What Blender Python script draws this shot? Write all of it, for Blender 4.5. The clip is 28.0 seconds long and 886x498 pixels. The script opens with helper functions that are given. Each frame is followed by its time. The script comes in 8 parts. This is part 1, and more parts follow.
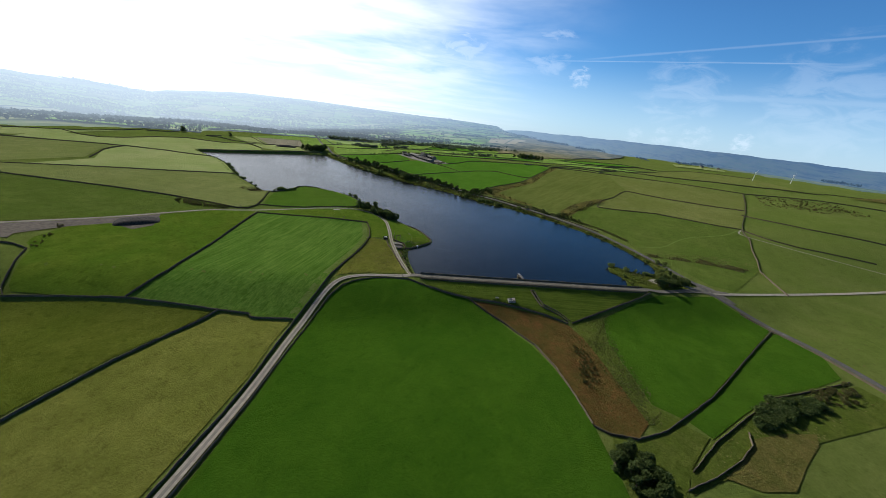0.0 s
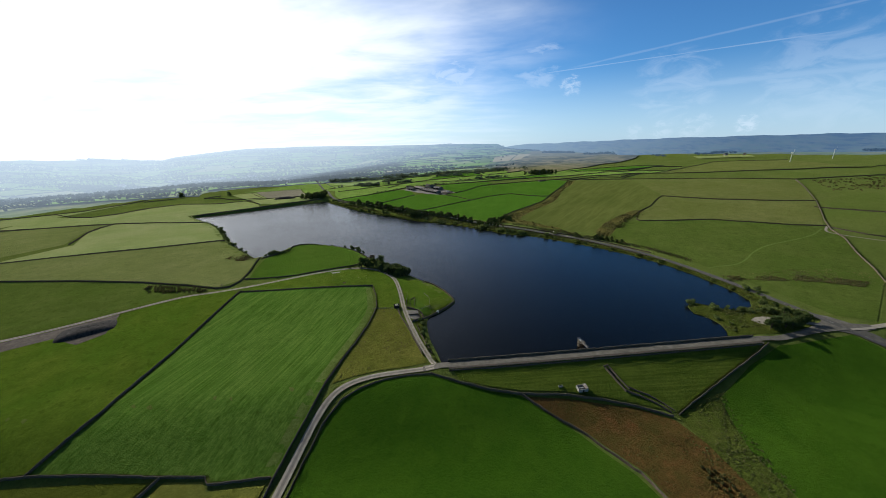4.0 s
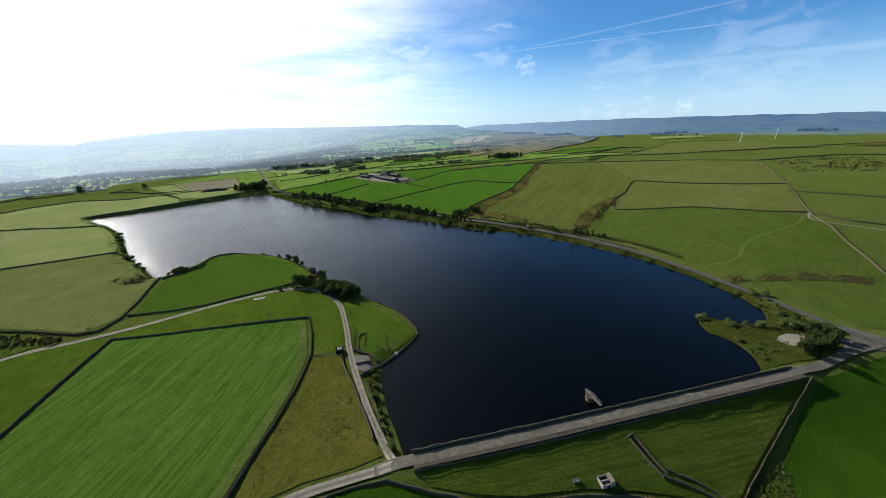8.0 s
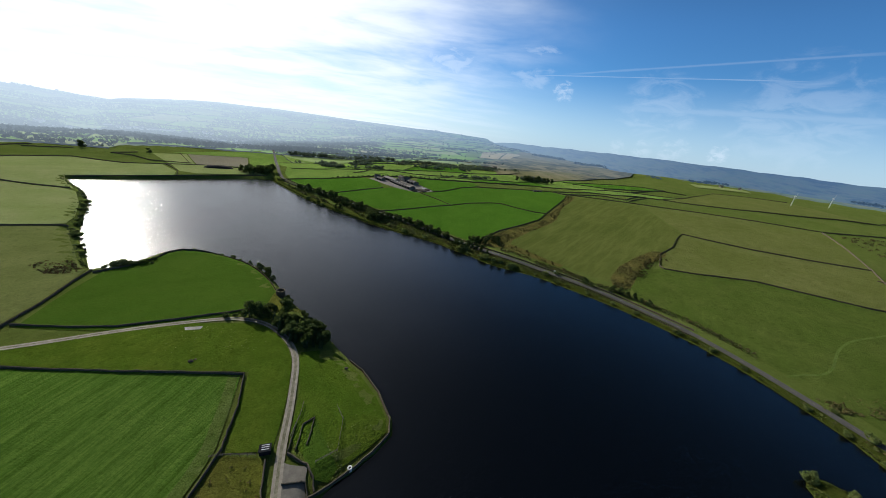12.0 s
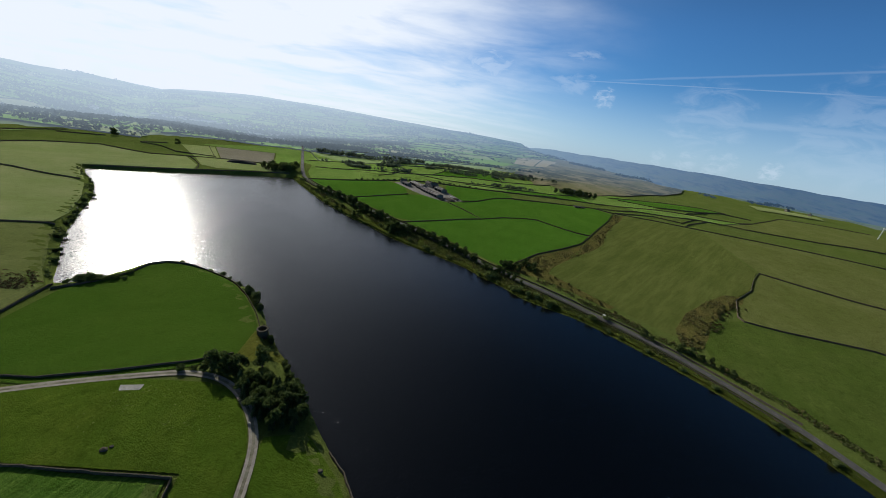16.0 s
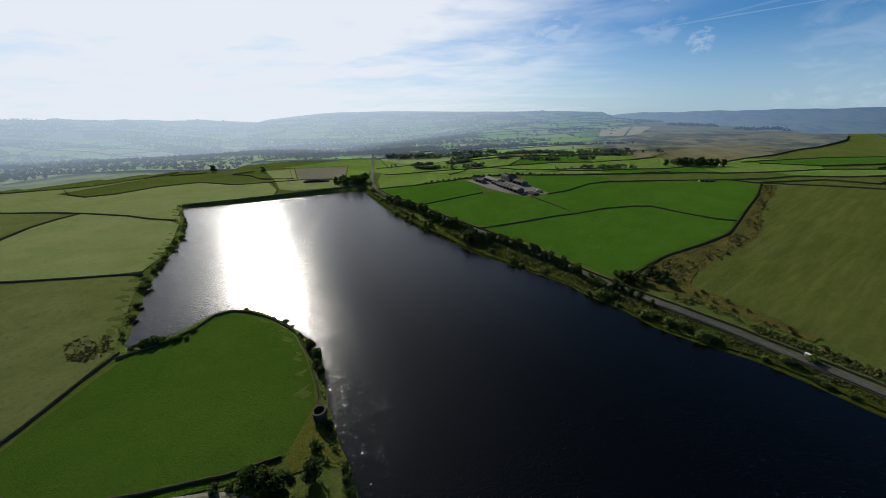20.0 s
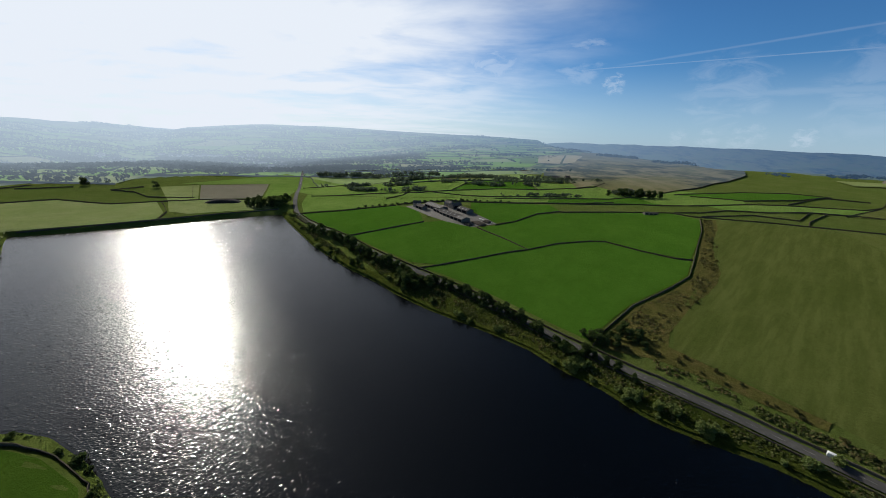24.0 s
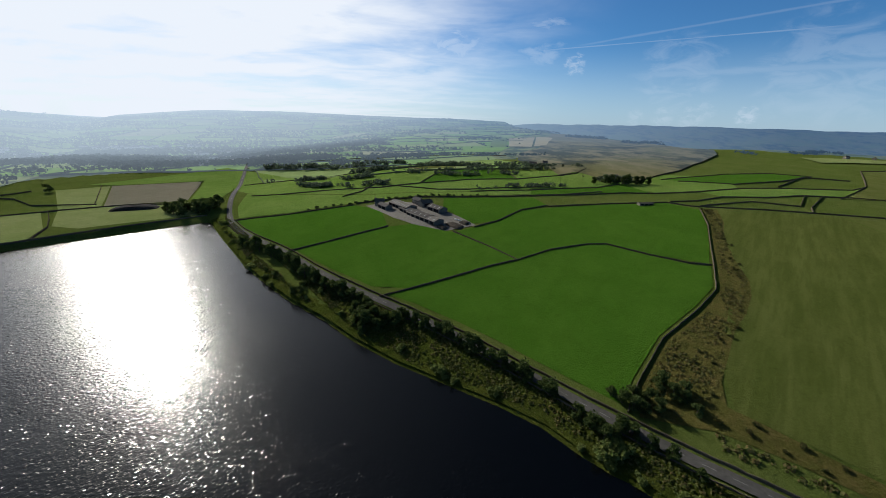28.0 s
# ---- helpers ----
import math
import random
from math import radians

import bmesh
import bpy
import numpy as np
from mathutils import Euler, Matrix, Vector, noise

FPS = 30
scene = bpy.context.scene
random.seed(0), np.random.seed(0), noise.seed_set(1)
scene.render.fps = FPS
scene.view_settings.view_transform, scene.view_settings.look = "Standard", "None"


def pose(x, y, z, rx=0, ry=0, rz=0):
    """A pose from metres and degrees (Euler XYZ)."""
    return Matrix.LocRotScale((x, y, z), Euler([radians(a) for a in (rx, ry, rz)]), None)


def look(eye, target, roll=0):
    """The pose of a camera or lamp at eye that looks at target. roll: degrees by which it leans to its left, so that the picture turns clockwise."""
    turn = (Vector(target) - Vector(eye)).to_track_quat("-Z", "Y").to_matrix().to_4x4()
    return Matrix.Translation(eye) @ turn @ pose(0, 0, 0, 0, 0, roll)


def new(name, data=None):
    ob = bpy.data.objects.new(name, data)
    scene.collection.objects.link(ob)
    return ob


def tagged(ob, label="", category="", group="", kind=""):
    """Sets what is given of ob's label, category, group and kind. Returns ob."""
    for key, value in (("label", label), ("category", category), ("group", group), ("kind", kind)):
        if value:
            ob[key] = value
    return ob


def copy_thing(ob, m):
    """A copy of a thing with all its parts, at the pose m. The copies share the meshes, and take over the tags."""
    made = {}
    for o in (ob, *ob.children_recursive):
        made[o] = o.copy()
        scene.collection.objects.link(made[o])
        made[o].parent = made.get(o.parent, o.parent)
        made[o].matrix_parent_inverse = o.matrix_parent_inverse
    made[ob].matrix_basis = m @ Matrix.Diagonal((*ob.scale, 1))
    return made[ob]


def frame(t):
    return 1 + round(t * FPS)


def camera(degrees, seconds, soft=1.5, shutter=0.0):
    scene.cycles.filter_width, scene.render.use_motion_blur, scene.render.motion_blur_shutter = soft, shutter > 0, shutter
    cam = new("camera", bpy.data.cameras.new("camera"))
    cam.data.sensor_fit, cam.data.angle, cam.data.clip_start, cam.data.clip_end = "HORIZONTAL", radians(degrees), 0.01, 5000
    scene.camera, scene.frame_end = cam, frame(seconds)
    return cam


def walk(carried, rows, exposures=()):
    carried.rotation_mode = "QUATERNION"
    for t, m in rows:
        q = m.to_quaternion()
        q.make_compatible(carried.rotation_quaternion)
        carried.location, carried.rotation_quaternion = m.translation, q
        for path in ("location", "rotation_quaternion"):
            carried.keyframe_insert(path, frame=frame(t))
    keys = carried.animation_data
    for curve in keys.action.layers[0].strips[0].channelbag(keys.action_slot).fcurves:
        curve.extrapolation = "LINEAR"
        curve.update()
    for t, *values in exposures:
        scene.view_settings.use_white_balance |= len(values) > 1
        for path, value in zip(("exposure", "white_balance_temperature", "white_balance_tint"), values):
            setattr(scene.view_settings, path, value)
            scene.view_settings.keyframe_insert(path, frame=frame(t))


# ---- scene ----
cam = camera(106.81, 28.0, soft=0.75)
PATH = [
    (0, (16.65, -139.83, 117.40), (10.54, -46.91, 80.95), 7.70),
    (0.5, (15.60, -129.79, 117.22), (7.29, -36.46, 82.28), 8.15),
    (1, (13.69, -119.37, 117.11), (2.12, -25.73, 83.99), 6.97),
    (1.5, (10.95, -109.70, 117.62), (-4.13, -15.92, 86.36), 3.69),
    (2, (8.81, -101.02, 117.76), (-9.47, -7.35, 87.90), -0.76),
    (2.5, (6.99, -92.27, 118.77), (-12.39, 1.36, 89.47), -4.11),
    (3, (5.43, -83.98, 120.08), (-10.84, 10.22, 90.72), -4.19),
    (3.5, (4.68, -75.94, 120.63), (-8.58, 18.67, 91.08), -2.38),
    (4, (3.47, -67.79, 121.54), (-7.75, 26.86, 91.28), -0.91),
    (4.5, (2.34, -60.73, 123.23), (-7.41, 33.82, 92.14), 0.33),
    (6.5, (0.75, -26.13, 121.20), (-6.77, 67.23, 86.18), -2.10),
    (7, (0.06, -17.71, 121.37), (-5.72, 75.61, 85.89), -3.23),
    (7.5, (0.12, -9.10, 120.91), (-2.48, 84.43, 85.60), -2.66),
    (8, (0.01, 0.03, 121.45), (-0.04, 93.59, 86.16), -1.04),
    (8.5, (0.34, 9.03, 120.73), (2.59, 102.77, 85.97), 2.24),
    (9, (0.93, 18.28, 121.26), (4.75, 112.08, 86.81), 6.91),
    (9.5, (1.11, 27.33, 120.53), (3.49, 121.10, 85.88), 8.53),
    (10, (-0.26, 37.31, 120.30), (-0.06, 130.85, 84.94), 6.59),
    (10.5, (-0.92, 45.97, 120.30), (-2.56, 139.47, 84.87), 4.08),
    (11, (-1.39, 53.71, 120.82), (-2.92, 147.54, 86.27), 5.00),
    (11.5, (-1.38, 60.42, 121.01), (-3.13, 154.62, 87.50), 6.66),
    (12, (-1.81, 67.59, 121.85), (-4.90, 161.88, 88.70), 7.94),
    (12.5, (-2.86, 75.00, 122.23), (-7.72, 169.27, 89.22), 8.09),
    (13, (-4.31, 82.34, 122.50), (-11.54, 176.39, 89.30), 6.47),
    (13.5, (-5.63, 90.12, 122.66), (-15.17, 183.85, 89.14), 3.46),
    (15.5, (-7.55, 116.48, 124.53), (-17.23, 209.96, 90.34), 7.94),
    (16, (-8.53, 123.66, 124.91), (-19.26, 217.11, 90.97), 10.49),
    (16.5, (-9.92, 131.25, 125.03), (-22.73, 224.42, 91.03), 12.64),
    (17, (-11.75, 138.94, 125.19), (-26.85, 231.48, 90.44), 13.80),
    (17.5, (-14.10, 146.48, 124.79), (-32.26, 238.08, 89.03), 13.44),
    (18, (-16.53, 153.99, 124.93), (-38.67, 244.13, 87.73), 11.29),
    (18.5, (-18.89, 161.13, 124.82), (-44.93, 249.75, 86.51), 8.51),
    (19, (-22.28, 168.43, 124.87), (-51.68, 255.61, 85.68), 5.45),
    (19.5, (-25.31, 176.33, 124.18), (-56.75, 262.82, 85.06), 2.57),
    (20, (-28.23, 183.79, 123.98), (-61.01, 269.99, 85.32), 0.05),
    (20.5, (-31.03, 191.83, 124.10), (-64.54, 277.99, 85.97), -2.19),
    (21, (-33.83, 199.79, 123.88), (-66.96, 286.39, 86.43), -4.23),
    (21.5, (-35.92, 207.96, 124.07), (-67.71, 295.34, 87.27), -5.79),
    (23.5, (-38.89, 241.47, 120.88), (-59.24, 333.47, 87.39), -0.22),
    (24, (-41.24, 249.98, 121.02), (-58.54, 342.80, 88.07), 3.55),
    (24.5, (-42.65, 259.29, 120.54), (-59.32, 352.24, 87.66), 4.74),
    (25, (-45.10, 268.87, 120.70), (-62.75, 361.46, 87.31), 2.78),
    (25.5, (-46.98, 277.79, 120.44), (-65.66, 370.06, 86.72), -0.14),
    (26, (-49.36, 286.81, 119.43), (-68.29, 378.86, 85.25), -2.90),
    (26.5, (-51.38, 295.90, 119.42), (-69.36, 387.82, 84.40), -4.67),
    (27, (-52.38, 304.46, 120.11), (-67.49, 396.46, 83.94), -3.93),
    (27.5, (-52.85, 312.39, 120.77), (-63.93, 404.75, 84.09), -0.52),
    (28, (-53.23, 320.14, 120.88), (-61.66, 412.76, 84.12), 2.56),
]
walk(cam, [(t, look(eye, target, roll)) for t, eye, target, roll in PATH], [(0, 0.15, 6190, 10), (1.5, 0.04, 6190, 10), (4, 0.04, 6190, 10), (7, 0.16, 6190, 10), (9, 0.28, 6190, 10), (11, 0.16, 6190, 10), (13.5, -0.2, 6160, 10), (16, -0.27, 6130, 10), (18, -0.3, 6130, 10), (20, -0.4, 6190, 10), (28, -0.3, 6190, 10)])

# ---- world, sun and exposure ----
SUN_AZ, SUN_EL = radians(52.2), radians(28.0)
SUN_DIR = Vector((-math.sin(SUN_AZ) * math.cos(SUN_EL), math.cos(SUN_AZ) * math.cos(SUN_EL), math.sin(SUN_EL)))


def sky_world():
    world = bpy.data.worlds.new("sky")
    scene.world = world
    world.use_nodes = True
    nt = world.node_tree
    nt.nodes.clear()
    n = nt.nodes.new
    ln = nt.links.new
    out = n("ShaderNodeOutputWorld")
    bg = n("ShaderNodeBackground")
    bg.inputs["Strength"].default_value = SKY_STRENGTH
    sky = n("ShaderNodeTexSky")
    sky.sky_type = "NISHITA"
    sky.sun_disc = False
    sky.sun_elevation = SUN_EL
    sky.sun_rotation = -SUN_AZ
    sky.altitude = 300
    sky.air_density, sky.dust_density, sky.ozone_density = 1.0, 0.25, 3.5
    tc = n("ShaderNodeTexCoord")

    def math_node(op, a, b=None, clamp=False):
        m = n("ShaderNodeMath")
        m.operation = op
        m.use_clamp = clamp
        for i, v in enumerate((a, b)):
            if v is None:
                continue
            if isinstance(v, (int, float)):
                m.inputs[i].default_value = v
            else:
                ln(v, m.inputs[i])
        return m.outputs[0]

    def dot(vec):
        d = n("ShaderNodeVectorMath")
        d.operation = "DOT_PRODUCT"
        ln(tc.outputs["Generated"], d.inputs[0])
        d.inputs[1].default_value = vec
        return d.outputs["Value"]

    def band(v, lo, hi):
        r = n("ShaderNodeMapRange")
        r.interpolation_type = "SMOOTHSTEP"
        ln(v, r.inputs["Value"])
        r.inputs["From Min"].default_value, r.inputs["From Max"].default_value = lo, hi
        return r.outputs["Result"]

    sep = n("ShaderNodeSeparateXYZ")
    ln(tc.outputs["Generated"], sep.inputs[0])
    up = sep.outputs["Z"]
    # cloud coordinates: the view direction carried onto a flat layer high above
    flat = math_node("ADD", math_node("MAXIMUM", up, 0.0), 0.10)
    comb = n("ShaderNodeCombineXYZ")
    ln(math_node("DIVIDE", sep.outputs["X"], flat), comb.inputs[0])
    ln(math_node("DIVIDE", sep.outputs["Y"], flat), comb.inputs[1])

    def layer(scale, stretch, turn, detail, rough, distort, offset):
        mp = n("ShaderNodeMapping")
        mp.inputs["Scale"].default_value = (scale, scale * stretch, 1)
        mp.inputs["Rotation"].default_value = (0, 0, radians(turn))
        mp.inputs["Location"].default_value = (offset, offset * 0.7, 0)
        ln(comb.outputs[0], mp.inputs[0])
        t = n("ShaderNodeTexNoise")
        t.inputs["Scale"].default_value = 1.0
        t.inputs["Detail"].default_value = detail
        t.inputs["Roughness"].default_value = rough
        t.inputs["Distortion"].default_value = distort
        ln(mp.outputs[0], t.inputs["Vector"])
        return t.outputs["Fac"]

    glow = dot(SUN_DIR)
    veil = math_node("MULTIPLY", layer(0.4, 2.2, 28, 5, 0.5, 0.4, 3.1), layer(1.2, 1.5, 10, 5, 0.55, 0.3, 7.7))
    sheet_cloud = band(math_node("ADD", veil, math_node("MULTIPLY", band(glow, 0.35, 0.95), 0.17)), 0.17, 0.5)
    cirrus = math_node("MULTIPLY", sheet_cloud, band(glow, 0.38, 0.86))
    cover = math_node("MULTIPLY", cirrus, band(up, 0.62, 0.28))
    # thin white aureole through high cloud round the sun
    halo = math_node("MULTIPLY", math_node("POWER", math_node("MAXIMUM", glow, 0.0), 6.0), 0.7)
    cover = math_node("ADD", math_node("MULTIPLY", cover, 0.8), halo, True)
    # single wisps and small clouds
    rm = n("ShaderNodeMapping")
    rm.inputs["Scale"].default_value = (13, 13, 30)
    ln(tc.outputs["Generated"], rm.inputs[0])
    rt = n("ShaderNodeTexNoise")
    rt.inputs["Scale"].default_value, rt.inputs["Detail"].default_value, rt.inputs["Roughness"].default_value, rt.inputs["Distortion"].default_value = 1.0, 7, 0.6, 0.8
    ln(rm.outputs[0], rt.inputs["Vector"])
    ragged = rt.outputs["Fac"]
    fm = n("ShaderNodeMapping")
    fm.inputs["Scale"].default_value = (55, 55, 95)
    ln(tc.outputs["Generated"], fm.inputs[0])
    ft = n("ShaderNodeTexNoise")
    ft.inputs["Scale"].default_value, ft.inputs["Detail"].default_value, ft.inputs["Roughness"].default_value, ft.inputs["Distortion"].default_value = 1.0, 6, 0.62, 0.6
    ln(fm.outputs[0], ft.inputs["Vector"])
    for az, el, size, keep in WISPS:
        spot = band(dot(Vector(heading(az, el))), math.cos(radians(size * 1.3)), 1.0)
        fine = size < 4
        thick = math_node("MULTIPLY", ft.outputs["Fac"] if fine else ragged, math_node("ADD", math_node("MULTIPLY", spot, 0.75), 0.25))
        puff = math_node("MULTIPLY", band(thick, 0.36, 0.66 if fine else 0.6), math_node("MULTIPLY", spot, keep))
        cover = math_node("MAXIMUM", cover, puff)

    # vapour trails: great circles with soft ends
    def trail(p, q, width, keep):
        p, q = Vector(p).normalized(), Vector(q).normalized()
        pole = p.cross(q).normalized()
        mid = (p + q).normalized()
        off = math_node("ABSOLUTE", dot(pole))
        wob = math_node("MULTIPLY", math_node("SUBTRACT", layer(5, 1, 0, 4, 0.6, 0, 9.0), 0.5), width * 1.2)
        line = band(math_node("ABSOLUTE", math_node("ADD", off, wob)), width, width * 0.15)
        ends = band(dot(mid), p.dot(mid) - 0.004, p.dot(mid) + 0.02)
        return math_node("MULTIPLY", math_node("MULTIPLY", line, ends), keep)

    for p, q, width, keep in TRAILS:
        cover = math_node("MAXIMUM", cover, trail(p, q, width, keep))

    low = band(up, 0.2, 0.0)
    deep = n("ShaderNodeMix")
    deep.data_type = "RGBA"
    deep.blend_type = "MULTIPLY"
    deep.inputs["Factor"].default_value = 1.0
    deep.inputs["B"].default_value = (*SKY_TINT, 1)
    # the sky deepens overhead
    over = n("ShaderNodeMix")
    over.data_type = "RGBA"
    over.blend_type = "MULTIPLY"
    over.inputs["B"].default_value = (0.62, 0.40, 0.29, 1)
    ln(band(up, 0.26, 0.58), over.inputs["Factor"])
    ln(sky.outputs[0], over.inputs["A"])
    ln(over.outputs["Result"], deep.inputs["A"])
    mix = n("ShaderNodeMix")
    mix.data_type = "RGBA"
    ln(cover, mix.inputs["Factor"])
    ln(deep.outputs["Result"], mix.inputs["A"])
    mix.inputs["B"].default_value = (*CLOUD_COLOUR, 1)
    # pale haze low over the horizon
    mist = n("ShaderNodeMix")
    mist.data_type = "RGBA"
    ln(math_node("MULTIPLY", low, 0.6), mist.inputs["Factor"])
    ln(mix.outputs["Result"], mist.inputs["A"])
    veil_colour = n("ShaderNodeMix")
    veil_colour.data_type = "RGBA"
    ln(band(glow, 0.3, 0.85), veil_colour.inputs["Factor"])
    veil_colour.inputs["A"].default_value = (*MIST_COLOUR, 1)
    veil_colour.inputs["B"].default_value = (*CLOUD_COLOUR, 1)
    ln(veil_colour.outputs["Result"], mist.inputs["B"])
    # bright aureole of thin cloud close round the sun
    near_sun = math_node("MULTIPLY", math_node("POWER", math_node("MAXIMUM", glow, 0.0), 210.0), AUREOLE)
    tint = n("ShaderNodeCombineXYZ")
    for k, f in enumerate((1.0, 0.95, 0.88)):
        ln(math_node("MULTIPLY", near_sun, f), tint.inputs[k])
    total = n("ShaderNodeVectorMath")
    total.operation = "ADD"
    ln(mist.outputs["Result"], total.inputs[0])
    ln(tint.outputs[0], total.inputs[1])
    ln(total.outputs[0], bg.inputs["Color"])
    ln(bg.outputs[0], out.inputs[0])


def heading(az, el):
    a, e = radians(az), radians(el)
    return (math.sin(a) * math.cos(e), math.cos(a) * math.cos(e), math.sin(e))


SKY_STRENGTH = 0.10
AUREOLE = 190.0
CLOUD_COLOUR = (10.6, 11.0, 11.5)
SKY_TINT = (0.48, 0.86, 1.14)
MIST_COLOUR = (6.2, 7.6, 9.2)
TRAILS = [
    (heading(1.8, 9.3), heading(41, 10.5), 0.0018, 0.13),
    (heading(12.0, 10.2), heading(46, 13.0), 0.0034, 0.08),
    (heading(-7.6, 9.6), heading(-4.9, 12.1), 0.0014, 0.4),
    (heading(20.0, 6.6), heading(54, 6.6), 0.010, 0.10),
]
WISPS = [(13.0, 8.0, 2.0, 0.3), (34.4, 1.9, 1.6, 0.42), (29.4, 1.5, 2.6, 0.22), (25.5, 1.5, 1.8, 0.24), (22.3, 1.3, 1.5, 0.2), (8.0, 11.6, 5.0, 0.22), (-8.0, 11.0, 9.0, 0.4), (40.0, 7.0, 8.0, 0.12), (26.0, 6.9, 6.0, 0.14)]
sky_world()
sun = new("sun", bpy.data.lights.new("sun", "SUN"))
sun.data.energy, sun.data.angle, sun.data.color = 5.0, radians(0.55), (1.0, 0.92, 0.77)
sun.matrix_world = look(SUN_DIR * 500, (0, 0, 0))


# ---- materials ----
def material(name, build, rough=0.9, spec=0.3):
    m = bpy.data.materials.new(name)
    m.use_nodes = True
    nt = m.node_tree
    b = nt.nodes["Principled BSDF"]
    b.inputs["Roughness"].default_value = rough
    b.inputs["Specular IOR Level"].default_value = spec
    build(nt, b)
    return m


def mixed(nt, fac, a, b):
    m = nt.nodes.new("ShaderNodeMix")
    m.data_type = "RGBA"
    for key, v in (("Factor", fac), ("A", a), ("B", b)):
        if isinstance(v, (int, float)):
            m.inputs[key].default_value = v
        elif isinstance(v, tuple):
            m.inputs[key].default_value = (*v, 1)
        else:
            nt.links.new(v, m.inputs[key])
    return m.outputs["Result"]


def noise_at(nt, size, detail=4, rough=0.6, stretch=(1, 1, 1), turn=0.0, lo=0.35, hi=0.65, distort=0.0):
    """Noise in metres of the world, spread to 0..1."""
    g = nt.nodes.new("ShaderNodeNewGeometry")
    mp = nt.nodes.new("ShaderNodeMapping")
    mp.inputs["Scale"].default_value = [s / size for s in stretch]
    spin = nt.nodes.new("ShaderNodeMapping")
    spin.inputs["Rotation"].default_value = (0, 0, radians(turn))
    t = nt.nodes.new("ShaderNodeTexNoise")
    t.inputs["Scale"].default_value = 1.0
    t.inputs["Detail"].default_value = detail
    t.inputs["Roughness"].default_value = rough
    t.inputs["Distortion"].default_value = distort
    r = nt.nodes.new("ShaderNodeMapRange")
    r.inputs["From Min"].default_value, r.inputs["From Max"].default_value = lo, hi
    nt.links.new(g.outputs["Position"], spin.inputs[0])
    nt.links.new(spin.outputs[0], mp.inputs[0])
    nt.links.new(mp.outputs[0], t.inputs["Vector"])
    nt.links.new(t.outputs["Fac"], r.inputs["Value"])
    return r.outputs["Result"]


def bumped(nt, b, height, strength, distance):
    k = nt.nodes.new("ShaderNodeBump")
    k.inputs["Strength"].default_value, k.inputs["Distance"].default_value = strength, distance
    nt.links.new(height, k.inputs["Height"])
    nt.links.new(k.outputs[0], b.inputs["Normal"])


GRASS_LIGHT = 1.07
SHEEN = 0.045


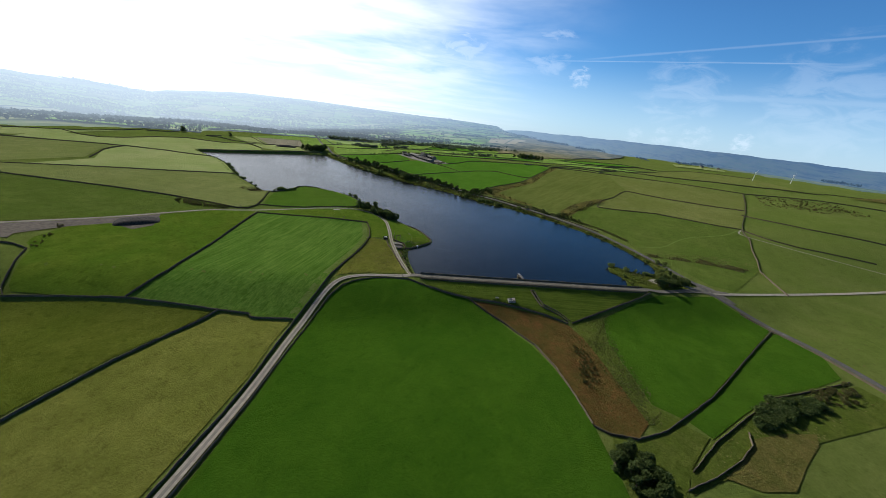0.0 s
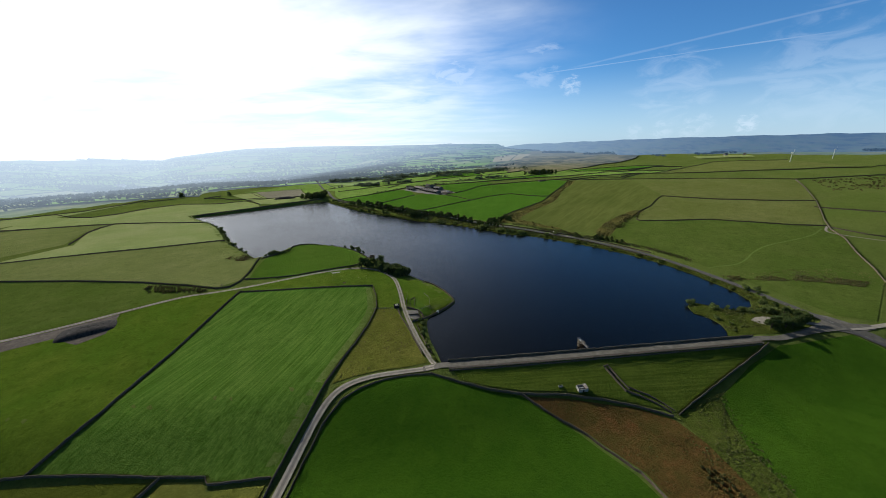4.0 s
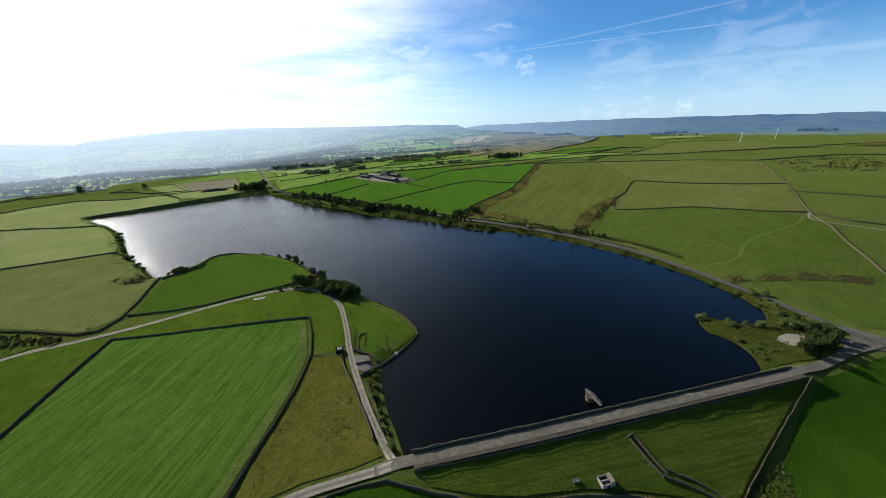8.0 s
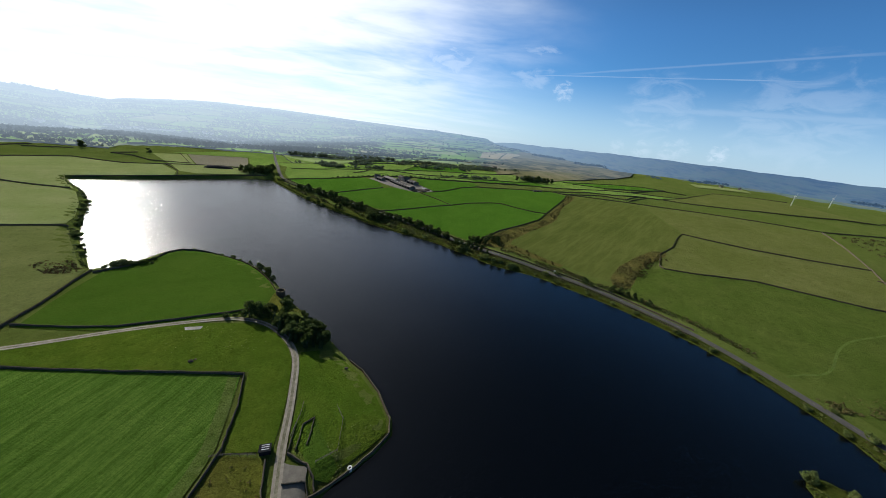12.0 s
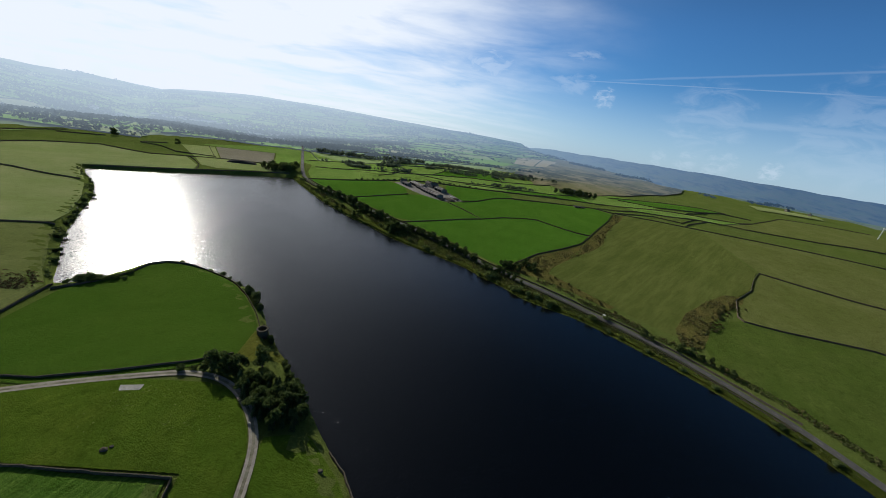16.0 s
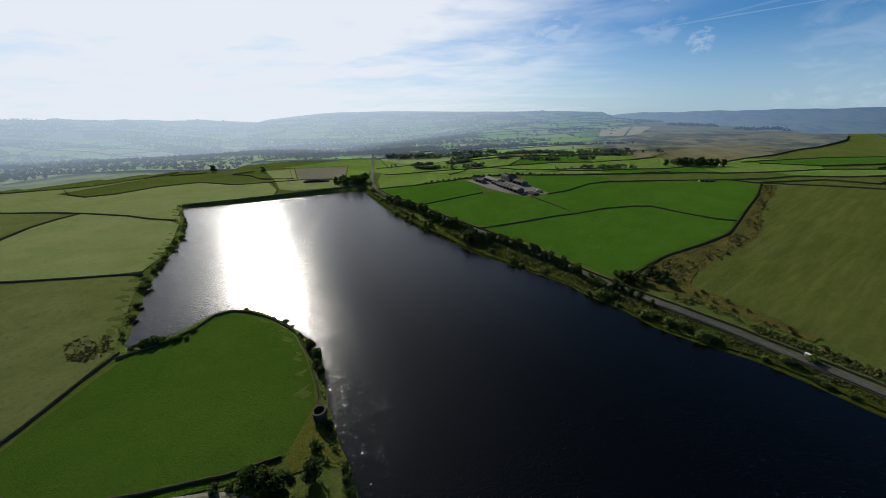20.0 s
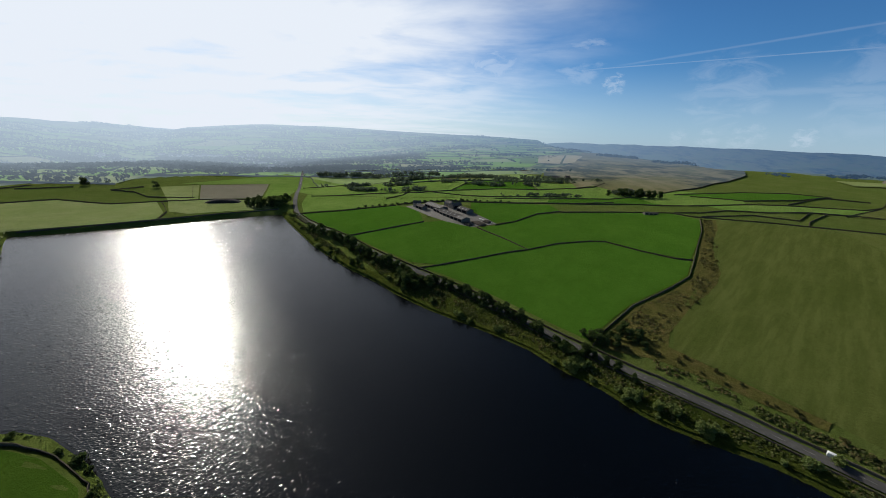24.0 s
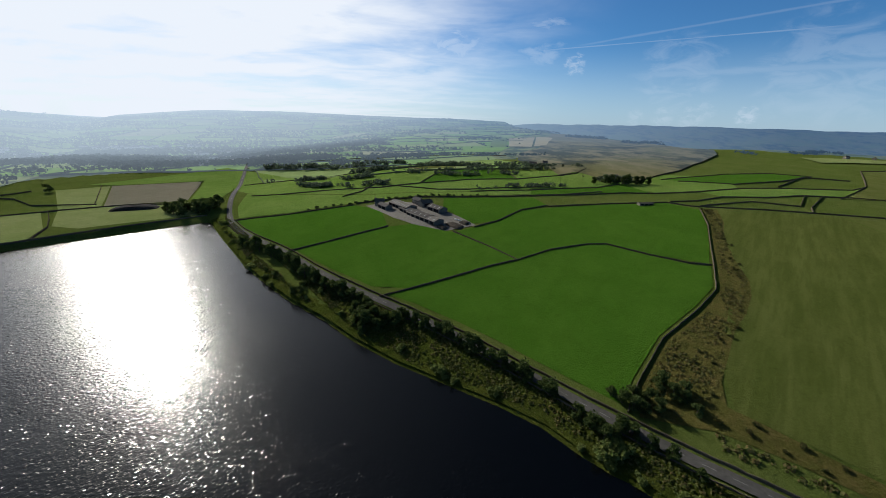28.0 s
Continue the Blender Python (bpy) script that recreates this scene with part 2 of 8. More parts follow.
def grass(name, base, pale, dark, stripes=None, tuft=1.6, patch=45.0, pale_amount=0.55, rough=0.95, grain=0.55):
    base, pale, dark = [tuple(v * GRASS_LIGHT for v in (c[0] + 0.02 * c[1], c[1], c[2] + 0.055 * c[1])) for c in (base, pale, dark)]

    def build(nt, b):
        big = noise_at(nt, patch, 4, 0.6, lo=0.38, hi=0.68, distort=0.5)
        col = mixed(nt, big, base, pale)
        # broad drifts of richer and poorer grass
        drift = noise_at(nt, patch * 0.4, 5, 0.65, (1, 0.55, 1), 40, 0.45, 0.7, 0.8)
        dr = nt.nodes.new("ShaderNodeMath")
        dr.operation = "MULTIPLY"
        dr.inputs[1].default_value = 0.45
        nt.links.new(drift, dr.inputs[0])
        col = mixed(nt, dr.outputs[0], col, dark)
        mid = noise_at(nt, tuft * 6, 5, 0.7, lo=0.42, hi=0.72)
        m = nt.nodes.new("ShaderNodeMath")
        m.operation = "MULTIPLY"
        m.inputs[1].default_value = pale_amount
        nt.links.new(mid, m.inputs[0])
        col = mixed(nt, m.outputs[0], col, dark)
        fine = noise_at(nt, tuft * 0.7, 6, 0.8, lo=0.34, hi=0.68)
        # darker tussocks and thin bare spots
        spots = noise_at(nt, tuft * 2.6, 5, 0.65, lo=0.56, hi=0.66)
        sp = nt.nodes.new("ShaderNodeMath")
        sp.operation = "MULTIPLY"
        sp.inputs[1].default_value = pale_amount * 0.9
        nt.links.new(spots, sp.inputs[0])
        col = mixed(nt, sp.outputs[0], col, tuple(v * 0.7 for v in dark))
        trod = noise_at(nt, tuft * 7, 6, 0.7, (1, 0.45, 1), 25, 0.6, 0.74)
        tr = nt.nodes.new("ShaderNodeMath")
        tr.operation = "MULTIPLY"
        tr.inputs[1].default_value = pale_amount * 0.7
        nt.links.new(trod, tr.inputs[0])
        col = mixed(nt, tr.outputs[0], col, tuple(v * 1.35 for v in pale))
        if stripes:
            turn, width = stripes
            st = noise_at(nt, width, 3, 0.6, (1, 0.02, 1), turn, 0.35, 0.65)
            k = nt.nodes.new("ShaderNodeMath")
            k.operation = "MULTIPLY"
            k.inputs[1].default_value = 0.8
            nt.links.new(st, k.inputs[0])
            col = mixed(nt, k.outputs[0], col, tuple(v * 1.15 for v in pale))
            st = noise_at(nt, width * 0.45, 3, 0.6, (1, 0.03, 1), turn + 1.5, 0.45, 0.6)
            k = nt.nodes.new("ShaderNodeMath")
            k.operation = "MULTIPLY"
            k.inputs[1].default_value = 0.5
            nt.links.new(st, k.inputs[0])
            col = mixed(nt, k.outputs[0], col, dark)
        f = nt.nodes.new("ShaderNodeMath")
        f.operation = "MULTIPLY"
        f.inputs[1].default_value = grain
        nt.links.new(fine, f.inputs[0])
        col = mixed(nt, f.outputs[0], col, tuple(v * 0.42 for v in base))
        nt.links.new(col, b.inputs["Base Color"])
        # fine blades catch low light
        b.inputs["Sheen Weight"].default_value = SHEEN
        b.inputs["Sheen Roughness"].default_value = 0.45
        b.inputs["Sheen Tint"].default_value = (0.5, 0.7, 0.12, 1)
        bumped(nt, b, fine, 0.9, 0.4 + 0.5 * grain)
    return material(name, build, rough, 0.0)


def plain(name, a, c, size=0.8, rough=0.9, spec=0.3, metal=0.0, relief=0.05):
    def build(nt, b):
        f = noise_at(nt, size, 6, 0.7)
        g = noise_at(nt, size * 9, 3, 0.6)
        col = mixed(nt, f, a, c)
        m = nt.nodes.new("ShaderNodeMath")
        m.operation = "MULTIPLY"
        m.inputs[1].default_value = 0.35
        nt.links.new(g, m.inputs[0])
        col = mixed(nt, m.outputs[0], col, tuple(v * 0.6 for v in a))
        nt.links.new(col, b.inputs["Base Color"])
        b.inputs["Metallic"].default_value = metal
        bumped(nt, b, f, 0.8, relief)
    return material(name, build, rough, spec)


def by_island(name, colours, rough=0.95, spec=0.1, size=14.0, per_object=False, leafy=False):
    """Each joined piece (or each object) takes one of the colours."""
    def build(nt, b):
        ramp = nt.nodes.new("ShaderNodeValToRGB")
        e = ramp.color_ramp.elements
        while len(e) > 1:
            e.remove(e[-1])
        e[0].position, e[0].color = 0.0, (*colours[0], 1)
        for i, c in enumerate(colours[1:], 1):
            e.new(i / (len(colours) - 1)).color = (*c, 1)
        if per_object:
            src = nt.nodes.new("ShaderNodeObjectInfo").outputs["Random"]
        else:
            src = nt.nodes.new("ShaderNodeNewGeometry").outputs["Random Per Island"]
        nt.links.new(src, ramp.inputs[0])
        f = noise_at(nt, size, 5, 0.7)
        h = nt.nodes.new("ShaderNodeHueSaturation")
        h.inputs["Value"].default_value = 0.7
        nt.links.new(ramp.outputs[0], h.inputs["Color"])
        col = mixed(nt, f, ramp.outputs[0], h.outputs[0])
        nt.links.new(col, b.inputs["Base Color"])
        if leafy:
            # thin leaves let the light through
            tl = nt.nodes.new("ShaderNodeBsdfTranslucent")
            nt.links.new(col, tl.inputs["Color"])
            mx = nt.nodes.new("ShaderNodeMixShader")
            mx.inputs[0].default_value = 0.4
            nt.links.new(b.outputs[0], mx.inputs[1])
            nt.links.new(tl.outputs[0], mx.inputs[2])
            nt.links.new(mx.outputs[0], nt.nodes["Material Output"].inputs["Surface"])
    return material(name, build, rough, spec)


M_PASTURE = grass("olive_pasture", (0.087, 0.1155, 0.009), (0.12, 0.1345, 0.016), (0.05534, 0.07334, 0.004752), patch=60)
M_MEADOW = grass("lush_meadow", (0.03303, 0.08759, 0.00175), (0.04954, 0.1126, 0.003), (0.0227, 0.06256, 0.0015), patch=35, pale_amount=0.35, grain=0.38)
M_MOWN = grass("mown_meadow", (0.06238, 0.1444, 0.008694), (0.1203, 0.2035, 0.02512), (0.0401, 0.1006, 0.00483), stripes=(6, 1.7), patch=30)
M_GREEN = grass("green_pasture", (0.07425, 0.1366, 0.0059), (0.1125, 0.1546, 0.0115), (0.04545, 0.08694, 0.0033), patch=40)
M_HEAD = grass("smooth_meadow", (0.05384, 0.1114, 0.006671), (0.06947, 0.1219, 0.01001), (0.03994, 0.08891, 0.005004), patch=60, pale_amount=0.25, grain=0.38)
M_ROUGH = grass("rough_yellow_grass", (0.1411, 0.1573, 0.01888), (0.1882, 0.1787, 0.0326), (0.07288, 0.09052, 0.01115), patch=16, tuft=1.2, grain=0.85)
M_BRACKEN = grass("rust_bracken", (0.1148, 0.082, 0.02), (0.1755, 0.08, 0.028), (0.06075, 0.06, 0.012), patch=9, tuft=1.3, pale_amount=0.8, grain=0.85)
M_RUSH = grass("brown_rushes", (0.13, 0.1242, 0.0264), (0.1885, 0.1437, 0.044), (0.0715, 0.0828, 0.0176), patch=7, tuft=1.5, pale_amount=0.75, grain=0.85)
M_COARSE = grass("coarse_bank_grass", (0.095, 0.135, 0.014), (0.125, 0.145, 0.026), (0.05, 0.075, 0.009), patch=10, tuft=1.2, pale_amount=0.7, grain=0.85)
M_BANK = grass("bank_grass", (0.06213, 0.08768, 0.009216), (0.1052, 0.1154, 0.01843), (0.02869, 0.04152, 0.00553), patch=9, tuft=1.0, grain=0.85)
M_STUBBLE = grass("tan_stubble", (0.225, 0.21, 0.145), (0.255, 0.235, 0.165), (0.185, 0.172, 0.118), patch=40, pale_amount=0.3)
M_PASTURE_B = grass("dry_pasture", (0.1501, 0.1665, 0.02254), (0.1901, 0.1953, 0.03483), (0.08921, 0.1093, 0.01332), patch=50)
M_DRY = grass("thin_dry_pasture", (0.1596, 0.1906, 0.0496), (0.1974, 0.2185, 0.0704), (0.1092, 0.1376, 0.0336), patch=50)
M_PASTURE_C = grass("pale_pasture", (0.1249, 0.1491, 0.0308), (0.166, 0.175, 0.05038), (0.08814, 0.1093, 0.0196), patch=70, pale_amount=0.6)
M_LAND = grass("grazed_land", (0.09987, 0.1393, 0.02176), (0.1296, 0.1552, 0.03536), (0.068, 0.09878, 0.0136), patch=70, pale_amount=0.4)
# grass colour lightened to stand for bright haze over the far fields
M_PALE = grass("haze_paled_pasture", (0.234, 0.2903, 0.0855), (0.2976, 0.3261, 0.1283), (0.1825, 0.2283, 0.0627), patch=60, pale_amount=0.35)
# upland green brightened in its colour for sun and haze
M_UPLAND = grass("upland_green_pasture", (0.1495, 0.25, 0.0336), (0.195, 0.2812, 0.056), (0.1105, 0.1938, 0.0224), patch=60, pale_amount=0.35)
M_FARM = grass("fertilised_grass", (0.05319, 0.1379, 0.0054), (0.06863, 0.157, 0.00864), (0.04118, 0.1103, 0.00432), patch=45, pale_amount=0.25, grain=0.38)
M_DAM = grass("terraced_bank_grass", (0.062, 0.105, 0.006), (0.1, 0.135, 0.014), (0.035, 0.062, 0.004), stripes=(77, 2.6), patch=18)
M_EDGE = grass("uncut_grass", (0.125, 0.192, 0.0308), (0.1875, 0.24, 0.063), (0.075, 0.12, 0.0168), patch=5, tuft=1.0, grain=0.85)
M_SLOPE = grass("sloping_pasture", (0.07945, 0.1236, 0.01456), (0.1074, 0.1406, 0.02496), (0.05583, 0.08554, 0.0104), patch=45, pale_amount=0.6)
M_STRIPED = grass("striped_pasture", (0.0913, 0.1166, 0.02), (0.1122, 0.1309, 0.028), (0.0726, 0.0946, 0.0155), stripes=(37, 8.0), patch=60, pale_amount=0.5, grain=0.38)
M_STONE = plain("dry_stone", (0.075, 0.06, 0.042), (0.15, 0.125, 0.092), 0.5, 0.97, 0.0)
M_COPING = plain("coping_stone", (0.065, 0.056, 0.042), (0.14, 0.122, 0.095), 0.6, 0.97, 0.0)
M_ASPHALT = plain("worn_asphalt", (0.065, 0.063, 0.06), (0.1, 0.097, 0.092), 1.5, 0.95, 0.1)
M_TRACK = plain("pale_gravel_track", (0.2, 0.18, 0.15), (0.31, 0.285, 0.24), 2.2, 0.97, 0.08, 0.0, 0.02)
M_TRACK_MID = plain("grassy_track_middle", (0.1, 0.1, 0.06), (0.26, 0.24, 0.19), 3.0, 0.97, 0.08, 0.0, 0.02)
M_LANE_MID = plain("worn_lane_middle", (0.085, 0.08, 0.068), (0.16, 0.15, 0.13), 3.0, 0.97, 0.08, 0.0, 0.02)
M_LANE = plain("grey_lane", (0.125, 0.117, 0.104), (0.19, 0.178, 0.157), 2.4, 0.97, 0.08, 0.0, 0.02)
M_PAINT = plain("worn_road_paint", (0.24, 0.24, 0.23), (0.42, 0.42, 0.41), 0.4, 0.8)


def water_build(nt, b):
    b.inputs["Base Color"].default_value = (0.0012, 0.0018, 0.003, 1)
    b.inputs["IOR"].default_value = 1.36
    # calmer and livelier stretches of the surface
    w = noise_at(nt, 90.0, 3, 0.5, (1, 2.5, 1), 35, 0.3, 0.7)
    r = nt.nodes.new("ShaderNodeMapRange")
    r.inputs["To Min"].default_value, r.inputs["To Max"].default_value = 0.14, 0.18
    nt.links.new(w, r.inputs["Value"])
    nt.links.new(r.outputs["Result"], b.inputs["Roughness"])
    bumped(nt, b, noise_at(nt, 0.5, 2, 0.6, (1, 1.3, 1), 35, 0.2, 0.8), 1.0, 0.008)


M_WATER = material("reservoir_water", water_build, 0.17, 0.5)

# ---- the lie of the land ----
SHORE_DAM = [(-17, 92.5), (14, 99), (52, 108), (95, 118.5), (163, 135)]
SHORE_COVE = [(168, 145), (170, 154), (167, 163), (161, 168), (163, 180), (169, 186), (176, 184), (184, 178), (197, 176), (210, 183), (217, 195), (217, 212), (212.5, 228), (206.5, 247)]
SHORE_EAST = [(198.5, 267), (186.5, 288), (170, 308), (150, 328), (134, 341), (117, 353), (99, 366), (81, 377), (60, 382), (46, 386), (35, 391), (26, 399), (17, 407), (7, 411), (-4, 418), (-16, 428), (-35, 437), (-59, 446), (-88, 457), (-117, 472)]
SHORE_NORTH = [(-142, 488), (-175, 506), (-205, 526), (-239, 551), (-280, 587), (-321, 623), (-352, 652), (-418, 580), (-455, 532), (-484, 500), (-518, 467), (-500, 455), (-442, 422), (-398, 388), (-360, 350), (-326, 318), (-305, 300), (-282, 284), (-265, 271), (-251, 260)]
SHORE_HEAD = [(-243, 264), (-238, 273), (-236, 288), (-236, 300), (-231, 309), (-219, 314), (-205, 315), (-192, 313), (-177, 310), (-160, 304), (-148, 297), (-138, 290), (-127, 280), (-116, 268), (-104, 257), (-92, 249)]
SHORE_WEST = [(-79, 239), (-67, 228), (-56, 218), (-47, 211), (-38, 205), (-26, 192), (-17, 178), (-15.5, 171), (-20, 162), (-27, 152), (-32, 147), (-34, 142), (-33, 136), (-31, 127), (-27, 115), (-21, 102)]
SHORE = SHORE_DAM + SHORE_COVE + SHORE_EAST + SHORE_NORTH + SHORE_HEAD + SHORE_WEST


def soft(a, b, v):
    t = np.clip((v - a) / (b - a), 0.0, 1.0)
    return t * t * (3 - 2 * t)


def open_land(x, y):
    s = (x + 347) * 0.657 + (y - 646.5) * 0.753
    u = (y - 646.5) * 0.657 - (x + 347) * 0.753
    out = np.maximum(0.0, s - 200.0)
    u = u - out
    edge = np.clip((u + 20 + 0.7 * out) / (240 + 1.3 * out), 0.0, 1.0)
    rise = soft(-30, 40, s) * (1 - edge * edge * (3 - 2 * edge)) * soft(140, 380, y) * (1 - 0.6 * soft(900, 2600, y)) * (1 - 0.45 * soft(850, 1500, y - 0.5 * x))
    h = 2.0 + 56.0 * np.tanh(np.maximum(0.0, shore_distance(x, y) - 8) / 400.0) * rise
    d = (x + 23) * 0.261 - (y - 83.7) * 0.965
    h = h - 12.5 * soft(-2, 50, d) * (1 - soft(200, 420, x))
    h = h + 2.6 * soft(-60, -160, x) * soft(-20, -120, d)
    h = h + 4.5 * np.exp(-((x + 110) ** 2 + (y - 195) ** 2) / 4200.0)
    r = np.hypot(x, y - 300)
    h = h + 1.2 * np.sin(x * 0.021 + 1.3) * np.sin(y * 0.017 + 0.4) * soft(300, 700, r)
    return far_land(x, y, h)


# bearings and rises, in degrees, of the skylines as seen from over the water
UPLAND_CREST = ([-60, -53, -47, -43, -40, -37, -30, -10, -3, 3, 4.5, 6, 10, 16, 22, 25, 29, 34, 41, 52, 125], [-6.0, -2.6, -1.1, -0.65, -0.3, -0.1, 0.06, 0.04, 0.1, 0.04, -0.6, -0.95, -1.25, -1.5, -1.85, -2.3, -1.95, -1.6, -1.48, -1.35, -1.3])
UPLAND_REACH = ([3, 5, 8, 20, 25, 34, 60], [3500, 2700, 2300, 2100, 1430, 1800, 1850])
UPLAND_FOOT = ([-40, -25, -10, 0, 12, 25, 40, 60, 90], [4, 12, 20, 32, 46, 54, 54, 45, 30])
VALLEY_CREST = ([-125, -85, -63, -55, -50, -46, -42, -38, -34], [-0.6, -0.6, -0.9, -1.1, -1.35, -1.8, -2.5, -3.4, -5.0])
RIDGE_CREST = ([-8, 0, 4, 6.5, 10, 19, 28, 40, 52, 85, 125], [-2.2, -1.2, -0.5, -0.15, -0.05, 0.22, 0.45, 0.55, 0.58, 0.5, 0.3])
VALLEY_EDGE = [(-4600, 100), (-1700, 560), (-1000, 810), (-750, 865), (-600, 905), (-530, 960), (-470, 1100), (-400, 1320), (-330, 1650), (-260, 2050), (-300, 2700), (-500, 4600), (-4600, 4600)]


def edge_distance(x, y, poly):
    """Metres inside a closed outline, below zero outside."""
    best, inside = np.full(x.shape, 1e9), np.zeros(x.shape, bool)
    for (ax, ay), (bx, by) in zip(poly, poly[1:] + poly[:1]):
        ex, ey = bx - ax, by - ay
        t = np.clip(((x - ax) * ex + (y - ay) * ey) / (ex * ex + ey * ey), 0, 1)
        best = np.minimum(best, np.hypot(x - ax - t * ex, y - ay - t * ey))
        cross = (ay > y) != (by > y)
        inside ^= cross & (x < ax + (y - ay) * ex / (ey if ey else 1e-9))
    return np.where(inside, best, -best)


def far_land(x, y, h):
    """The valley, the moor hill, the high pasture and the long ridge that close the view."""
    r = np.hypot(x + 20, y - 150)
    az = np.degrees(np.arctan2(x + 20, y - 150))
    wave = sum(np.sin(x * k + a + 1.4 * np.sin(y * k * 0.8 + a)) * np.sin(y * k * 1.15 + a * 2) / (i + 1) for i, (k, a) in enumerate(((0.0042, 0.3), (0.0075, 1.9), (0.013, 4.0), (0.024, 2.2))))
    foot = np.interp(az, *UPLAND_FOOT)
    start = 760 + 320 * soft(2, 24, az)
    reach = np.interp(az, *UPLAND_REACH)
    top = 121 + reach * np.tan(np.radians(np.interp(az, *UPLAND_CREST)))
    t = np.clip((r - start) / (reach - start), 0, 1)
    z = foot + (top - foot) * t ** (1.9 - 0.9 * soft(6, 26, az))
    z = z + wave * (1.5 + 9.0 * t * (1 - t)) * soft(start - 50, start + 300, r)
    hollow = 64.0 * soft(0, 760, edge_distance(x, y, VALLEY_EDGE)) * (1 - soft(1900, 3000, r))
    z = z - hollow - 150.0 * soft(reach, reach + 900, r)
    z = h + (z - h) * soft(start - 60, start + 240, r) * soft(-300, 100, y)

    def climb(table, r0, r1, power):
        peak = 121 + r1 * np.tan(np.radians(np.interp(az, *table)))
        peak = peak + 3.0 * np.sin(az * 0.9) + 2.0 * np.sin(az * 2.3 + 1.0) + 1.2 * np.sin(az * 6.1)
        peak = np.where((az < table[0][0]) | (az > table[0][-1]), -300, peak)
        k = np.clip((r - r0) / (r1 - r0), 0, 1)
        lump = wave * 13.0 * np.sin(np.pi * k)
        return np.where(k > 0, -75 + (peak + 75) * k ** power + lump, -300) - 0.02 * np.maximum(0, r - r1)

    z = np.where(r > 1600, np.maximum(z, climb(VALLEY_CREST, 1700, 3300, 1.15)), z)
    return np.where(r > 2600, np.maximum(z, climb(RIDGE_CREST, 2600, 4450, 1.1)), z)


def shore_distance(x, y):
    """Metres from the shoreline, below zero on the water."""
    x, y = np.asarray(x, float), np.asarray(y, float)
    best, inside = np.full(x.shape, 1e9), np.zeros(x.shape, bool)
    for (ax, ay), (bx, by) in zip(SHORE, SHORE[1:] + SHORE[:1]):
        ex, ey = bx - ax, by - ay
        t = np.clip(((x - ax) * ex + (y - ay) * ey) / (ex * ex + ey * ey), 0, 1)
        best = np.minimum(best, np.hypot(x - ax - t * ex, y - ay - t * ey))
        cross = (ay > y) != (by > y)
        with np.errstate(divide="ignore", invalid="ignore"):
            inside ^= cross & (x < ax + (y - ay) * ex / (ey if ey else 1e-9))
    return np.where(inside, -best, best)


def ground_height(x, y):
    x, y = np.asarray(x, float), np.asarray(y, float)
    sd = shore_distance(x, y)
    h = open_land(x, y)
    # low bank round the water
    h = np.where(sd > 0, 0.25 + (h - 0.25) * soft(0, 9, sd), np.maximum(-5.0, sd * 0.35) + 0.2)
    # dam: level crest and grassed outer slope
    along = (x + 21) * 0.975 + (y - 86.5) * 0.224
    out = (x + 21) * 0.224 - (y - 86.5) * 0.975
    crest = 3.2 - np.maximum(0.0, out - 3.6) * 0.68
    hold = soft(-6, 4, along) * (1 - soft(205, 222, along)) * (out > -3.4)
    h = np.where((hold > 0) & (sd > 0), np.maximum(h, h + (crest - h) * hold * (crest > h)), h)
    return h


def lift(points, dz=0.0):
    """Plan points to points on the ground."""
    a = np.array(points, float)
    return np.column_stack([a, ground_height(a[:, 0], a[:, 1]) + dz])


def mesh_object(name, verts, faces, mat, parent=None, smooth=False):
    me = bpy.data.meshes.new(name)
    me.from_pydata([tuple(map(float, v)) for v in verts], [], [tuple(map(int, f)) for f in faces])
    me.materials.append(mat)
    if smooth:
        me.polygons.foreach_set("use_smooth", [True] * len(me.polygons))
    me.update()
    ob = new(name, me)
    ob.parent = parent
    return ob


def axis_steps(marks):
    out = []
    for a, b, step in marks:
        out += list(np.arange(a, b, step))
    return out


def spread(start, end, first, grow):
    out, v, d = [], start, first
    while abs(v) < abs(end):
        v += math.copysign(d, end)
        d *= grow
        out.append(v)
    return out


BACKDROP_FROM = 860.0


def backdrop_from(x, y):
    """Where the far backdrop takes over: farther out on the high pasture side."""
    return BACKDROP_FROM + 640.0 * soft(2, 18, np.degrees(np.arctan2(x, y - 250)))


def build_ground():
    xs = sorted(spread(-700, -4300, 12, 1.08)) + axis_steps([(-700, -270, 7), (-270, 330, 4), (330, 701, 8)]) + spread(700, 4000, 12, 1.08)
    ys = sorted(spread(-260, -2500, 12, 1.2)) + axis_steps([(-260, 480, 4), (480, 901, 7)]) + spread(900, 4600, 12, 1.07)
    X, Y = np.meshgrid(np.array(xs), np.array(ys))
    Z = ground_height(X, Y) - 0.25 - 0.0025 * np.clip(np.hypot(X, Y - 300) - 500, 0, 800)
    n, m = len(xs), len(ys)
    v = np.column_stack([X.ravel(), Y.ravel(), Z.ravel()])
    i = np.arange(n * (m - 1)).reshape(m - 1, n)[:, :-1].ravel()
    f = np.column_stack([i, i + 1, i + n + 1, i + n])
    f = f[np.hypot(v[f[:, 0], 0], v[f[:, 0], 1] - 250) < backdrop_from(v[f[:, 0], 0], v[f[:, 0], 1]) + np.where(v[f[:, 0], 1] < -500, 9000, 60)]
    ob = mesh_object("ground", v, f, M_LAND, smooth=True)
    return tagged(ob, "olive green grazed upland pasture rolling to the horizon", "ground", kind="structure")


from mathutils.geometry import delaunay_2d_cdt


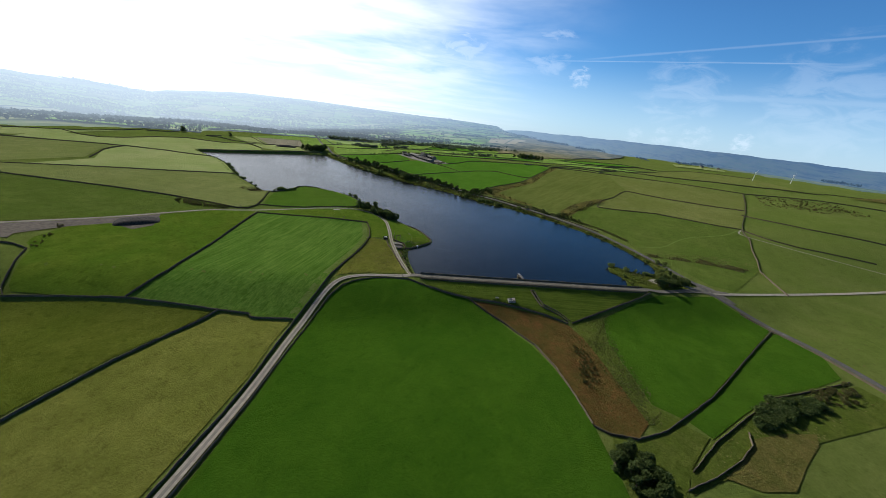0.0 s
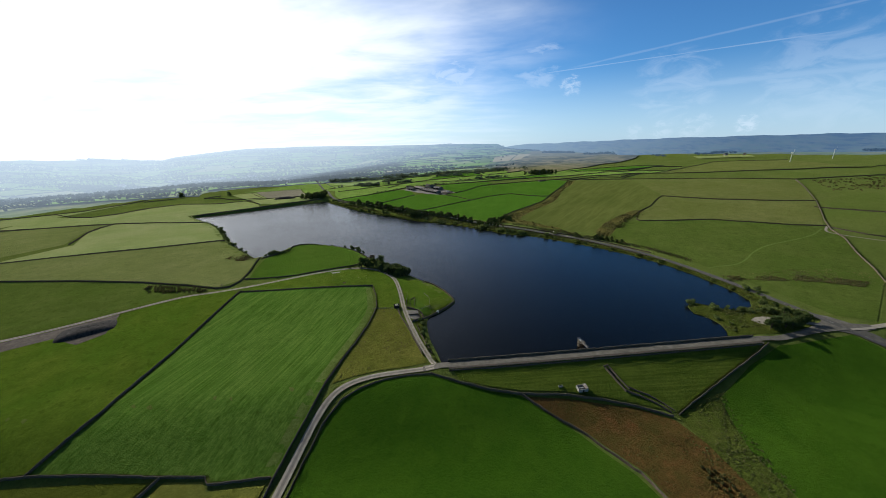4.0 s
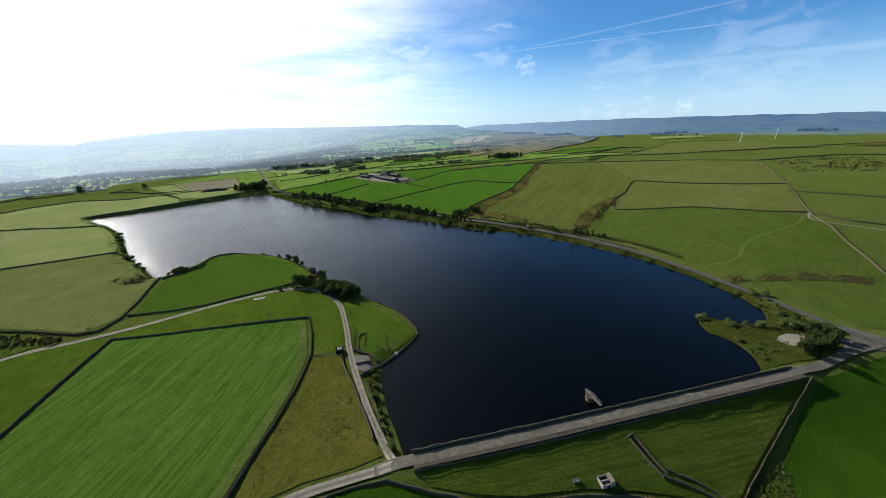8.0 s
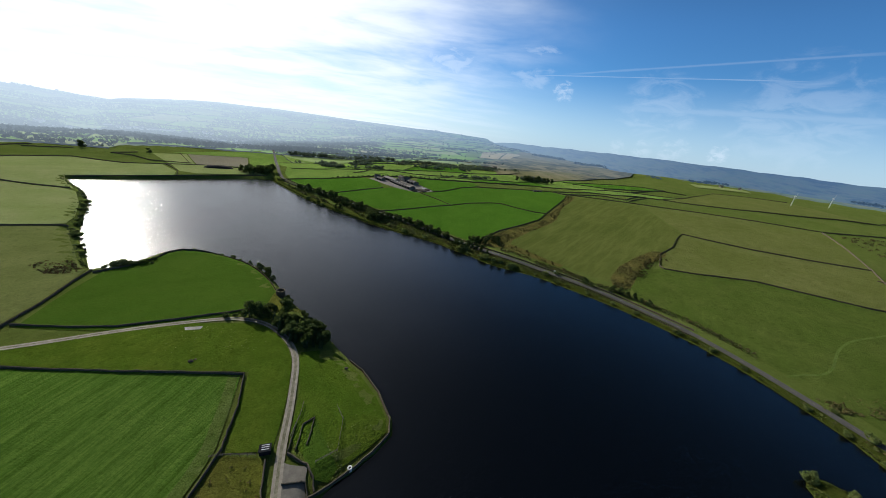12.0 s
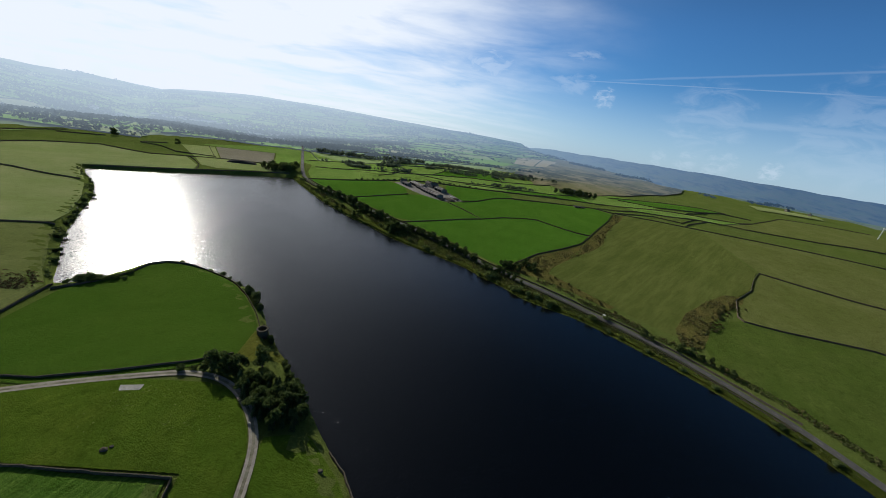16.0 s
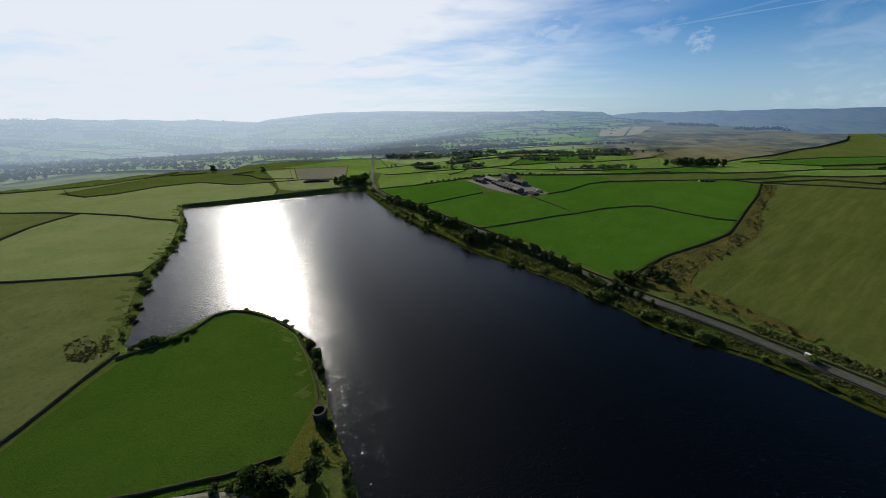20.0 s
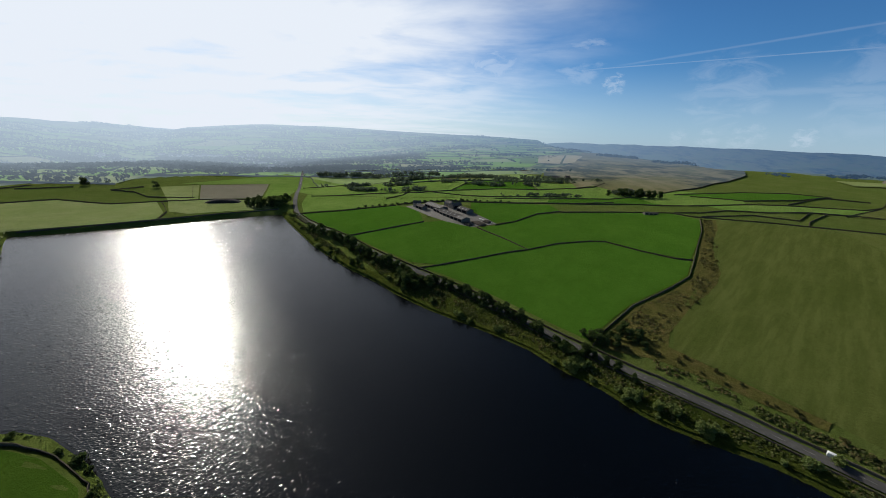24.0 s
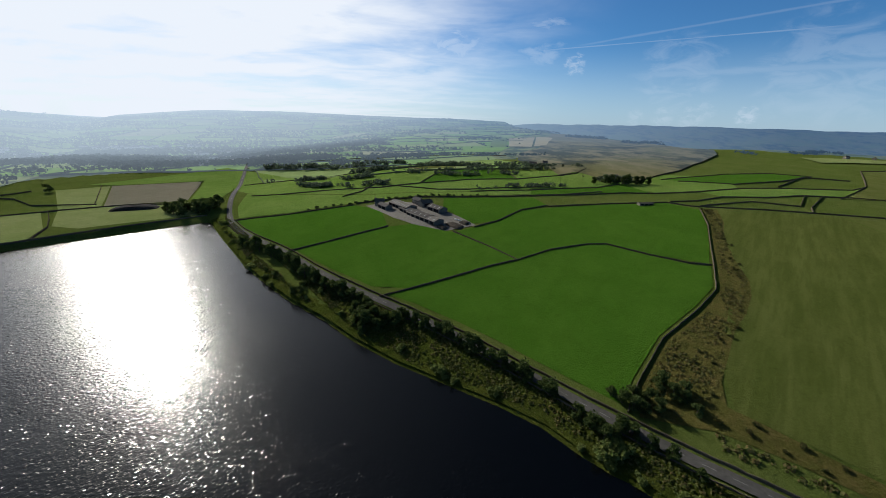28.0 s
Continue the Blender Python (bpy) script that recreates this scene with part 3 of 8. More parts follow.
def inside_poly(px, py, poly):
    hit = np.zeros(px.shape, bool)
    for (ax, ay), (bx, by) in zip(poly, poly[1:] + poly[:1]):
        c = (ay > py) != (by > py)
        hit ^= c & (px < ax + (py - ay) * (bx - ax) / ((by - ay) or 1e-9))
    return hit


def resample(line, step, closed=False):
    pts = [Vector(p[:2]) for p in line]
    if closed:
        pts.append(pts[0])
    out = []
    for a, b in zip(pts, pts[1:]):
        k = max(1, round((b - a).length / step))
        out += [a.lerp(b, i / k) for i in range(k)]
    if not closed:
        out.append(pts[-1])
    return [tuple(p) for p in out]


def sheet(name, poly, mat, step=8.0, dz=0.0, label="", category="field", kind="structure", edge=None):
    """A patch of land within the outline, laid on the ground."""
    rim = resample(poly, edge or step, True)
    a = np.array(rim)
    gx, gy = np.meshgrid(np.arange(a[:, 0].min(), a[:, 0].max(), step), np.arange(a[:, 1].min(), a[:, 1].max(), step))
    gx, gy = gx.ravel() + 0.37, gy.ravel() + 0.21
    keep = inside_poly(gx, gy, poly)
    pts = rim + list(zip(gx[keep], gy[keep]))
    n = len(rim)
    vs, _, fs, *_ = delaunay_2d_cdt([Vector(p) for p in pts], [(i, (i + 1) % n) for i in range(n)], [], 1, 0.01)
    ob = mesh_object(name, lift([tuple(v) for v in vs], dz), fs, mat, smooth=True)
    if ob.data.polygons and sum(p.normal.z for p in ob.data.polygons) < 0:
        ob.data.flip_normals()
    return tagged(ob, label, category, kind=kind)


def rounded(line, rounds=2):
    """Corner cutting, for lines that bend smoothly."""
    pts = [Vector(p) for p in line]
    for _ in range(rounds):
        out = [pts[0]]
        for a, b in zip(pts, pts[1:]):
            out += [a.lerp(b, 0.25), a.lerp(b, 0.75)]
        pts = out + [pts[-1]]
    return [tuple(p) for p in pts]


def sides(line):
    """Unit normals to the left of a plan line."""
    a = np.array(line)
    d = np.gradient(a, axis=0)
    d /= np.linalg.norm(d, axis=1)[:, None] + 1e-9
    return np.column_stack([-d[:, 1], d[:, 0]])


def ribbon(name, line, width, mat, dz=0.1, step=4.0, parent=None, level=None, shift=0.0, middle=None):
    """A road or strip of constant width along a plan line."""
    a = np.array(resample(line, step))
    n = sides(a)
    a = a + n * shift
    k = [-0.5, -0.17, 0.17, 0.5]
    rows = [a + n * width * u for u in k]
    z = [ground_height(r[:, 0], r[:, 1]) for r in rows]
    mid = (z[1] + z[2]) / 2
    verts = []
    for r, h in zip(rows, z):
        verts.append(np.column_stack([r, (h * 0.35 + mid * 0.65 if level is None else np.full(len(r), level)) + dz]))
    m = len(a)
    v = np.concatenate(verts)
    f = [(j * m + i, (j + 1) * m + i, (j + 1) * m + i + 1, j * m + i + 1) for j in range(3) for i in range(m - 1)]
    f = [q[::-1] for q in f]
    ob = mesh_object(name, v, f, mat, parent, smooth=True)
    if middle:
        ob.data.materials.append(middle)
        ob.data.polygons.foreach_set("material_index", [0] * (m - 1) + [1] * (m - 1) + [0] * (m - 1))
    if sum(p.normal.z for p in ob.data.polygons) < 0:
        ob.data.flip_normals()
    return ob


def build_water():
    """A level sheet to the shore, and wind ripples as small facets over all of it but the last metre."""
    vs, _, fs, *_ = delaunay_2d_cdt([Vector(p) for p in SHORE], [(i, (i + 1) % len(SHORE)) for i in range(len(SHORE))], [], 1, 0.01)
    flat = np.array([(v.x, v.y, -0.12) for v in vs])
    fs = [tuple(f) for f in fs]
    rng = np.random.RandomState(17)
    a = np.array(SHORE)
    cell = RIPPLE
    xs = np.arange(a[:, 0].min(), a[:, 0].max(), cell)
    ys = np.arange(a[:, 1].min(), a[:, 1].max(), cell)
    X, Y = np.meshgrid(xs, ys)
    inside = shore_distance(X, Y) < -0.9
    calm = 0.75 + 0.25 * np.sin(X * 0.03 + 1.2 * np.sin(Y * 0.02)) * np.sin(Y * 0.041 + 0.7)
    Z = rng.normal(0, 0.036, X.shape) * calm * cell / 0.9
    Z += np.where(rng.rand(*X.shape) < 0.12, rng.normal(0, 0.085, X.shape) * cell / 0.9, 0)
    X = X + rng.uniform(-0.3, 0.3, X.shape) * cell
    Y = Y + rng.uniform(-0.3, 0.3, Y.shape) * cell
    n, m = len(xs), len(ys)
    i = np.arange(n * (m - 1)).reshape(m - 1, n)[:, :-1].ravel()
    ok = inside.ravel()
    q = np.column_stack([i, i + 1, i + n + 1, i + n])
    q = q[ok[q].all(1)]
    used_v, back = np.unique(q, return_inverse=True)
    q = back.reshape(q.shape) + len(flat)
    tri = np.concatenate([q[:, [0, 1, 2]], q[:, [0, 2, 3]]])
    v = np.concatenate([flat, np.column_stack([X.ravel(), Y.ravel(), Z.ravel()])[used_v]])
    ob = mesh_object("reservoir_water", v, fs + tri.tolist(), M_WATER)
    if ob.data.polygons[0].normal.z < 0:
        for p in ob.data.polygons[:len(fs)]:
            p.flip()
    return tagged(ob, "dark blue rippled reservoir water with sun glitter", "water", kind="structure")


RIPPLE = 0.5
build_ground()
build_water()

# ---- roads ----
MAIN_ROAD = [(-640.0, 1150.0), (-560.0, 1020.0), (-476.0, 884.0), (-398.0, 757.0), (-358.0, 692.0), (-323.0, 646.0), (-281.2, 610.7), (-216.8, 572.7), (-164.8, 535.0), (-124.8, 513.4), (-92.0, 497.1), (-63.3, 481.9), (-38.7, 466.8), (-13.5, 450.3), (9.6, 434.3), (29.7, 422.3), (43.9, 413.3), (62.9, 403.4), (79.7, 394.9), (101.6, 380.9), (123.5, 366.0), (148.1, 345.7), (168.2, 325.0), (189.4, 300.9), (206.2, 269.7), (218.5, 238.3), (227.9, 210.0), (234.2, 186.5), (240.2, 167.2), (244.9, 149.4), (262.0, 133.0), (275.0, 117.0), (287.0, 88.0), (294.0, 54.0), (300.0, 10.0), (306.0, -60.0), (310.0, -200.0)]
DAM_ROAD = [(-27, 85), (-15, 88), (25, 96.5), (90, 111.5), (136, 122), (179, 132), (200, 139), (222, 147.5), (245, 153)]
WEST_ROAD = [(-21, 86.5), (-36, 82), (-52, 77), (-64, 70), (-70, 62), (-73, 50), (-74.5, 36), (-75, 22), (-74, 5), (-72, -15), (-70.5, -34), (-70, -60), (-70, -100), (-70, -190)]
TRACK = [(-20, 88), (-27, 99), (-35, 113), (-42, 127), (-48, 140), (-54, 154), (-59, 169), (-64, 182), (-71, 199), (-78, 208.5), (-87, 216), (-98, 222), (-109, 224), (-121, 221.5), (-134, 214), (-150, 205), (-168, 194.5), (-184, 184), (-200, 174), (-222, 162), (-240, 154), (-263, 127), (-288, 99), (-311, 80), (-334, 61), (-380, 25), (-460, -40)]
EAST_LANE = [(247, 152), (262, 155), (323, 174), (392, 195), (457, 214), (560, 244), (740, 300)]
tagged(ribbon("main_road", rounded(MAIN_ROAD), 5.8, M_ASPHALT, 0.14), "grey two-lane asphalt road along the water", "road", kind="structure")
tagged(ribbon("dam_road", rounded(DAM_ROAD, 1), 4.7, M_LANE_MID, 0.12), "worn grey lane along the top of the dam", "road", kind="structure")
tagged(ribbon("west_lane", rounded(WEST_ROAD), 3.7, M_TRACK, 0.13, middle=M_LANE), "pale worn lane between stone walls", "road", kind="structure")
tagged(ribbon("farm_track", rounded(TRACK), 3.2, M_TRACK, 0.13, middle=M_TRACK_MID), "pale gravel track curving across the pasture", "track", kind="structure")
tagged(ribbon("east_lane", rounded(EAST_LANE), 3.6, M_TRACK, 0.12), "pale narrow lane crossing open pasture", "road", kind="structure")


def road_marks():
    """Broken white line down the middle and thin edge lines."""
    line = resample(rounded(MAIN_ROAD), 1.0)
    a = np.array(line)
    n = sides(a)
    verts, faces = [], []
    z = ground_height(a[:, 0], a[:, 1]) + 0.19
    for i in range(0, len(a) - 5, 9):
        k = i + 4
        for q, s in ((i, -1), (i, 1), (k, 1), (k, -1)):
            verts.append((*(a[q] + n[q] * 0.06 * s), z[q]))
        m = len(verts)
        faces.append((m - 4, m - 3, m - 2, m - 1))
    ob = mesh_object("centre_line", verts, faces, M_PAINT)
    if sum(p.normal.z for p in ob.data.polygons) < 0:
        ob.data.flip_normals()
    tagged(ob, "broken white paint line along the road", "road marking", kind="stuff")


road_marks()

# ---- fields ----
FIELDS = [
    ("meadow", M_MEADOW, "deep green smooth silage meadow below the dam", [(-20, 80), (-6, 77), (10, 75), (26, 75), (52, 60), (70, 42), (80, 25), (86, 10), (92, -10), (96, -40), (100, -90), (100, -190), (-64, -190), (-65, -78), (-66, -40), (-69, 0), (-70, 30), (-67, 52), (-60, 65), (-48, 73), (-34, 78)]),
    ("dam_slope", M_DAM, "grassed outer slope of the dam with mown terrace lines", [(-10, 84.3), (25, 91.2), (90, 106.3), (136, 116.8), (174, 126), (162, 117.5), (138, 101.5), (116, 86.5), (104, 77.5), (85, 80), (71, 81), (50, 81), (26, 78), (10, 78), (-6, 80)]),
    ("mown_meadow", M_MOWN, "freshly mown pale striped green meadow", [(-179, 13), (-173, 38), (-181, 87), (-196, 164), (-160, 169), (-118, 176), (-89, 183), (-82, 166), (-77, 143), (-76, 111), (-78, 80), (-77, 52), (-80, 25), (-105, 20.5), (-107, 22.5), (-127, 20), (-154, 17)]),
    ("green_pasture", M_GREEN, "bright green grazed pasture with dark tufts", [(-181, 13), (-176, 40), (-184, 88), (-200, 165), (-212, 169), (-238, 152), (-261, 125), (-286, 97), (-292, 72), (-290, 50), (-283, 41), (-271, 35), (-251, 13), (-241, 2), (-236, -1), (-212, 4), (-191, 10)]),
    ("headland_meadow", M_HEAD, "smooth green meadow on the headland", [(-209, 191), (-185, 194), (-164, 198), (-143, 209), (-122, 225), (-112, 241), (-119, 264), (-131, 276), (-149, 290), (-169, 302), (-192, 306), (-209, 305), (-220, 302), (-224, 295), (-222, 281), (-226, 266), (-232, 253), (-225, 230), (-219, 214), (-213, 200)]),
    ("knoll_pasture", M_GREEN, "tufty green pasture inside the bend of the track", [(-205, 170), (-187, 183), (-168, 195), (-142, 209), (-109, 220), (-98, 220), (-88, 214), (-79, 206), (-73, 198), (-66, 182), (-61, 168), (-57, 153), (-72, 149), (-80, 168), (-87, 186), (-109, 180), (-134, 174), (-165, 170), (-194, 167)]),
    ("field_edge", M_EDGE, "uncut pale grass along the field wall", [(-90, 182.5), (-82, 166), (-76, 150), (-74.8, 140), (-74.4, 125), (-75.2, 109), (-76.6, 93), (-77.5, 78), (-79, 52), (-82, 26), (-86, 26), (-83.5, 52), (-82.2, 78), (-81.3, 93), (-80, 109), (-79, 125), (-79.4, 140), (-81, 150), (-86.5, 165), (-93, 180.5)]),
    ("shore_pasture", M_GREEN, "green pasture on the walled promontory", [(-57, 170), (-61, 182), (-70, 198), (-72, 206), (-58, 214), (-40, 202), (-28, 190), (-20, 178), (-18.5, 171), (-23, 163), (-30, 154), (-36, 149), (-46, 154), (-54, 160)]),
    ("rough_triangle", M_ROUGH, "rough yellowish grass with dark rushes", [(-73, 148), (-58, 150), (-52, 139), (-46, 128), (-38, 113), (-31, 100), (-25, 91), (-36, 86), (-52, 81), (-64, 75), (-73, 69), (-74, 90), (-73, 109), (-72, 125)]),
    ("bracken_gully", M_BRACKEN, "rust-brown bracken in the gully below the dam", [(28, 75), (50, 77), (85, 77), (101, 73), (108, 62), (112, 45), (117, 20), (122, -6), (112, -17), (99, -17), (92, -14), (85, 17), (74, 44), (56, 61)]),
    ("gully_bank", M_COARSE, "coarse grass and rushes beside the gully", [(103, 76), (118, 84), (130, 88), (124, 60), (127, 32), (129, 8), (140, 0), (129, -9), (122, -8), (117, 20), (112, 45), (108, 62)]),
    ("lush_field", M_MEADOW, "deep green field beside the gully", [(131, 89), (160, 112), (188, 129), (243, 146), (271, 114), (211, 60), (170, 23), (142, 2), (130, 8), (128, 32), (125, 60)]),
    ("lush_field", M_MEADOW, "deep green wedge field beside the main road", [(274, 112), (284, 86), (274, 60), (249, 48), (212, 34), (181, 13), (152, -8), (145, 0), (170, 21), (211, 58), (242, 86)]),
    ("farm_field", M_FARM, "bright green level field beside the main road", [(19.3, 440.2), (30.4, 455.9), (55.3, 486.1), (89, 514.6), (112.1, 537), (127, 566), (114, 568), (91.6, 580.1), (63.1, 599.3), (47.2, 598), (13.5, 585.2), (-16.2, 565.2), (-36.1, 555.3), (-63, 538.3), (-94.1, 519.6), (-109.3, 514.1), (-87.3, 505.6), (-59.2, 491.2), (-33.7, 476), (-8.8, 459.3)]),
    ("farm_field", M_FARM, "bright green field below the farm", [(-16.2, 567.8), (-40.1, 590.3), (-71.3, 617.3), (-81, 621.6), (-112, 634), (-136.5, 623.4), (-173.7, 595.2), (-213.3, 564.7), (-207.5, 574.2), (-160.5, 542.8), (-121.2, 521.7), (-94, 522), (-62.9, 541.1), (-36.1, 558)]),
    ("farm_field", M_FARM, "bright green field between road and farm track", [(-208.5, 575.1), (-173.6, 598), (-137.5, 626.2), (-157, 670.7), (-194.1, 688.1), (-263.3, 660.3), (-315.3, 647), (-277.2, 614.8)]),
    ("farm_field", M_FARM, "bright green upper field beside the farm", [(-14.2, 568.8), (13.4, 588.8), (47.1, 601.6), (63, 602.9), (91.5, 583.8), (128, 570), (145.7, 601.2), (170.8, 648.9), (191.7, 698.2), (168.7, 722.2), (96.1, 708.7), (30.1, 690.5), (-1.7, 678.8), (-28.5, 644.9), (-69.4, 619.1), (-40.1, 592.1)]),
    ("farm_field", M_FARM, "green field behind the farm", [(-54.7, 638.7), (-28.5, 648.5), (-1.7, 682.3), (29.9, 698.3), (17, 727.7), (-91.7, 720), (-88.2, 684.4)]),
    ("road_pasture", M_SLOPE, "green sloping pasture above the main road", [(198.1, 404.3), (220.9, 410.7), (247.7, 401.7), (303.9, 392.4), (368.4, 352.1), (393, 343), (386, 334.1), (383.9, 311.4), (366.5, 279.1), (342.7, 228.4), (274.1, 163.6), (254.3, 168.8), (246.5, 197.2), (235.1, 237.2), (218.3, 277.1), (197.9, 313.7), (177.3, 335.7), (169.4, 346.2), (171.8, 368)]),
    ("hill_pasture", M_PASTURE_C, "pale olive walled pasture on the hillside", [(308.2, 527.9), (288, 503.7), (267.8, 473.6), (239.4, 447.5), (224.7, 417.4), (225.9, 412.4), (247.6, 405.8), (279.3, 400.8), (303.9, 396.5), (339.3, 373.2), (368, 355.8), (394, 347), (407.4, 364.5), (432.1, 397.7), (468.5, 447.4), (418.2, 463.4), (368.8, 485.6), (340, 504)]),
    ("hill_pasture", M_PASTURE_C, "olive walled pasture high on the hillside", [(310.1, 529.6), (340, 508), (368.8, 489.5), (418.2, 467.3), (469.4, 450.2), (527.6, 538.1), (588.6, 633), (564.7, 637.1), (486.1, 656.8), (414.8, 677.7), (325.5, 695.4)]),
    ("long_pasture", M_STRIPED, "broad pale olive pasture rising from the road", [(65.7, 439.7), (96.9, 419.3), (129.8, 388.7), (156.3, 370.8), (173.4, 385.9), (207.5, 425.3), (236.4, 450.6), (266.8, 476.5), (286.9, 506.6), (306.2, 530.8), (323.6, 695.4), (265.6, 704.5), (199.2, 708.9), (191.6, 675.9), (173.6, 632.1), (149.3, 589.4), (125.2, 541.9), (102.3, 505.6), (79.1, 475.1)]),
    ("rough_pasture", M_SLOPE, "uneven tussocky pasture above the track", [(-228, 167), (-241, 157), (-264, 130), (-289, 102), (-312, 83), (-336, 64), (-385, 30), (-470, 40), (-520, 120), (-490, 162), (-430, 167), (-371, 173), (-307, 175), (-256, 172)]),
    ("sheep_pasture", M_PASTURE_B, "dry olive-brown sheep pasture beside the lane", [(-123, 18), (-132, -5), (-139, -29), (-144, -60), (-146, -90), (-149, -190), (-76, -190), (-76, -60), (-77, -24), (-81, 2), (-82, 22), (-104, 17), (-108, 20)]),
    ("sheep_pasture", M_PASTURE, "olive sheep pasture with worn patches", [(-129, 17), (-138, -6), (-145, -29), (-150, -60), (-155, -150), (-360, -190), (-330, -52), (-285, -26), (-237, -9), (-212, -1), (-191, 6), (-154, 13)]),
    ("west_pasture", M_DRY, "dry yellowish pasture above the west shore", [(-243, 252), (-236, 238), (-224, 212), (-217, 190), (-225, 174), (-256, 178), (-307, 181), (-371, 179), (-430, 173), (-490, 168), (-556, 195), (-417, 266), (-397, 277), (-368, 294), (-352, 304), (-338, 312), (-325, 311), (-305, 294), (-282, 278), (-265, 265)]),
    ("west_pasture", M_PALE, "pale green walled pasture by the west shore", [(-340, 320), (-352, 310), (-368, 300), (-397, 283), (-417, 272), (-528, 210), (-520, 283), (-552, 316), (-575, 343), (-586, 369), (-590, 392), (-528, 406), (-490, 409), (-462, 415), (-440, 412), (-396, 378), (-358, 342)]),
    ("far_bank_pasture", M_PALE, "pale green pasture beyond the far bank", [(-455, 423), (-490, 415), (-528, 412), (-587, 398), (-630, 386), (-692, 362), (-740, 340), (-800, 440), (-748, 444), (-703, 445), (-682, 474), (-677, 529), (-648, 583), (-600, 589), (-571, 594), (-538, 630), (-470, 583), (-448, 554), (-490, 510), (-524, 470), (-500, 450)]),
    # both west fields made paler in colour, in place of haze
    ("west_field", M_DRY, "pale olive walled field high on the west side", [(-758, 302), (-753, 325), (-690, 356), (-630, 380), (-597, 388), (-594, 369), (-580, 339), (-558, 311), (-536, 284), (-563, 190)]),
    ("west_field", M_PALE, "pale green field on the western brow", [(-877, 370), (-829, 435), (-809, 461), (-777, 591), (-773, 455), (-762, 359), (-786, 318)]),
    ("upland_pasture", M_UPLAND, "pale green pasture beyond the stubble", [(-640, 760), (-560, 960), (-410, 770), (-388, 715), (-432, 718), (-512, 836), (-602, 770)]),
    ("upland_pasture", M_UPLAND, "pale green strip of pasture behind the farm", [(-345, 690), (-318, 654), (-262, 668), (-195, 698), (-117, 728), (-21, 736), (55, 750), (30, 764), (-195, 728), (-370, 745)]),
    ("stubble_field", M_STUBBLE, "pale tan stubble field beyond the far bank", [(-602, 764), (-512, 830.8), (-434.5, 715.7), (-503, 667)]),
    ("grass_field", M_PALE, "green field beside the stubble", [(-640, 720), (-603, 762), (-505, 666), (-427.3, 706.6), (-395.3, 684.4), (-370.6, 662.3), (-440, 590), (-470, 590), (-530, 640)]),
]
sheet("upland_pasture", [(-560, 955), (-410, 772), (-370, 748), (-195, 731), (30, 767), (110, 773), (190, 778), (330, 852), (380, 900), (200, 900), (0, 900), (-200, 880), (-400, 900)], M_UPLAND, 12.0, -0.1, "pasture behind the farm, coloured paler for sun and haze")
for title, mat, label, poly in FIELDS:
    sheet(title, poly, mat, 5.0 if title == "dam_slope" else 9.0, 0.05 if title in ("dam_slope", "field_edge") else 0.03, label)

UPLAND_FIELDS = [
    (M_UPLAND, "green walled field beyond the road", [(-354, 736), (-272, 753), (-184, 766), (-136, 790), (-122, 850), (-182, 933), (-276, 920), (-360, 887), (-428, 822)]),
    (M_FARM, "bright green field behind the farm buildings", [(-132, 790), (-64, 819), (5, 822), (-12, 898), (-88, 908), (-118, 850)]),
    (M_PASTURE_C, "pale olive field with hedgerow trees", [(-283, 968), (-274, 924), (-180, 937), (-92, 912), (-102, 988), (-190, 998)]),
    (M_UPLAND, "green field below the moor", [(-58, 752), (19, 762), (107, 787), (137, 838), (83, 858), (7, 818), (-62, 815)]),
    (M_FARM, "narrow green field behind the farm meadows", [(15, 735), (138, 765), (172, 767), (150, 828), (108, 783), (19, 758)]),
    (M_UPLAND, "green field at the foot of the moor", [(176, 767), (236, 783), (302, 808), (312, 834), (245, 845), (213, 864), (178, 831)]),
    (M_FARM, "bright green lens-shaped field on the hill", [(228, 857), (300, 893), (365, 934), (455, 958), (506, 946), (423, 892), (314, 837), (281, 844)]),
    (M_UPLAND, "green strip field on the hill", [(252, 759), (302, 762), (361, 781), (413, 782), (511, 864), (471, 836), (376, 822), (303, 804), (238, 780)]),
    (M_PASTURE_C, "olive field on the high hill", [(400, 774), (475, 776), (559, 770), (661, 785), (815, 839), (926, 853), (936, 1090), (838, 1111), (723, 1087), (617, 972), (513, 862)]),
]
for mat, label, poly in UPLAND_FIELDS:
    sheet("upland_field", poly, mat, 14.0, 0.09, label)

# ---- field walls ----
def part(name, bm, mat, parent=None, label=""):
    me = bpy.data.meshes.new(name)
    bm.to_mesh(me)
    bm.free()
    me.materials.append(mat)
    ob = new(name, me)
    ob.parent = parent
    if label:
        tagged(ob, label)
    return ob


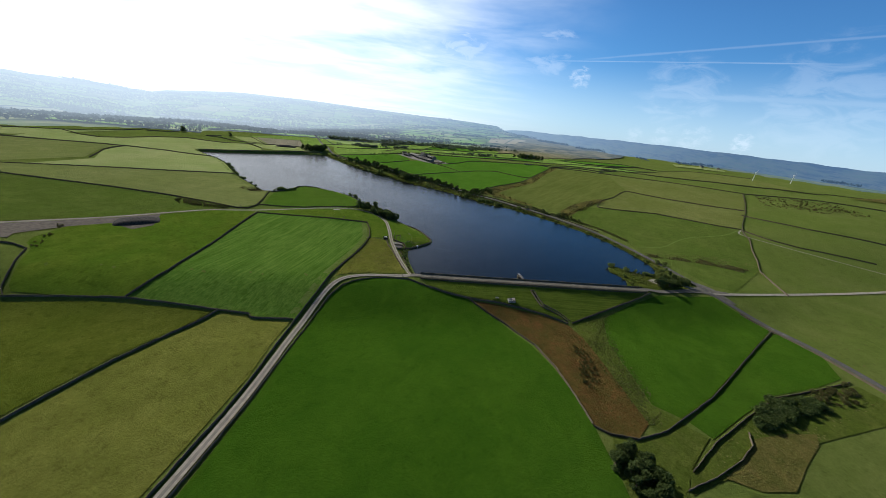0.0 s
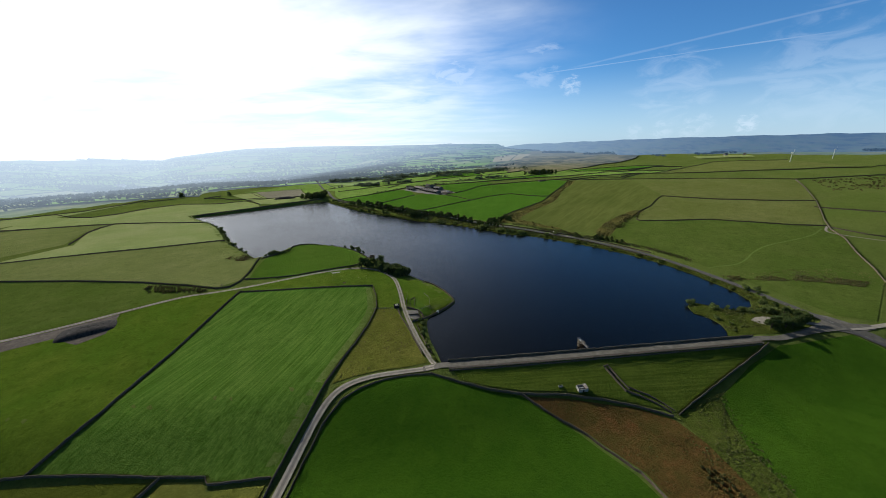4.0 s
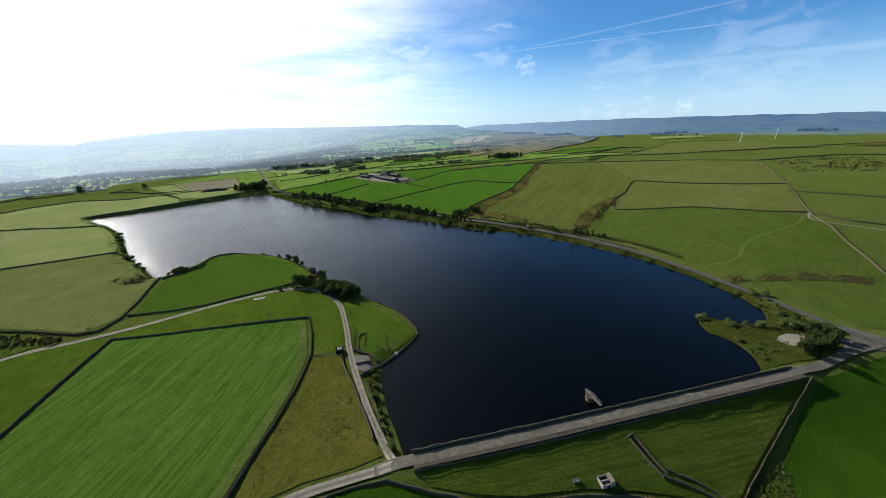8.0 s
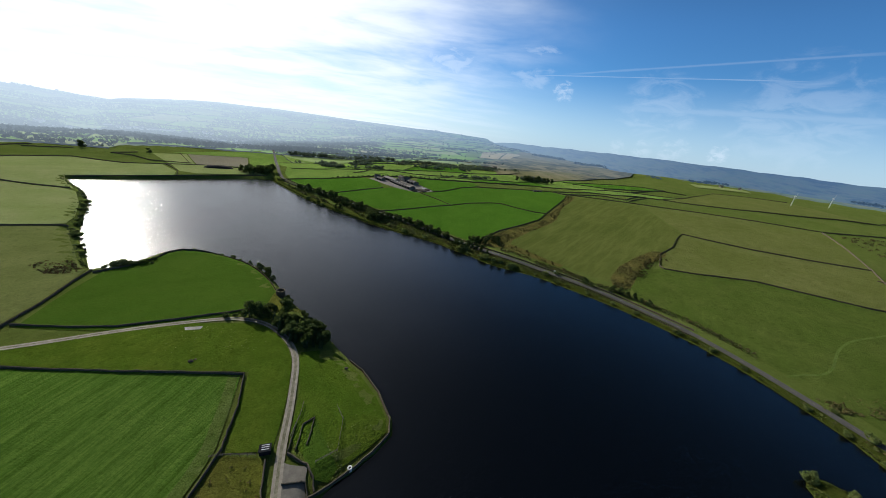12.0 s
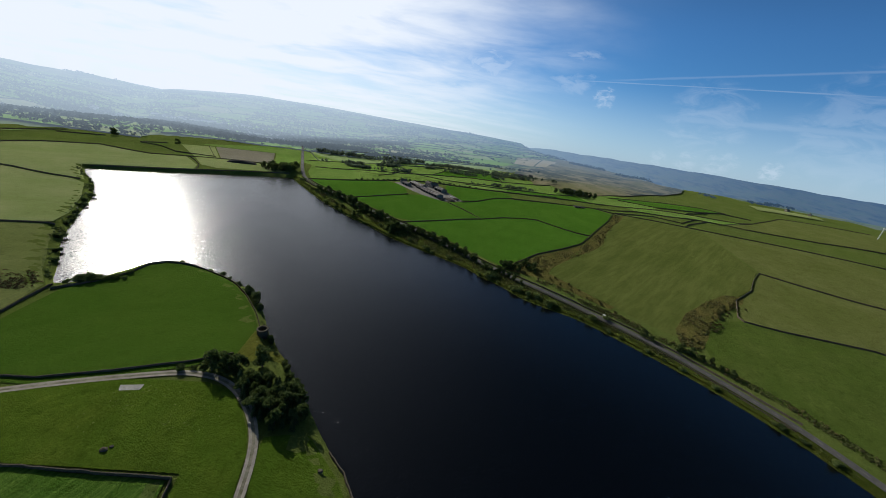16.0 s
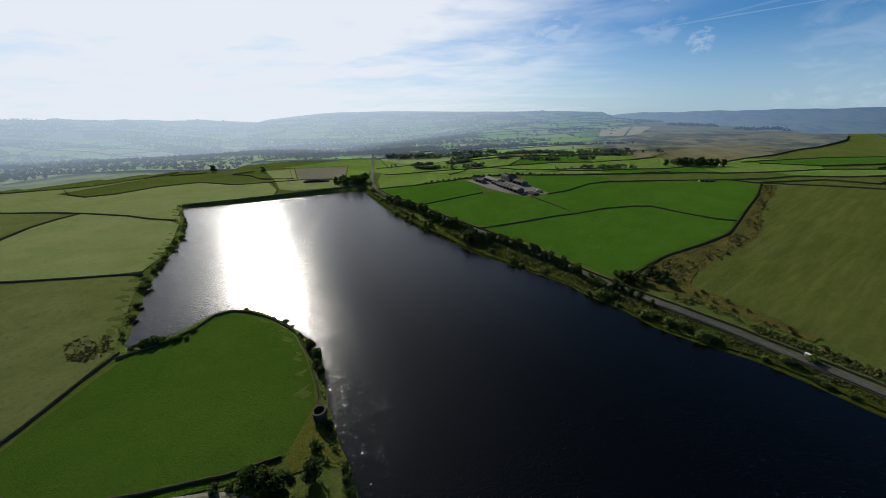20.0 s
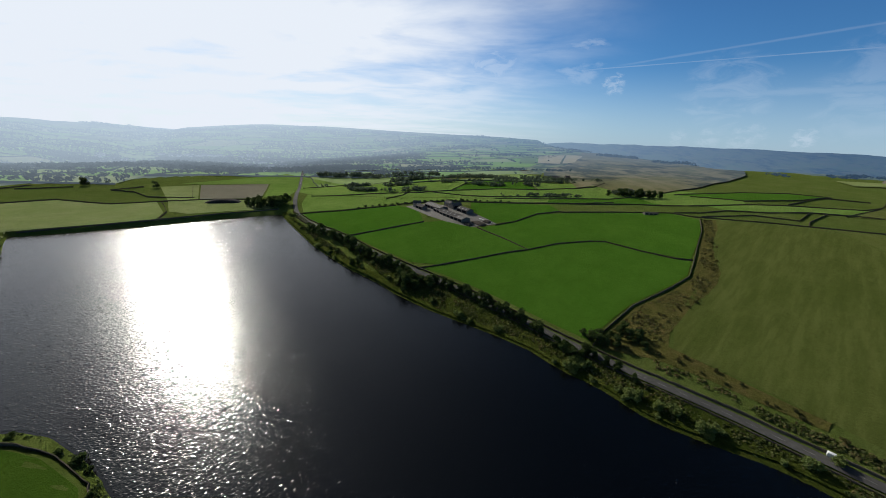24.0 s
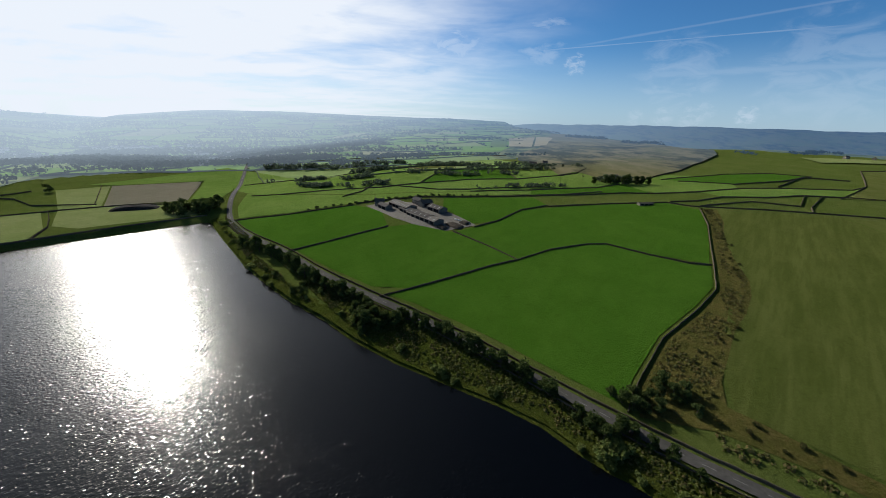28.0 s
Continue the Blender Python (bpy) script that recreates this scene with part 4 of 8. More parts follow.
def stone_wall(line, height=1.25, width=0.65, label="grey dry-stone field wall with upright coping", step=3.0, seed=1, name="dry_stone_wall", base=0.0):
    """A battered wall with an uneven top, and its row of cope stones."""
    rng = np.random.RandomState(seed)
    a = np.array(resample(line, step))
    a = a + rng.normal(0, 0.10, a.shape)
    n = sides(a)
    z = ground_height(a[:, 0], a[:, 1]) + base
    h = height * (1 + rng.normal(0, 0.07, len(a)))
    h *= np.where(rng.rand(len(a)) < 0.02, 0.55, 1.0)
    m = len(a)

    def bar(profile, rise):
        v = []
        for u, k in profile:
            v.append(np.column_stack([a + n * u, z + rise(k)]))
        c = len(profile)
        faces = [(j * m + i, ((j + 1) % c) * m + i, ((j + 1) % c) * m + i + 1, j * m + i + 1) for j in range(c) for i in range(m - 1)]
        faces += [tuple(j * m for j in range(c))[::-1], tuple(j * m + m - 1 for j in range(c))]
        return np.concatenate(v), faces

    v, f = bar([(-width / 2, -0.6), (-width * 0.36, 1.0), (width * 0.36, 1.0), (width / 2, -0.6)], lambda k: np.where(k > 0, h * 0.88, -0.6))
    ob = mesh_object(name, v, f, M_STONE)
    v, f = bar([(-width * 0.42, 0), (-width * 0.34, 1), (width * 0.34, 1), (width * 0.42, 0)], lambda k: h * 0.88 + (h * 0.12 + rng.rand(m) * 0.10 if k else -0.02))
    mesh_object("coping", v, f, M_COPING, ob)
    return tagged(ob, label, "stone wall", group="dry-stone field walls")


WALLS = [
    [(-237, -4), (-243, 0), (-252, 11), (-273, 34), (-287, 37), (-305, 35), (-340, 31), (-420, 10)],
    [(-330, -48), (-285, -22), (-237, -5), (-212, 3), (-191, 9), (-180, 12), (-154, 16), (-127, 19), (-108, 21.5), (-105, 19), (-81, 25)],
    [(-152, -150), (-149, -90), (-147, -60), (-142, -29), (-135, -5), (-126, 19)],
    [(-180, 12), (-175, 38), (-183, 87), (-198, 165)],
    [(-198, 165), (-165, 168.5), (-134, 173), (-109, 178.5), (-88, 184), (-80, 168), (-74, 150), (-73, 140), (-72.7, 125), (-73.5, 109), (-75, 93), (-76, 78), (-77, 55), (-79, 38), (-80, 24), (-78, 2), (-75, -24), (-73.6, -44), (-73.5, -80), (-73.5, -190)],
    [(-22, 81.5), (-6, 78), (10, 76), (26, 76), (50, 79), (71, 79), (85, 78), (101, 75)],
    [(26, 76), (39, 68.5), (54, 61), (72, 43), (82, 24), (88, 4), (92, -13)],
    [(104, 76), (116, 85), (138, 100), (162, 116), (180, 128)],
    [(92, -14), (99, -17), (112, -17), (129, -9), (142, 1), (170, 22), (211, 59), (242, 87), (273, 114)],
    [(130, -29), (152, -10), (181, 11), (212, 32), (249, 46), (276, 57)],
    [(123, -38), (139, -30), (158, -18), (170, -8), (174, 0)],
    [(-490, 165), (-430, 170), (-371, 176), (-307, 178), (-256, 175), (-225, 171), (-215, 175), (-214, 188), (-222, 212), (-234, 238), (-240, 254)],
    [(-213, 192), (-187, 196), (-166.5, 201), (-146, 212), (-125, 227), (-113, 239.5)],
    [(-236, 250), (-232, 256), (-227, 266), (-223, 281), (-225, 296), (-220, 304), (-208, 307.5), (-192, 309), (-169, 304.5), (-149, 292), (-131, 278), (-119, 266)],
    [(-560, 190), (-417, 269), (-397, 280), (-368, 297), (-352, 307), (-334, 317)],
    [(-760, 330), (-692, 359), (-630, 383), (-587, 395), (-528, 409), (-490, 412), (-455, 419)],
    [(-530, 285), (-552, 313), (-575, 341), (-588, 369), (-592, 394)],
    [(-809, 465), (-748, 447), (-705, 448), (-685, 475), (-680, 530), (-651, 585), (-600, 592), (-571, 597), (-531, 637), (-474, 682), (-395.6, 703.3)],
    [(-1000, 330), (-856, 412), (-829, 439), (-809, 465), (-790, 500), (-788, 567), (-795, 640)],
    [(-536, 635), (-500, 610), (-469, 586), (-446, 556)],
    [(-518, 474), (-488, 506), (-459, 539), (-423, 586), (-362, 660)],
    [(307.2, 528.9), (287, 504.7), (266.8, 474.6), (238.4, 448.6), (222.7, 417.5), (223.9, 410.6), (247.7, 403.8), (279.3, 398.8), (303.9, 394.4), (339.4, 371.2), (368.2, 353.9), (395, 344)],
    [(307.2, 528.9), (340, 506), (368.8, 487.6), (418.2, 465.4), (469.4, 448.3)],
    [(590.4, 632.9), (527.6, 536.1), (469.4, 447.3), (432, 395.7), (407.6, 362.7), (390.6, 333.9), (384.9, 311.4), (367.6, 279), (355, 250.7), (340.5, 226.3), (329, 172.9)],
    [(190.3, 710.5), (265.6, 706.3), (325.5, 697.2), (414.8, 679.6), (486, 658.7), (564.7, 639.1), (590.4, 632.9), (661.4, 642.6), (754.2, 647.9), (856.6, 634.6), (988, 610.7)],
    [(392.8, 341.6), (410.3, 316.1), (434.5, 298.5), (501.5, 273.7)],
    [(193.5, 701.7), (172.7, 650.8), (147.6, 602.9), (129, 566), (112.2, 534.1), (89.1, 511.7), (55.4, 483.2), (30.5, 452), (20.4, 436.2)],
    [(-112.4, 510.4), (-94, 521), (-62.9, 540.2), (-36.1, 557.1), (-16.2, 566.9), (13.5, 587), (47.1, 599.8), (63, 601.1), (91.5, 581.9), (114, 570), (129, 568)],
    [(-16.2, 567.8), (-40.1, 591.2), (-71.3, 619.1)],
    [(-51.8, 629.8), (-28.5, 646.7), (-1.7, 680.6), (29.9, 698.3)],
    [(30, 694.8), (96, 710.5), (168.7, 723.9), (192.3, 708.8)],
    [(-209.8, 570.7), (-173.7, 596.6), (-136.5, 624.8)],
    [(-318, 647), (-263.3, 660.8), (-194.1, 688.6)],
    [(-193.9, 693.6), (-116.7, 720.9), (-21.2, 728.8), (55.2, 742.3), (110.1, 763.9)],
    [(313, 725), (361, 779), (413, 780), (475, 774), (559, 768), (661, 783), (815, 837), (928, 851), (979, 886), (1071, 867), (1180, 840)],
    [(397, 772), (513, 864), (617, 974), (723, 1089), (838, 1113), (940, 1095)],
    [(201, 714), (270, 739), (313, 725)],
    [(372, 834), (483, 933), (544, 919)],
    [(441, 416), (456.5, 400), (475.5, 381), (495, 361.5), (569, 325)],
    [(175, 727), (208, 734), (250, 757), (302, 760), (361, 779)],
    [(13, 733), (76, 745), (138, 763), (174, 765), (236, 781), (303, 806), (376, 824), (471, 838), (513, 864)],
    [(309, 704), (320, 720), (379, 776)],
    [(225, 856), (300, 895), (365, 936), (455, 960), (510, 946), (423, 890), (314, 835), (281, 842), (245, 847)],
    [(139, 835), (176, 831), (213, 866), (306, 960), (400, 1080), (497, 1205), (592, 1320)],
    [(-60, 750), (19, 760), (108, 785), (176, 831)],
    [(-430, 822), (-361, 889), (-276, 922), (-180, 935)],
    [(-356, 734), (-272, 751), (-183, 764), (-134, 788), (-64, 817), (7, 820), (83, 860)],
    [(-393, 1013), (-346, 1121), (-239, 1278), (-102, 1262), (20, 1240)],
    [(-346, 1121), (-285, 970), (-276, 922)],
    [(-134, 788), (-120, 850), (-90, 910), (-100, 990), (-102, 1100)],
    [(7, 820), (-10, 900), (10, 1000), (60, 1110)],
    [(-285, 970), (-190, 1000), (-100, 990), (10, 1000)],
    [(-668, 663), (-630, 669), (-580, 651), (-517, 671)],
    [(-668, 663), (-659, 707)],
    [(-772, 608), (-750, 632), (-733, 656)],
    [(-615, 760), (-519, 670)],
    [(-222, 722), (-204, 746), (-198, 782), (-152, 768), (-109, 758), (-65, 760), (40, 778)],
    [(-445, 1081), (-362, 1154), (-300, 1215)],
    [(-307, 1047), (-237, 1050), (-153, 901)],
    [(68, 854), (105, 879), (136, 931)],
]
for i, line in enumerate(WALLS):
    near = min(math.hypot(x - 20, y - 150) for x, y in line) < 450
    stone_wall(line, 1.0 if near else 1.15, 0.44 if near else 0.6, seed=i + 1, step=2.5 if near else 6.0)


LANE_WALL = [(-66.5, -190), (-67, -80), (-67.5, -40), (-70, 0), (-71, 30), (-69, 48), (-64.5, 60), (-57, 68), (-46, 75), (-33, 79.5), (-22, 81.5)]
stone_wall(LANE_WALL, 0.6, 0.4, "low broken stone wall beside the lane", 2.5, 70)


def offset_line(line, dist):
    a = np.array(resample(rounded(line, 1), 6.0))
    return [tuple(p) for p in a + sides(a) * dist]


ROAD_MID = [p for p in MAIN_ROAD if -345 < p[0] < 200 and p[1] > 270]
stone_wall(offset_line(ROAD_MID, 4.6), 1.0, 0.6, "low mossy stone wall along the road verge", 3.0, 71)
stone_wall(offset_line(ROAD_MID, -4.8), 0.8, 0.55, "low broken stone wall on the water side of the road", 3.0, 72)
LOW_ROAD = [p for p in MAIN_ROAD if p[0] > 245 and p[1] < 160]
stone_wall(offset_line(LOW_ROAD, -5.0), 1.0, 0.6, "low roadside stone wall below the junction", 3.0, 73)
# promontory shore wall with pale cope
stone_wall([(-43, 134), (-36, 142.5), (-28.5, 151.5), (-21.5, 161.5), (-17, 171), (-18.3, 178), (-27.2, 192.3), (-39, 205), (-48, 211)], 1.1, 0.6, "pale-topped stone wall along the promontory shore", 2.0, 74)
stone_wall([(-51, 153), (-42.5, 150.5), (-38.5, 147), (-36.5, 143)], 1.1, 0.6, "short stone wall beside the parking bay", 2.0, 75)
stone_wall([(-54, 165), (-51.5, 154)], 0.5, 0.4, "stub of stone wall of a ruined pen", 1.5, 76)
stone_wall([(-51.5, 166), (-49, 155)], 0.5, 0.4, "stub of stone wall of a ruined pen", 1.5, 77)
stone_wall([(-51.5, 166), (-48.5, 170), (-46, 158)], 0.5, 0.4, "stone wall of a ruined pen", 1.5, 78)
stone_wall([(-29.5, 98), (-37, 112), (-45, 127.5), (-52.5, 139), (-57, 149)], 1.1, 0.6, "stone wall along the gravel track", 2.5, 79)
stone_wall([(-24.5, 101), (-31.5, 114.5), (-39, 130)], 0.9, 0.55, "low stone wall on the shore side of the track", 2.5, 80)

# ---- trees and bushes ----
LEAF_DARK = by_island("broadleaf_foliage", [(0.04274, 0.06899, 0.0195), (0.07772, 0.1154, 0.03109), (0.1273, 0.1647, 0.04666), (0.05833, 0.09044, 0.02334)], 0.7, 0.2, 2.0, leafy=True)
LEAF_WILLOW = by_island("willow_foliage", [(0.1131, 0.161, 0.0377), (0.1885, 0.2364, 0.06597), (0.2451, 0.2828, 0.08482), (0.1414, 0.1885, 0.05278)], 0.7, 0.2, 2.0, leafy=True)
LEAF_PINE = by_island("conifer_foliage", [(0.02808, 0.05265, 0.01931), (0.04563, 0.07722, 0.02808), (0.0702, 0.1088, 0.03861)], 0.75, 0.15, 2.0, leafy=True)
LEAF_GORSE = by_island("gorse_foliage", [(0.0728, 0.1001, 0.02912), (0.1274, 0.1365, 0.0455), (0.182, 0.1365, 0.0546), (0.091, 0.1092, 0.0364)], 0.85, 0.1, 2.0, leafy=True)
LEAF_RUSH = by_island("rush_tussocks", [(0.156, 0.1872, 0.0468), (0.2496, 0.234, 0.078), (0.312, 0.2652, 0.1092), (0.1092, 0.1404, 0.0312)], 0.9, 0.1, 2.0, leafy=True)
BARK = plain("tree_bark", (0.07, 0.055, 0.04), (0.12, 0.095, 0.07), 0.3, 0.95)


def leaf_cloud(lobes, count, size, rng, flat=0.0):
    """Bent leaf clumps scattered through the outer part of several lobes."""
    verts, faces = [], []
    w = np.array([r[0] * r[1] * r[2] for _, r in lobes]) ** 0.67
    pick = rng.choice(len(lobes), count, p=w / w.sum())
    for k in pick:
        c, r = lobes[k]
        d = rng.normal(size=3)
        d /= np.linalg.norm(d)
        rad = rng.uniform(0.55, 1.08)
        p = np.array(c) + d * np.array(r) * rad
        s = size * rng.uniform(0.6, 1.35)
        u = rng.normal(size=3)
        u -= u.dot(d) * d * (0.75 - flat)
        u /= np.linalg.norm(u) + 1e-9
        q = np.cross(d, u)
        q /= np.linalg.norm(q) + 1e-9
        b = len(verts)
        verts += [tuple(p - u * s), tuple(p - q * s * 0.62 + d * s * 0.22), tuple(p + u * s), tuple(p + q * s * 0.62 + d * s * 0.22), tuple(p - d * s * 0.45)]
        faces += [(b, b + 1, b + 4), (b + 1, b + 2, b + 4), (b + 2, b + 3, b + 4), (b + 3, b, b + 4)]
    return verts, faces


def limb(bm, a, b, r0, r1, sides_n=6):
    a, b = Vector(a), Vector(b)
    q = (b - a).to_track_quat("Z", "Y")
    rings = []
    for p, r in ((a, r0), (b, r1)):
        rings.append([bm.verts.new(p + q @ Vector((math.cos(t) * r, math.sin(t) * r, 0))) for t in [2 * math.pi * i / sides_n for i in range(sides_n)]])
    for i in range(sides_n):
        j = (i + 1) % sides_n
        bm.faces.new((rings[0][i], rings[0][j], rings[1][j], rings[1][i]))
    bm.faces.new(rings[1])


def make_tree(kind, seed, leaf, label, category="tree"):
    """One tree or bush of unit-like true size at the origin, as an Empty with trunk and crown."""
    rng = np.random.RandomState(seed)
    root = new(kind)
    bm = bmesh.new()
    if kind == "conifer":
        h = 9.5
        limb(bm, (0, 0, -0.5), (0.1, 0, h * 0.95), 0.2, 0.03)
        verts, faces = [], []
        for z in np.linspace(1.0, h, 20):
            reach = (1 - z / (h + 0.8)) ** 0.8 * 2.5 + 0.1
            for _ in range(int(7 + reach * 7)):
                t = rng.uniform(0, 6.283)
                k = rng.uniform(0.35, 1.12) * reach
                p = np.array([math.cos(t) * k, math.sin(t) * k, z - k * 0.25 + rng.normal(0, 0.15)])
                d = np.array([math.cos(t), math.sin(t), -0.35])
                q = np.array([-math.sin(t), math.cos(t), 0])
                s = rng.uniform(0.35, 0.6)
                b = len(verts)
                verts += [tuple(p - d * s), tuple(p - q * s * 0.6 - [0, 0, 0.12]), tuple(p + d * s), tuple(p + q * s * 0.6 - [0, 0, 0.12]), tuple(p + [0, 0, 0.16])]
                faces += [(b, b + 1, b + 4), (b + 1, b + 2, b + 4), (b + 2, b + 3, b + 4), (b + 3, b, b + 4)]
    elif kind == "bush":
        lobes = []
        for _ in range(6):
            t, k = rng.uniform(0, 6.283), rng.uniform(0.2, 1.5)
            lobes.append(((math.cos(t) * k, math.sin(t) * k, rng.uniform(0.9, 1.7)), (rng.uniform(0.8, 1.4), rng.uniform(0.8, 1.4), rng.uniform(0.8, 1.2))))
        for c, _ in lobes[:4]:
            limb(bm, (0, 0, -0.3), (c[0] * 0.8, c[1] * 0.8, c[2]), 0.09, 0.03, 5)
        verts, faces = leaf_cloud(lobes, 330, 0.36, rng)
    else:
        h = 7.5
        top = (rng.normal(0, 0.3), rng.normal(0, 0.3), h * 0.55)
        limb(bm, (0, 0, -0.6), (top[0] * 0.4, top[1] * 0.4, h * 0.28), 0.28, 0.2)
        limb(bm, (top[0] * 0.4, top[1] * 0.4, h * 0.28), top, 0.2, 0.1)
        lobes = [((top[0], top[1], h * 0.72), (1.6, 1.6, 1.7))]
        for i in range(8):
            t = i * 0.785 + rng.uniform(-0.35, 0.35)
            k = rng.uniform(1.0, 2.1)
            c = (math.cos(t) * k, math.sin(t) * k, h * (0.2 + 0.11 * (i % 6)))
            lobes.append((c, (rng.uniform(0.9, 1.5), rng.uniform(0.9, 1.5), rng.uniform(0.9, 1.5))))
            limb(bm, (top[0] * 0.4, top[1] * 0.4, h * 0.28), c, 0.1, 0.03, 5)
        verts, faces = leaf_cloud(lobes, 620, 0.46, rng)
    part("trunk", bm, BARK, root)
    crown = mesh_object("crown", verts, faces, leaf, root)
    return tagged(root, label, category)


TREES = {
    "broadleaf": [make_tree("broadleaf_tree", s, LEAF_DARK, "dark green rounded broadleaf tree in full leaf") for s in (11, 12, 13, 14)],
    "willow": [make_tree("willow_bush", s, LEAF_WILLOW, "pale green willow scrub by the water", "bush") for s in (21, 22)],
    "bush": [make_tree("bush", s, LEAF_DARK, "low dark green rounded bush", "bush") for s in (31, 32, 33)],
    "palebush": [make_tree("bush", s, LEAF_WILLOW, "pale yellowish green waterside bush", "bush") for s in (41, 42)],
    "conifer": [make_tree("conifer", s, LEAF_PINE, "dark green spruce in a dense plantation") for s in (51, 52, 53)],
    "gorse": [make_tree("bush", s, LEAF_GORSE, "dark brownish green gorse bush", "bush") for s in (61, 62)],
}
for title in ("willow",):
    for o in TREES[title]:
        o.name = "willow_tree"
for title, kind in (("gorse", "gorse_bush"), ("palebush", "sallow_bush")):
    for o in TREES[title]:
        o.name = kind
GROUPS = {"broadleaf": "broadleaf trees", "willow": "willow trees", "bush": "dark bushes", "palebush": "waterside bushes", "conifer": "plantation conifers", "gorse": "gorse bushes"}
used = set()
PLACE_RNG = random.Random(5)


def plant(kind, x, y, size=1.0, dz=0.0):
    src = PLACE_RNG.choice(TREES[kind])
    # keep roots on dry land
    for _ in range(6):
        d = float(shore_distance(x, y))
        if d > 0.7:
            break
        gx = float(shore_distance(x + 1, y) - shore_distance(x - 1, y)) / 2
        gy = float(shore_distance(x, y + 1) - shore_distance(x, y - 1)) / 2
        x, y = x + gx * (1.0 - d), y + gy * (1.0 - d)
    z = float(ground_height(x, y)) + dz
    s = size * PLACE_RNG.uniform(0.88, 1.12)
    m = pose(x, y, z, 0, 0, PLACE_RNG.uniform(0, 360)) @ Matrix.Diagonal((s * PLACE_RNG.uniform(0.9, 1.12), s, s * PLACE_RNG.uniform(0.9, 1.1), 1))
    if src.name not in used:
        used.add(src.name)
        src.matrix_basis = m
        return tagged(src, group=GROUPS[kind])
    return tagged(copy_thing(src, m), group=GROUPS[kind])


# first one of each kind must stand somewhere even if the lists are short
def plant_all(kind, spots, size, jitter=0.0):
    for x, y in spots:
        plant(kind, x + PLACE_RNG.uniform(-jitter, jitter), y + PLACE_RNG.uniform(-jitter, jitter), size * PLACE_RNG.uniform(0.85, 1.15))


# tall row between road and water
row = resample([(-268, 588), (-248, 577), (-226.6, 565.3), (-207, 553), (-189, 541), (-170, 527), (-132.7, 505.8), (-112.7, 494.3)], 5.6)
plant_all("broadleaf", [p for i, p in enumerate(row) if i % 5 != 3], 1.15, 1.6)
plant_all("broadleaf", [(-116.9, 486.7), (-112.9, 481), (-107.8, 486.7), (-101.7, 484.8), (-103.9, 478.2), (-95.7, 483), (-122.9, 491.6)], 1.15, 1.0)
row = resample([(-92.5, 491.5), (-75.5, 483.2), (-60.3, 475.2), (-41.9, 464.3), (-24.3, 452.2), (-10.7, 443.6)], 5.0)
plant_all("broadleaf", row, 0.95, 1.2)
plant_all("bush", [(-328, 640), (-318, 632), (-305, 617), (-292, 606), (-280, 594), (-262, 578), (-240, 560), (-214, 541), (-202, 533), (-207, 531)], 1.15, 1.5)
plant_all("broadleaf", [(-168.5, 509.9), (-173, 511), (-113, 474)], 0.8, 1.0)
plant_all("palebush", [(-160.5, 504.1), (-130.9, 488.3), (-87.8, 465.9), (-60, 450), (-57, 447), (-36, 441), (-5, 420), (1, 417), (7, 414), (16, 408), (28, 400), (42, 390), (60, 381), (80, 371), (100, 358), (122, 345), (138, 333), (153, 319), (170, 298), (186, 276)], 1.05, 2.0)
plant_all("broadleaf", [(-2.3, 432.5), (6, 428.3), (12.3, 427.3), (17.6, 424.4), (22.9, 421.5), (10.3, 423.3), (14.3, 430.3), (29.2, 416.4), (36.5, 411.2)], 0.72, 1.5)
plant_all("broadleaf", [(26.7, 438.3), (30.8, 442.3), (35.9, 446.3), (34, 437.4), (45.3, 442.3), (50.3, 447.2), (47.4, 436.2), (24.4, 444.1), (40.9, 453.2)], 0.78, 1.5)
plant_all("gorse", [(55.6, 436), (64, 429.9), (75.1, 421.5), (84.1, 414.9), (93.2, 408.3), (103.1, 400.2), (113, 392), (68.1, 433.9), (90.5, 418.1), (119.5, 386.8), (58.5, 445.9), (53.2, 456), (61, 467.7), (73, 475.3), (97.6, 405.3), (106, 405.2), (81.3, 426.6)], 0.85, 2.5)
plant_all("broadleaf", [(148.2, 352.3), (150.5, 357.1), (155.9, 351.8), (161.1, 347.5), (165, 344.8), (169.1, 339.4), (174.3, 334.8), (128.7, 366), (133.1, 361.8)], 0.68, 1.2)
plant_all("bush", [(132, 338), (140, 330), (108, 355), (98, 364), (66, 384), (175, 296), (182, 288), (196, 262), (201, 252)], 0.75, 1.5)
plant_all("palebush", [(-232, 544), (-200, 522.5), (-171, 520), (-155, 511), (-121, 483.5), (-88, 464), (-64, 453), (5, 417), (9, 420), (13, 418), (26, 403), (30, 400.5), (33, 400), (43, 395), (48, 393.5), (58, 387), (63, 386), (93, 377.4), (103, 380)], 1.5, 1.0)
plant_all("broadleaf", [(16.6, 444.5), (23.7, 438.6), (20, 441), (43, 446), (2, 427), (5.8, 424)], 0.85, 0.8)
# west shore and headland
plant_all("bush", [(-414, 407), (-396, 390), (-372, 366), (-361, 350), (-351, 345), (-343, 336), (-335, 327), (-346, 340), (-312, 307), (-321, 314), (-290, 291), (-277, 281), (-446, 429), (-460, 432), (-432, 420), (-384, 378)], 1.25, 2.0)
plant_all("bush", [(-232, 261), (-229, 265), (-222, 272), (-219, 275), (-221, 280), (-225, 268), (-236, 258), (-192, 311), (-183, 310), (-174, 309), (-216, 311)], 0.95, 0.8)
plant_all("broadleaf", [(-161, 301), (-150, 296), (-137, 286), (-132, 284), (-141, 291)], 0.68, 0.8)
plant_all("broadleaf", [(-107, 259), (-105, 262)], 0.6, 0.3)
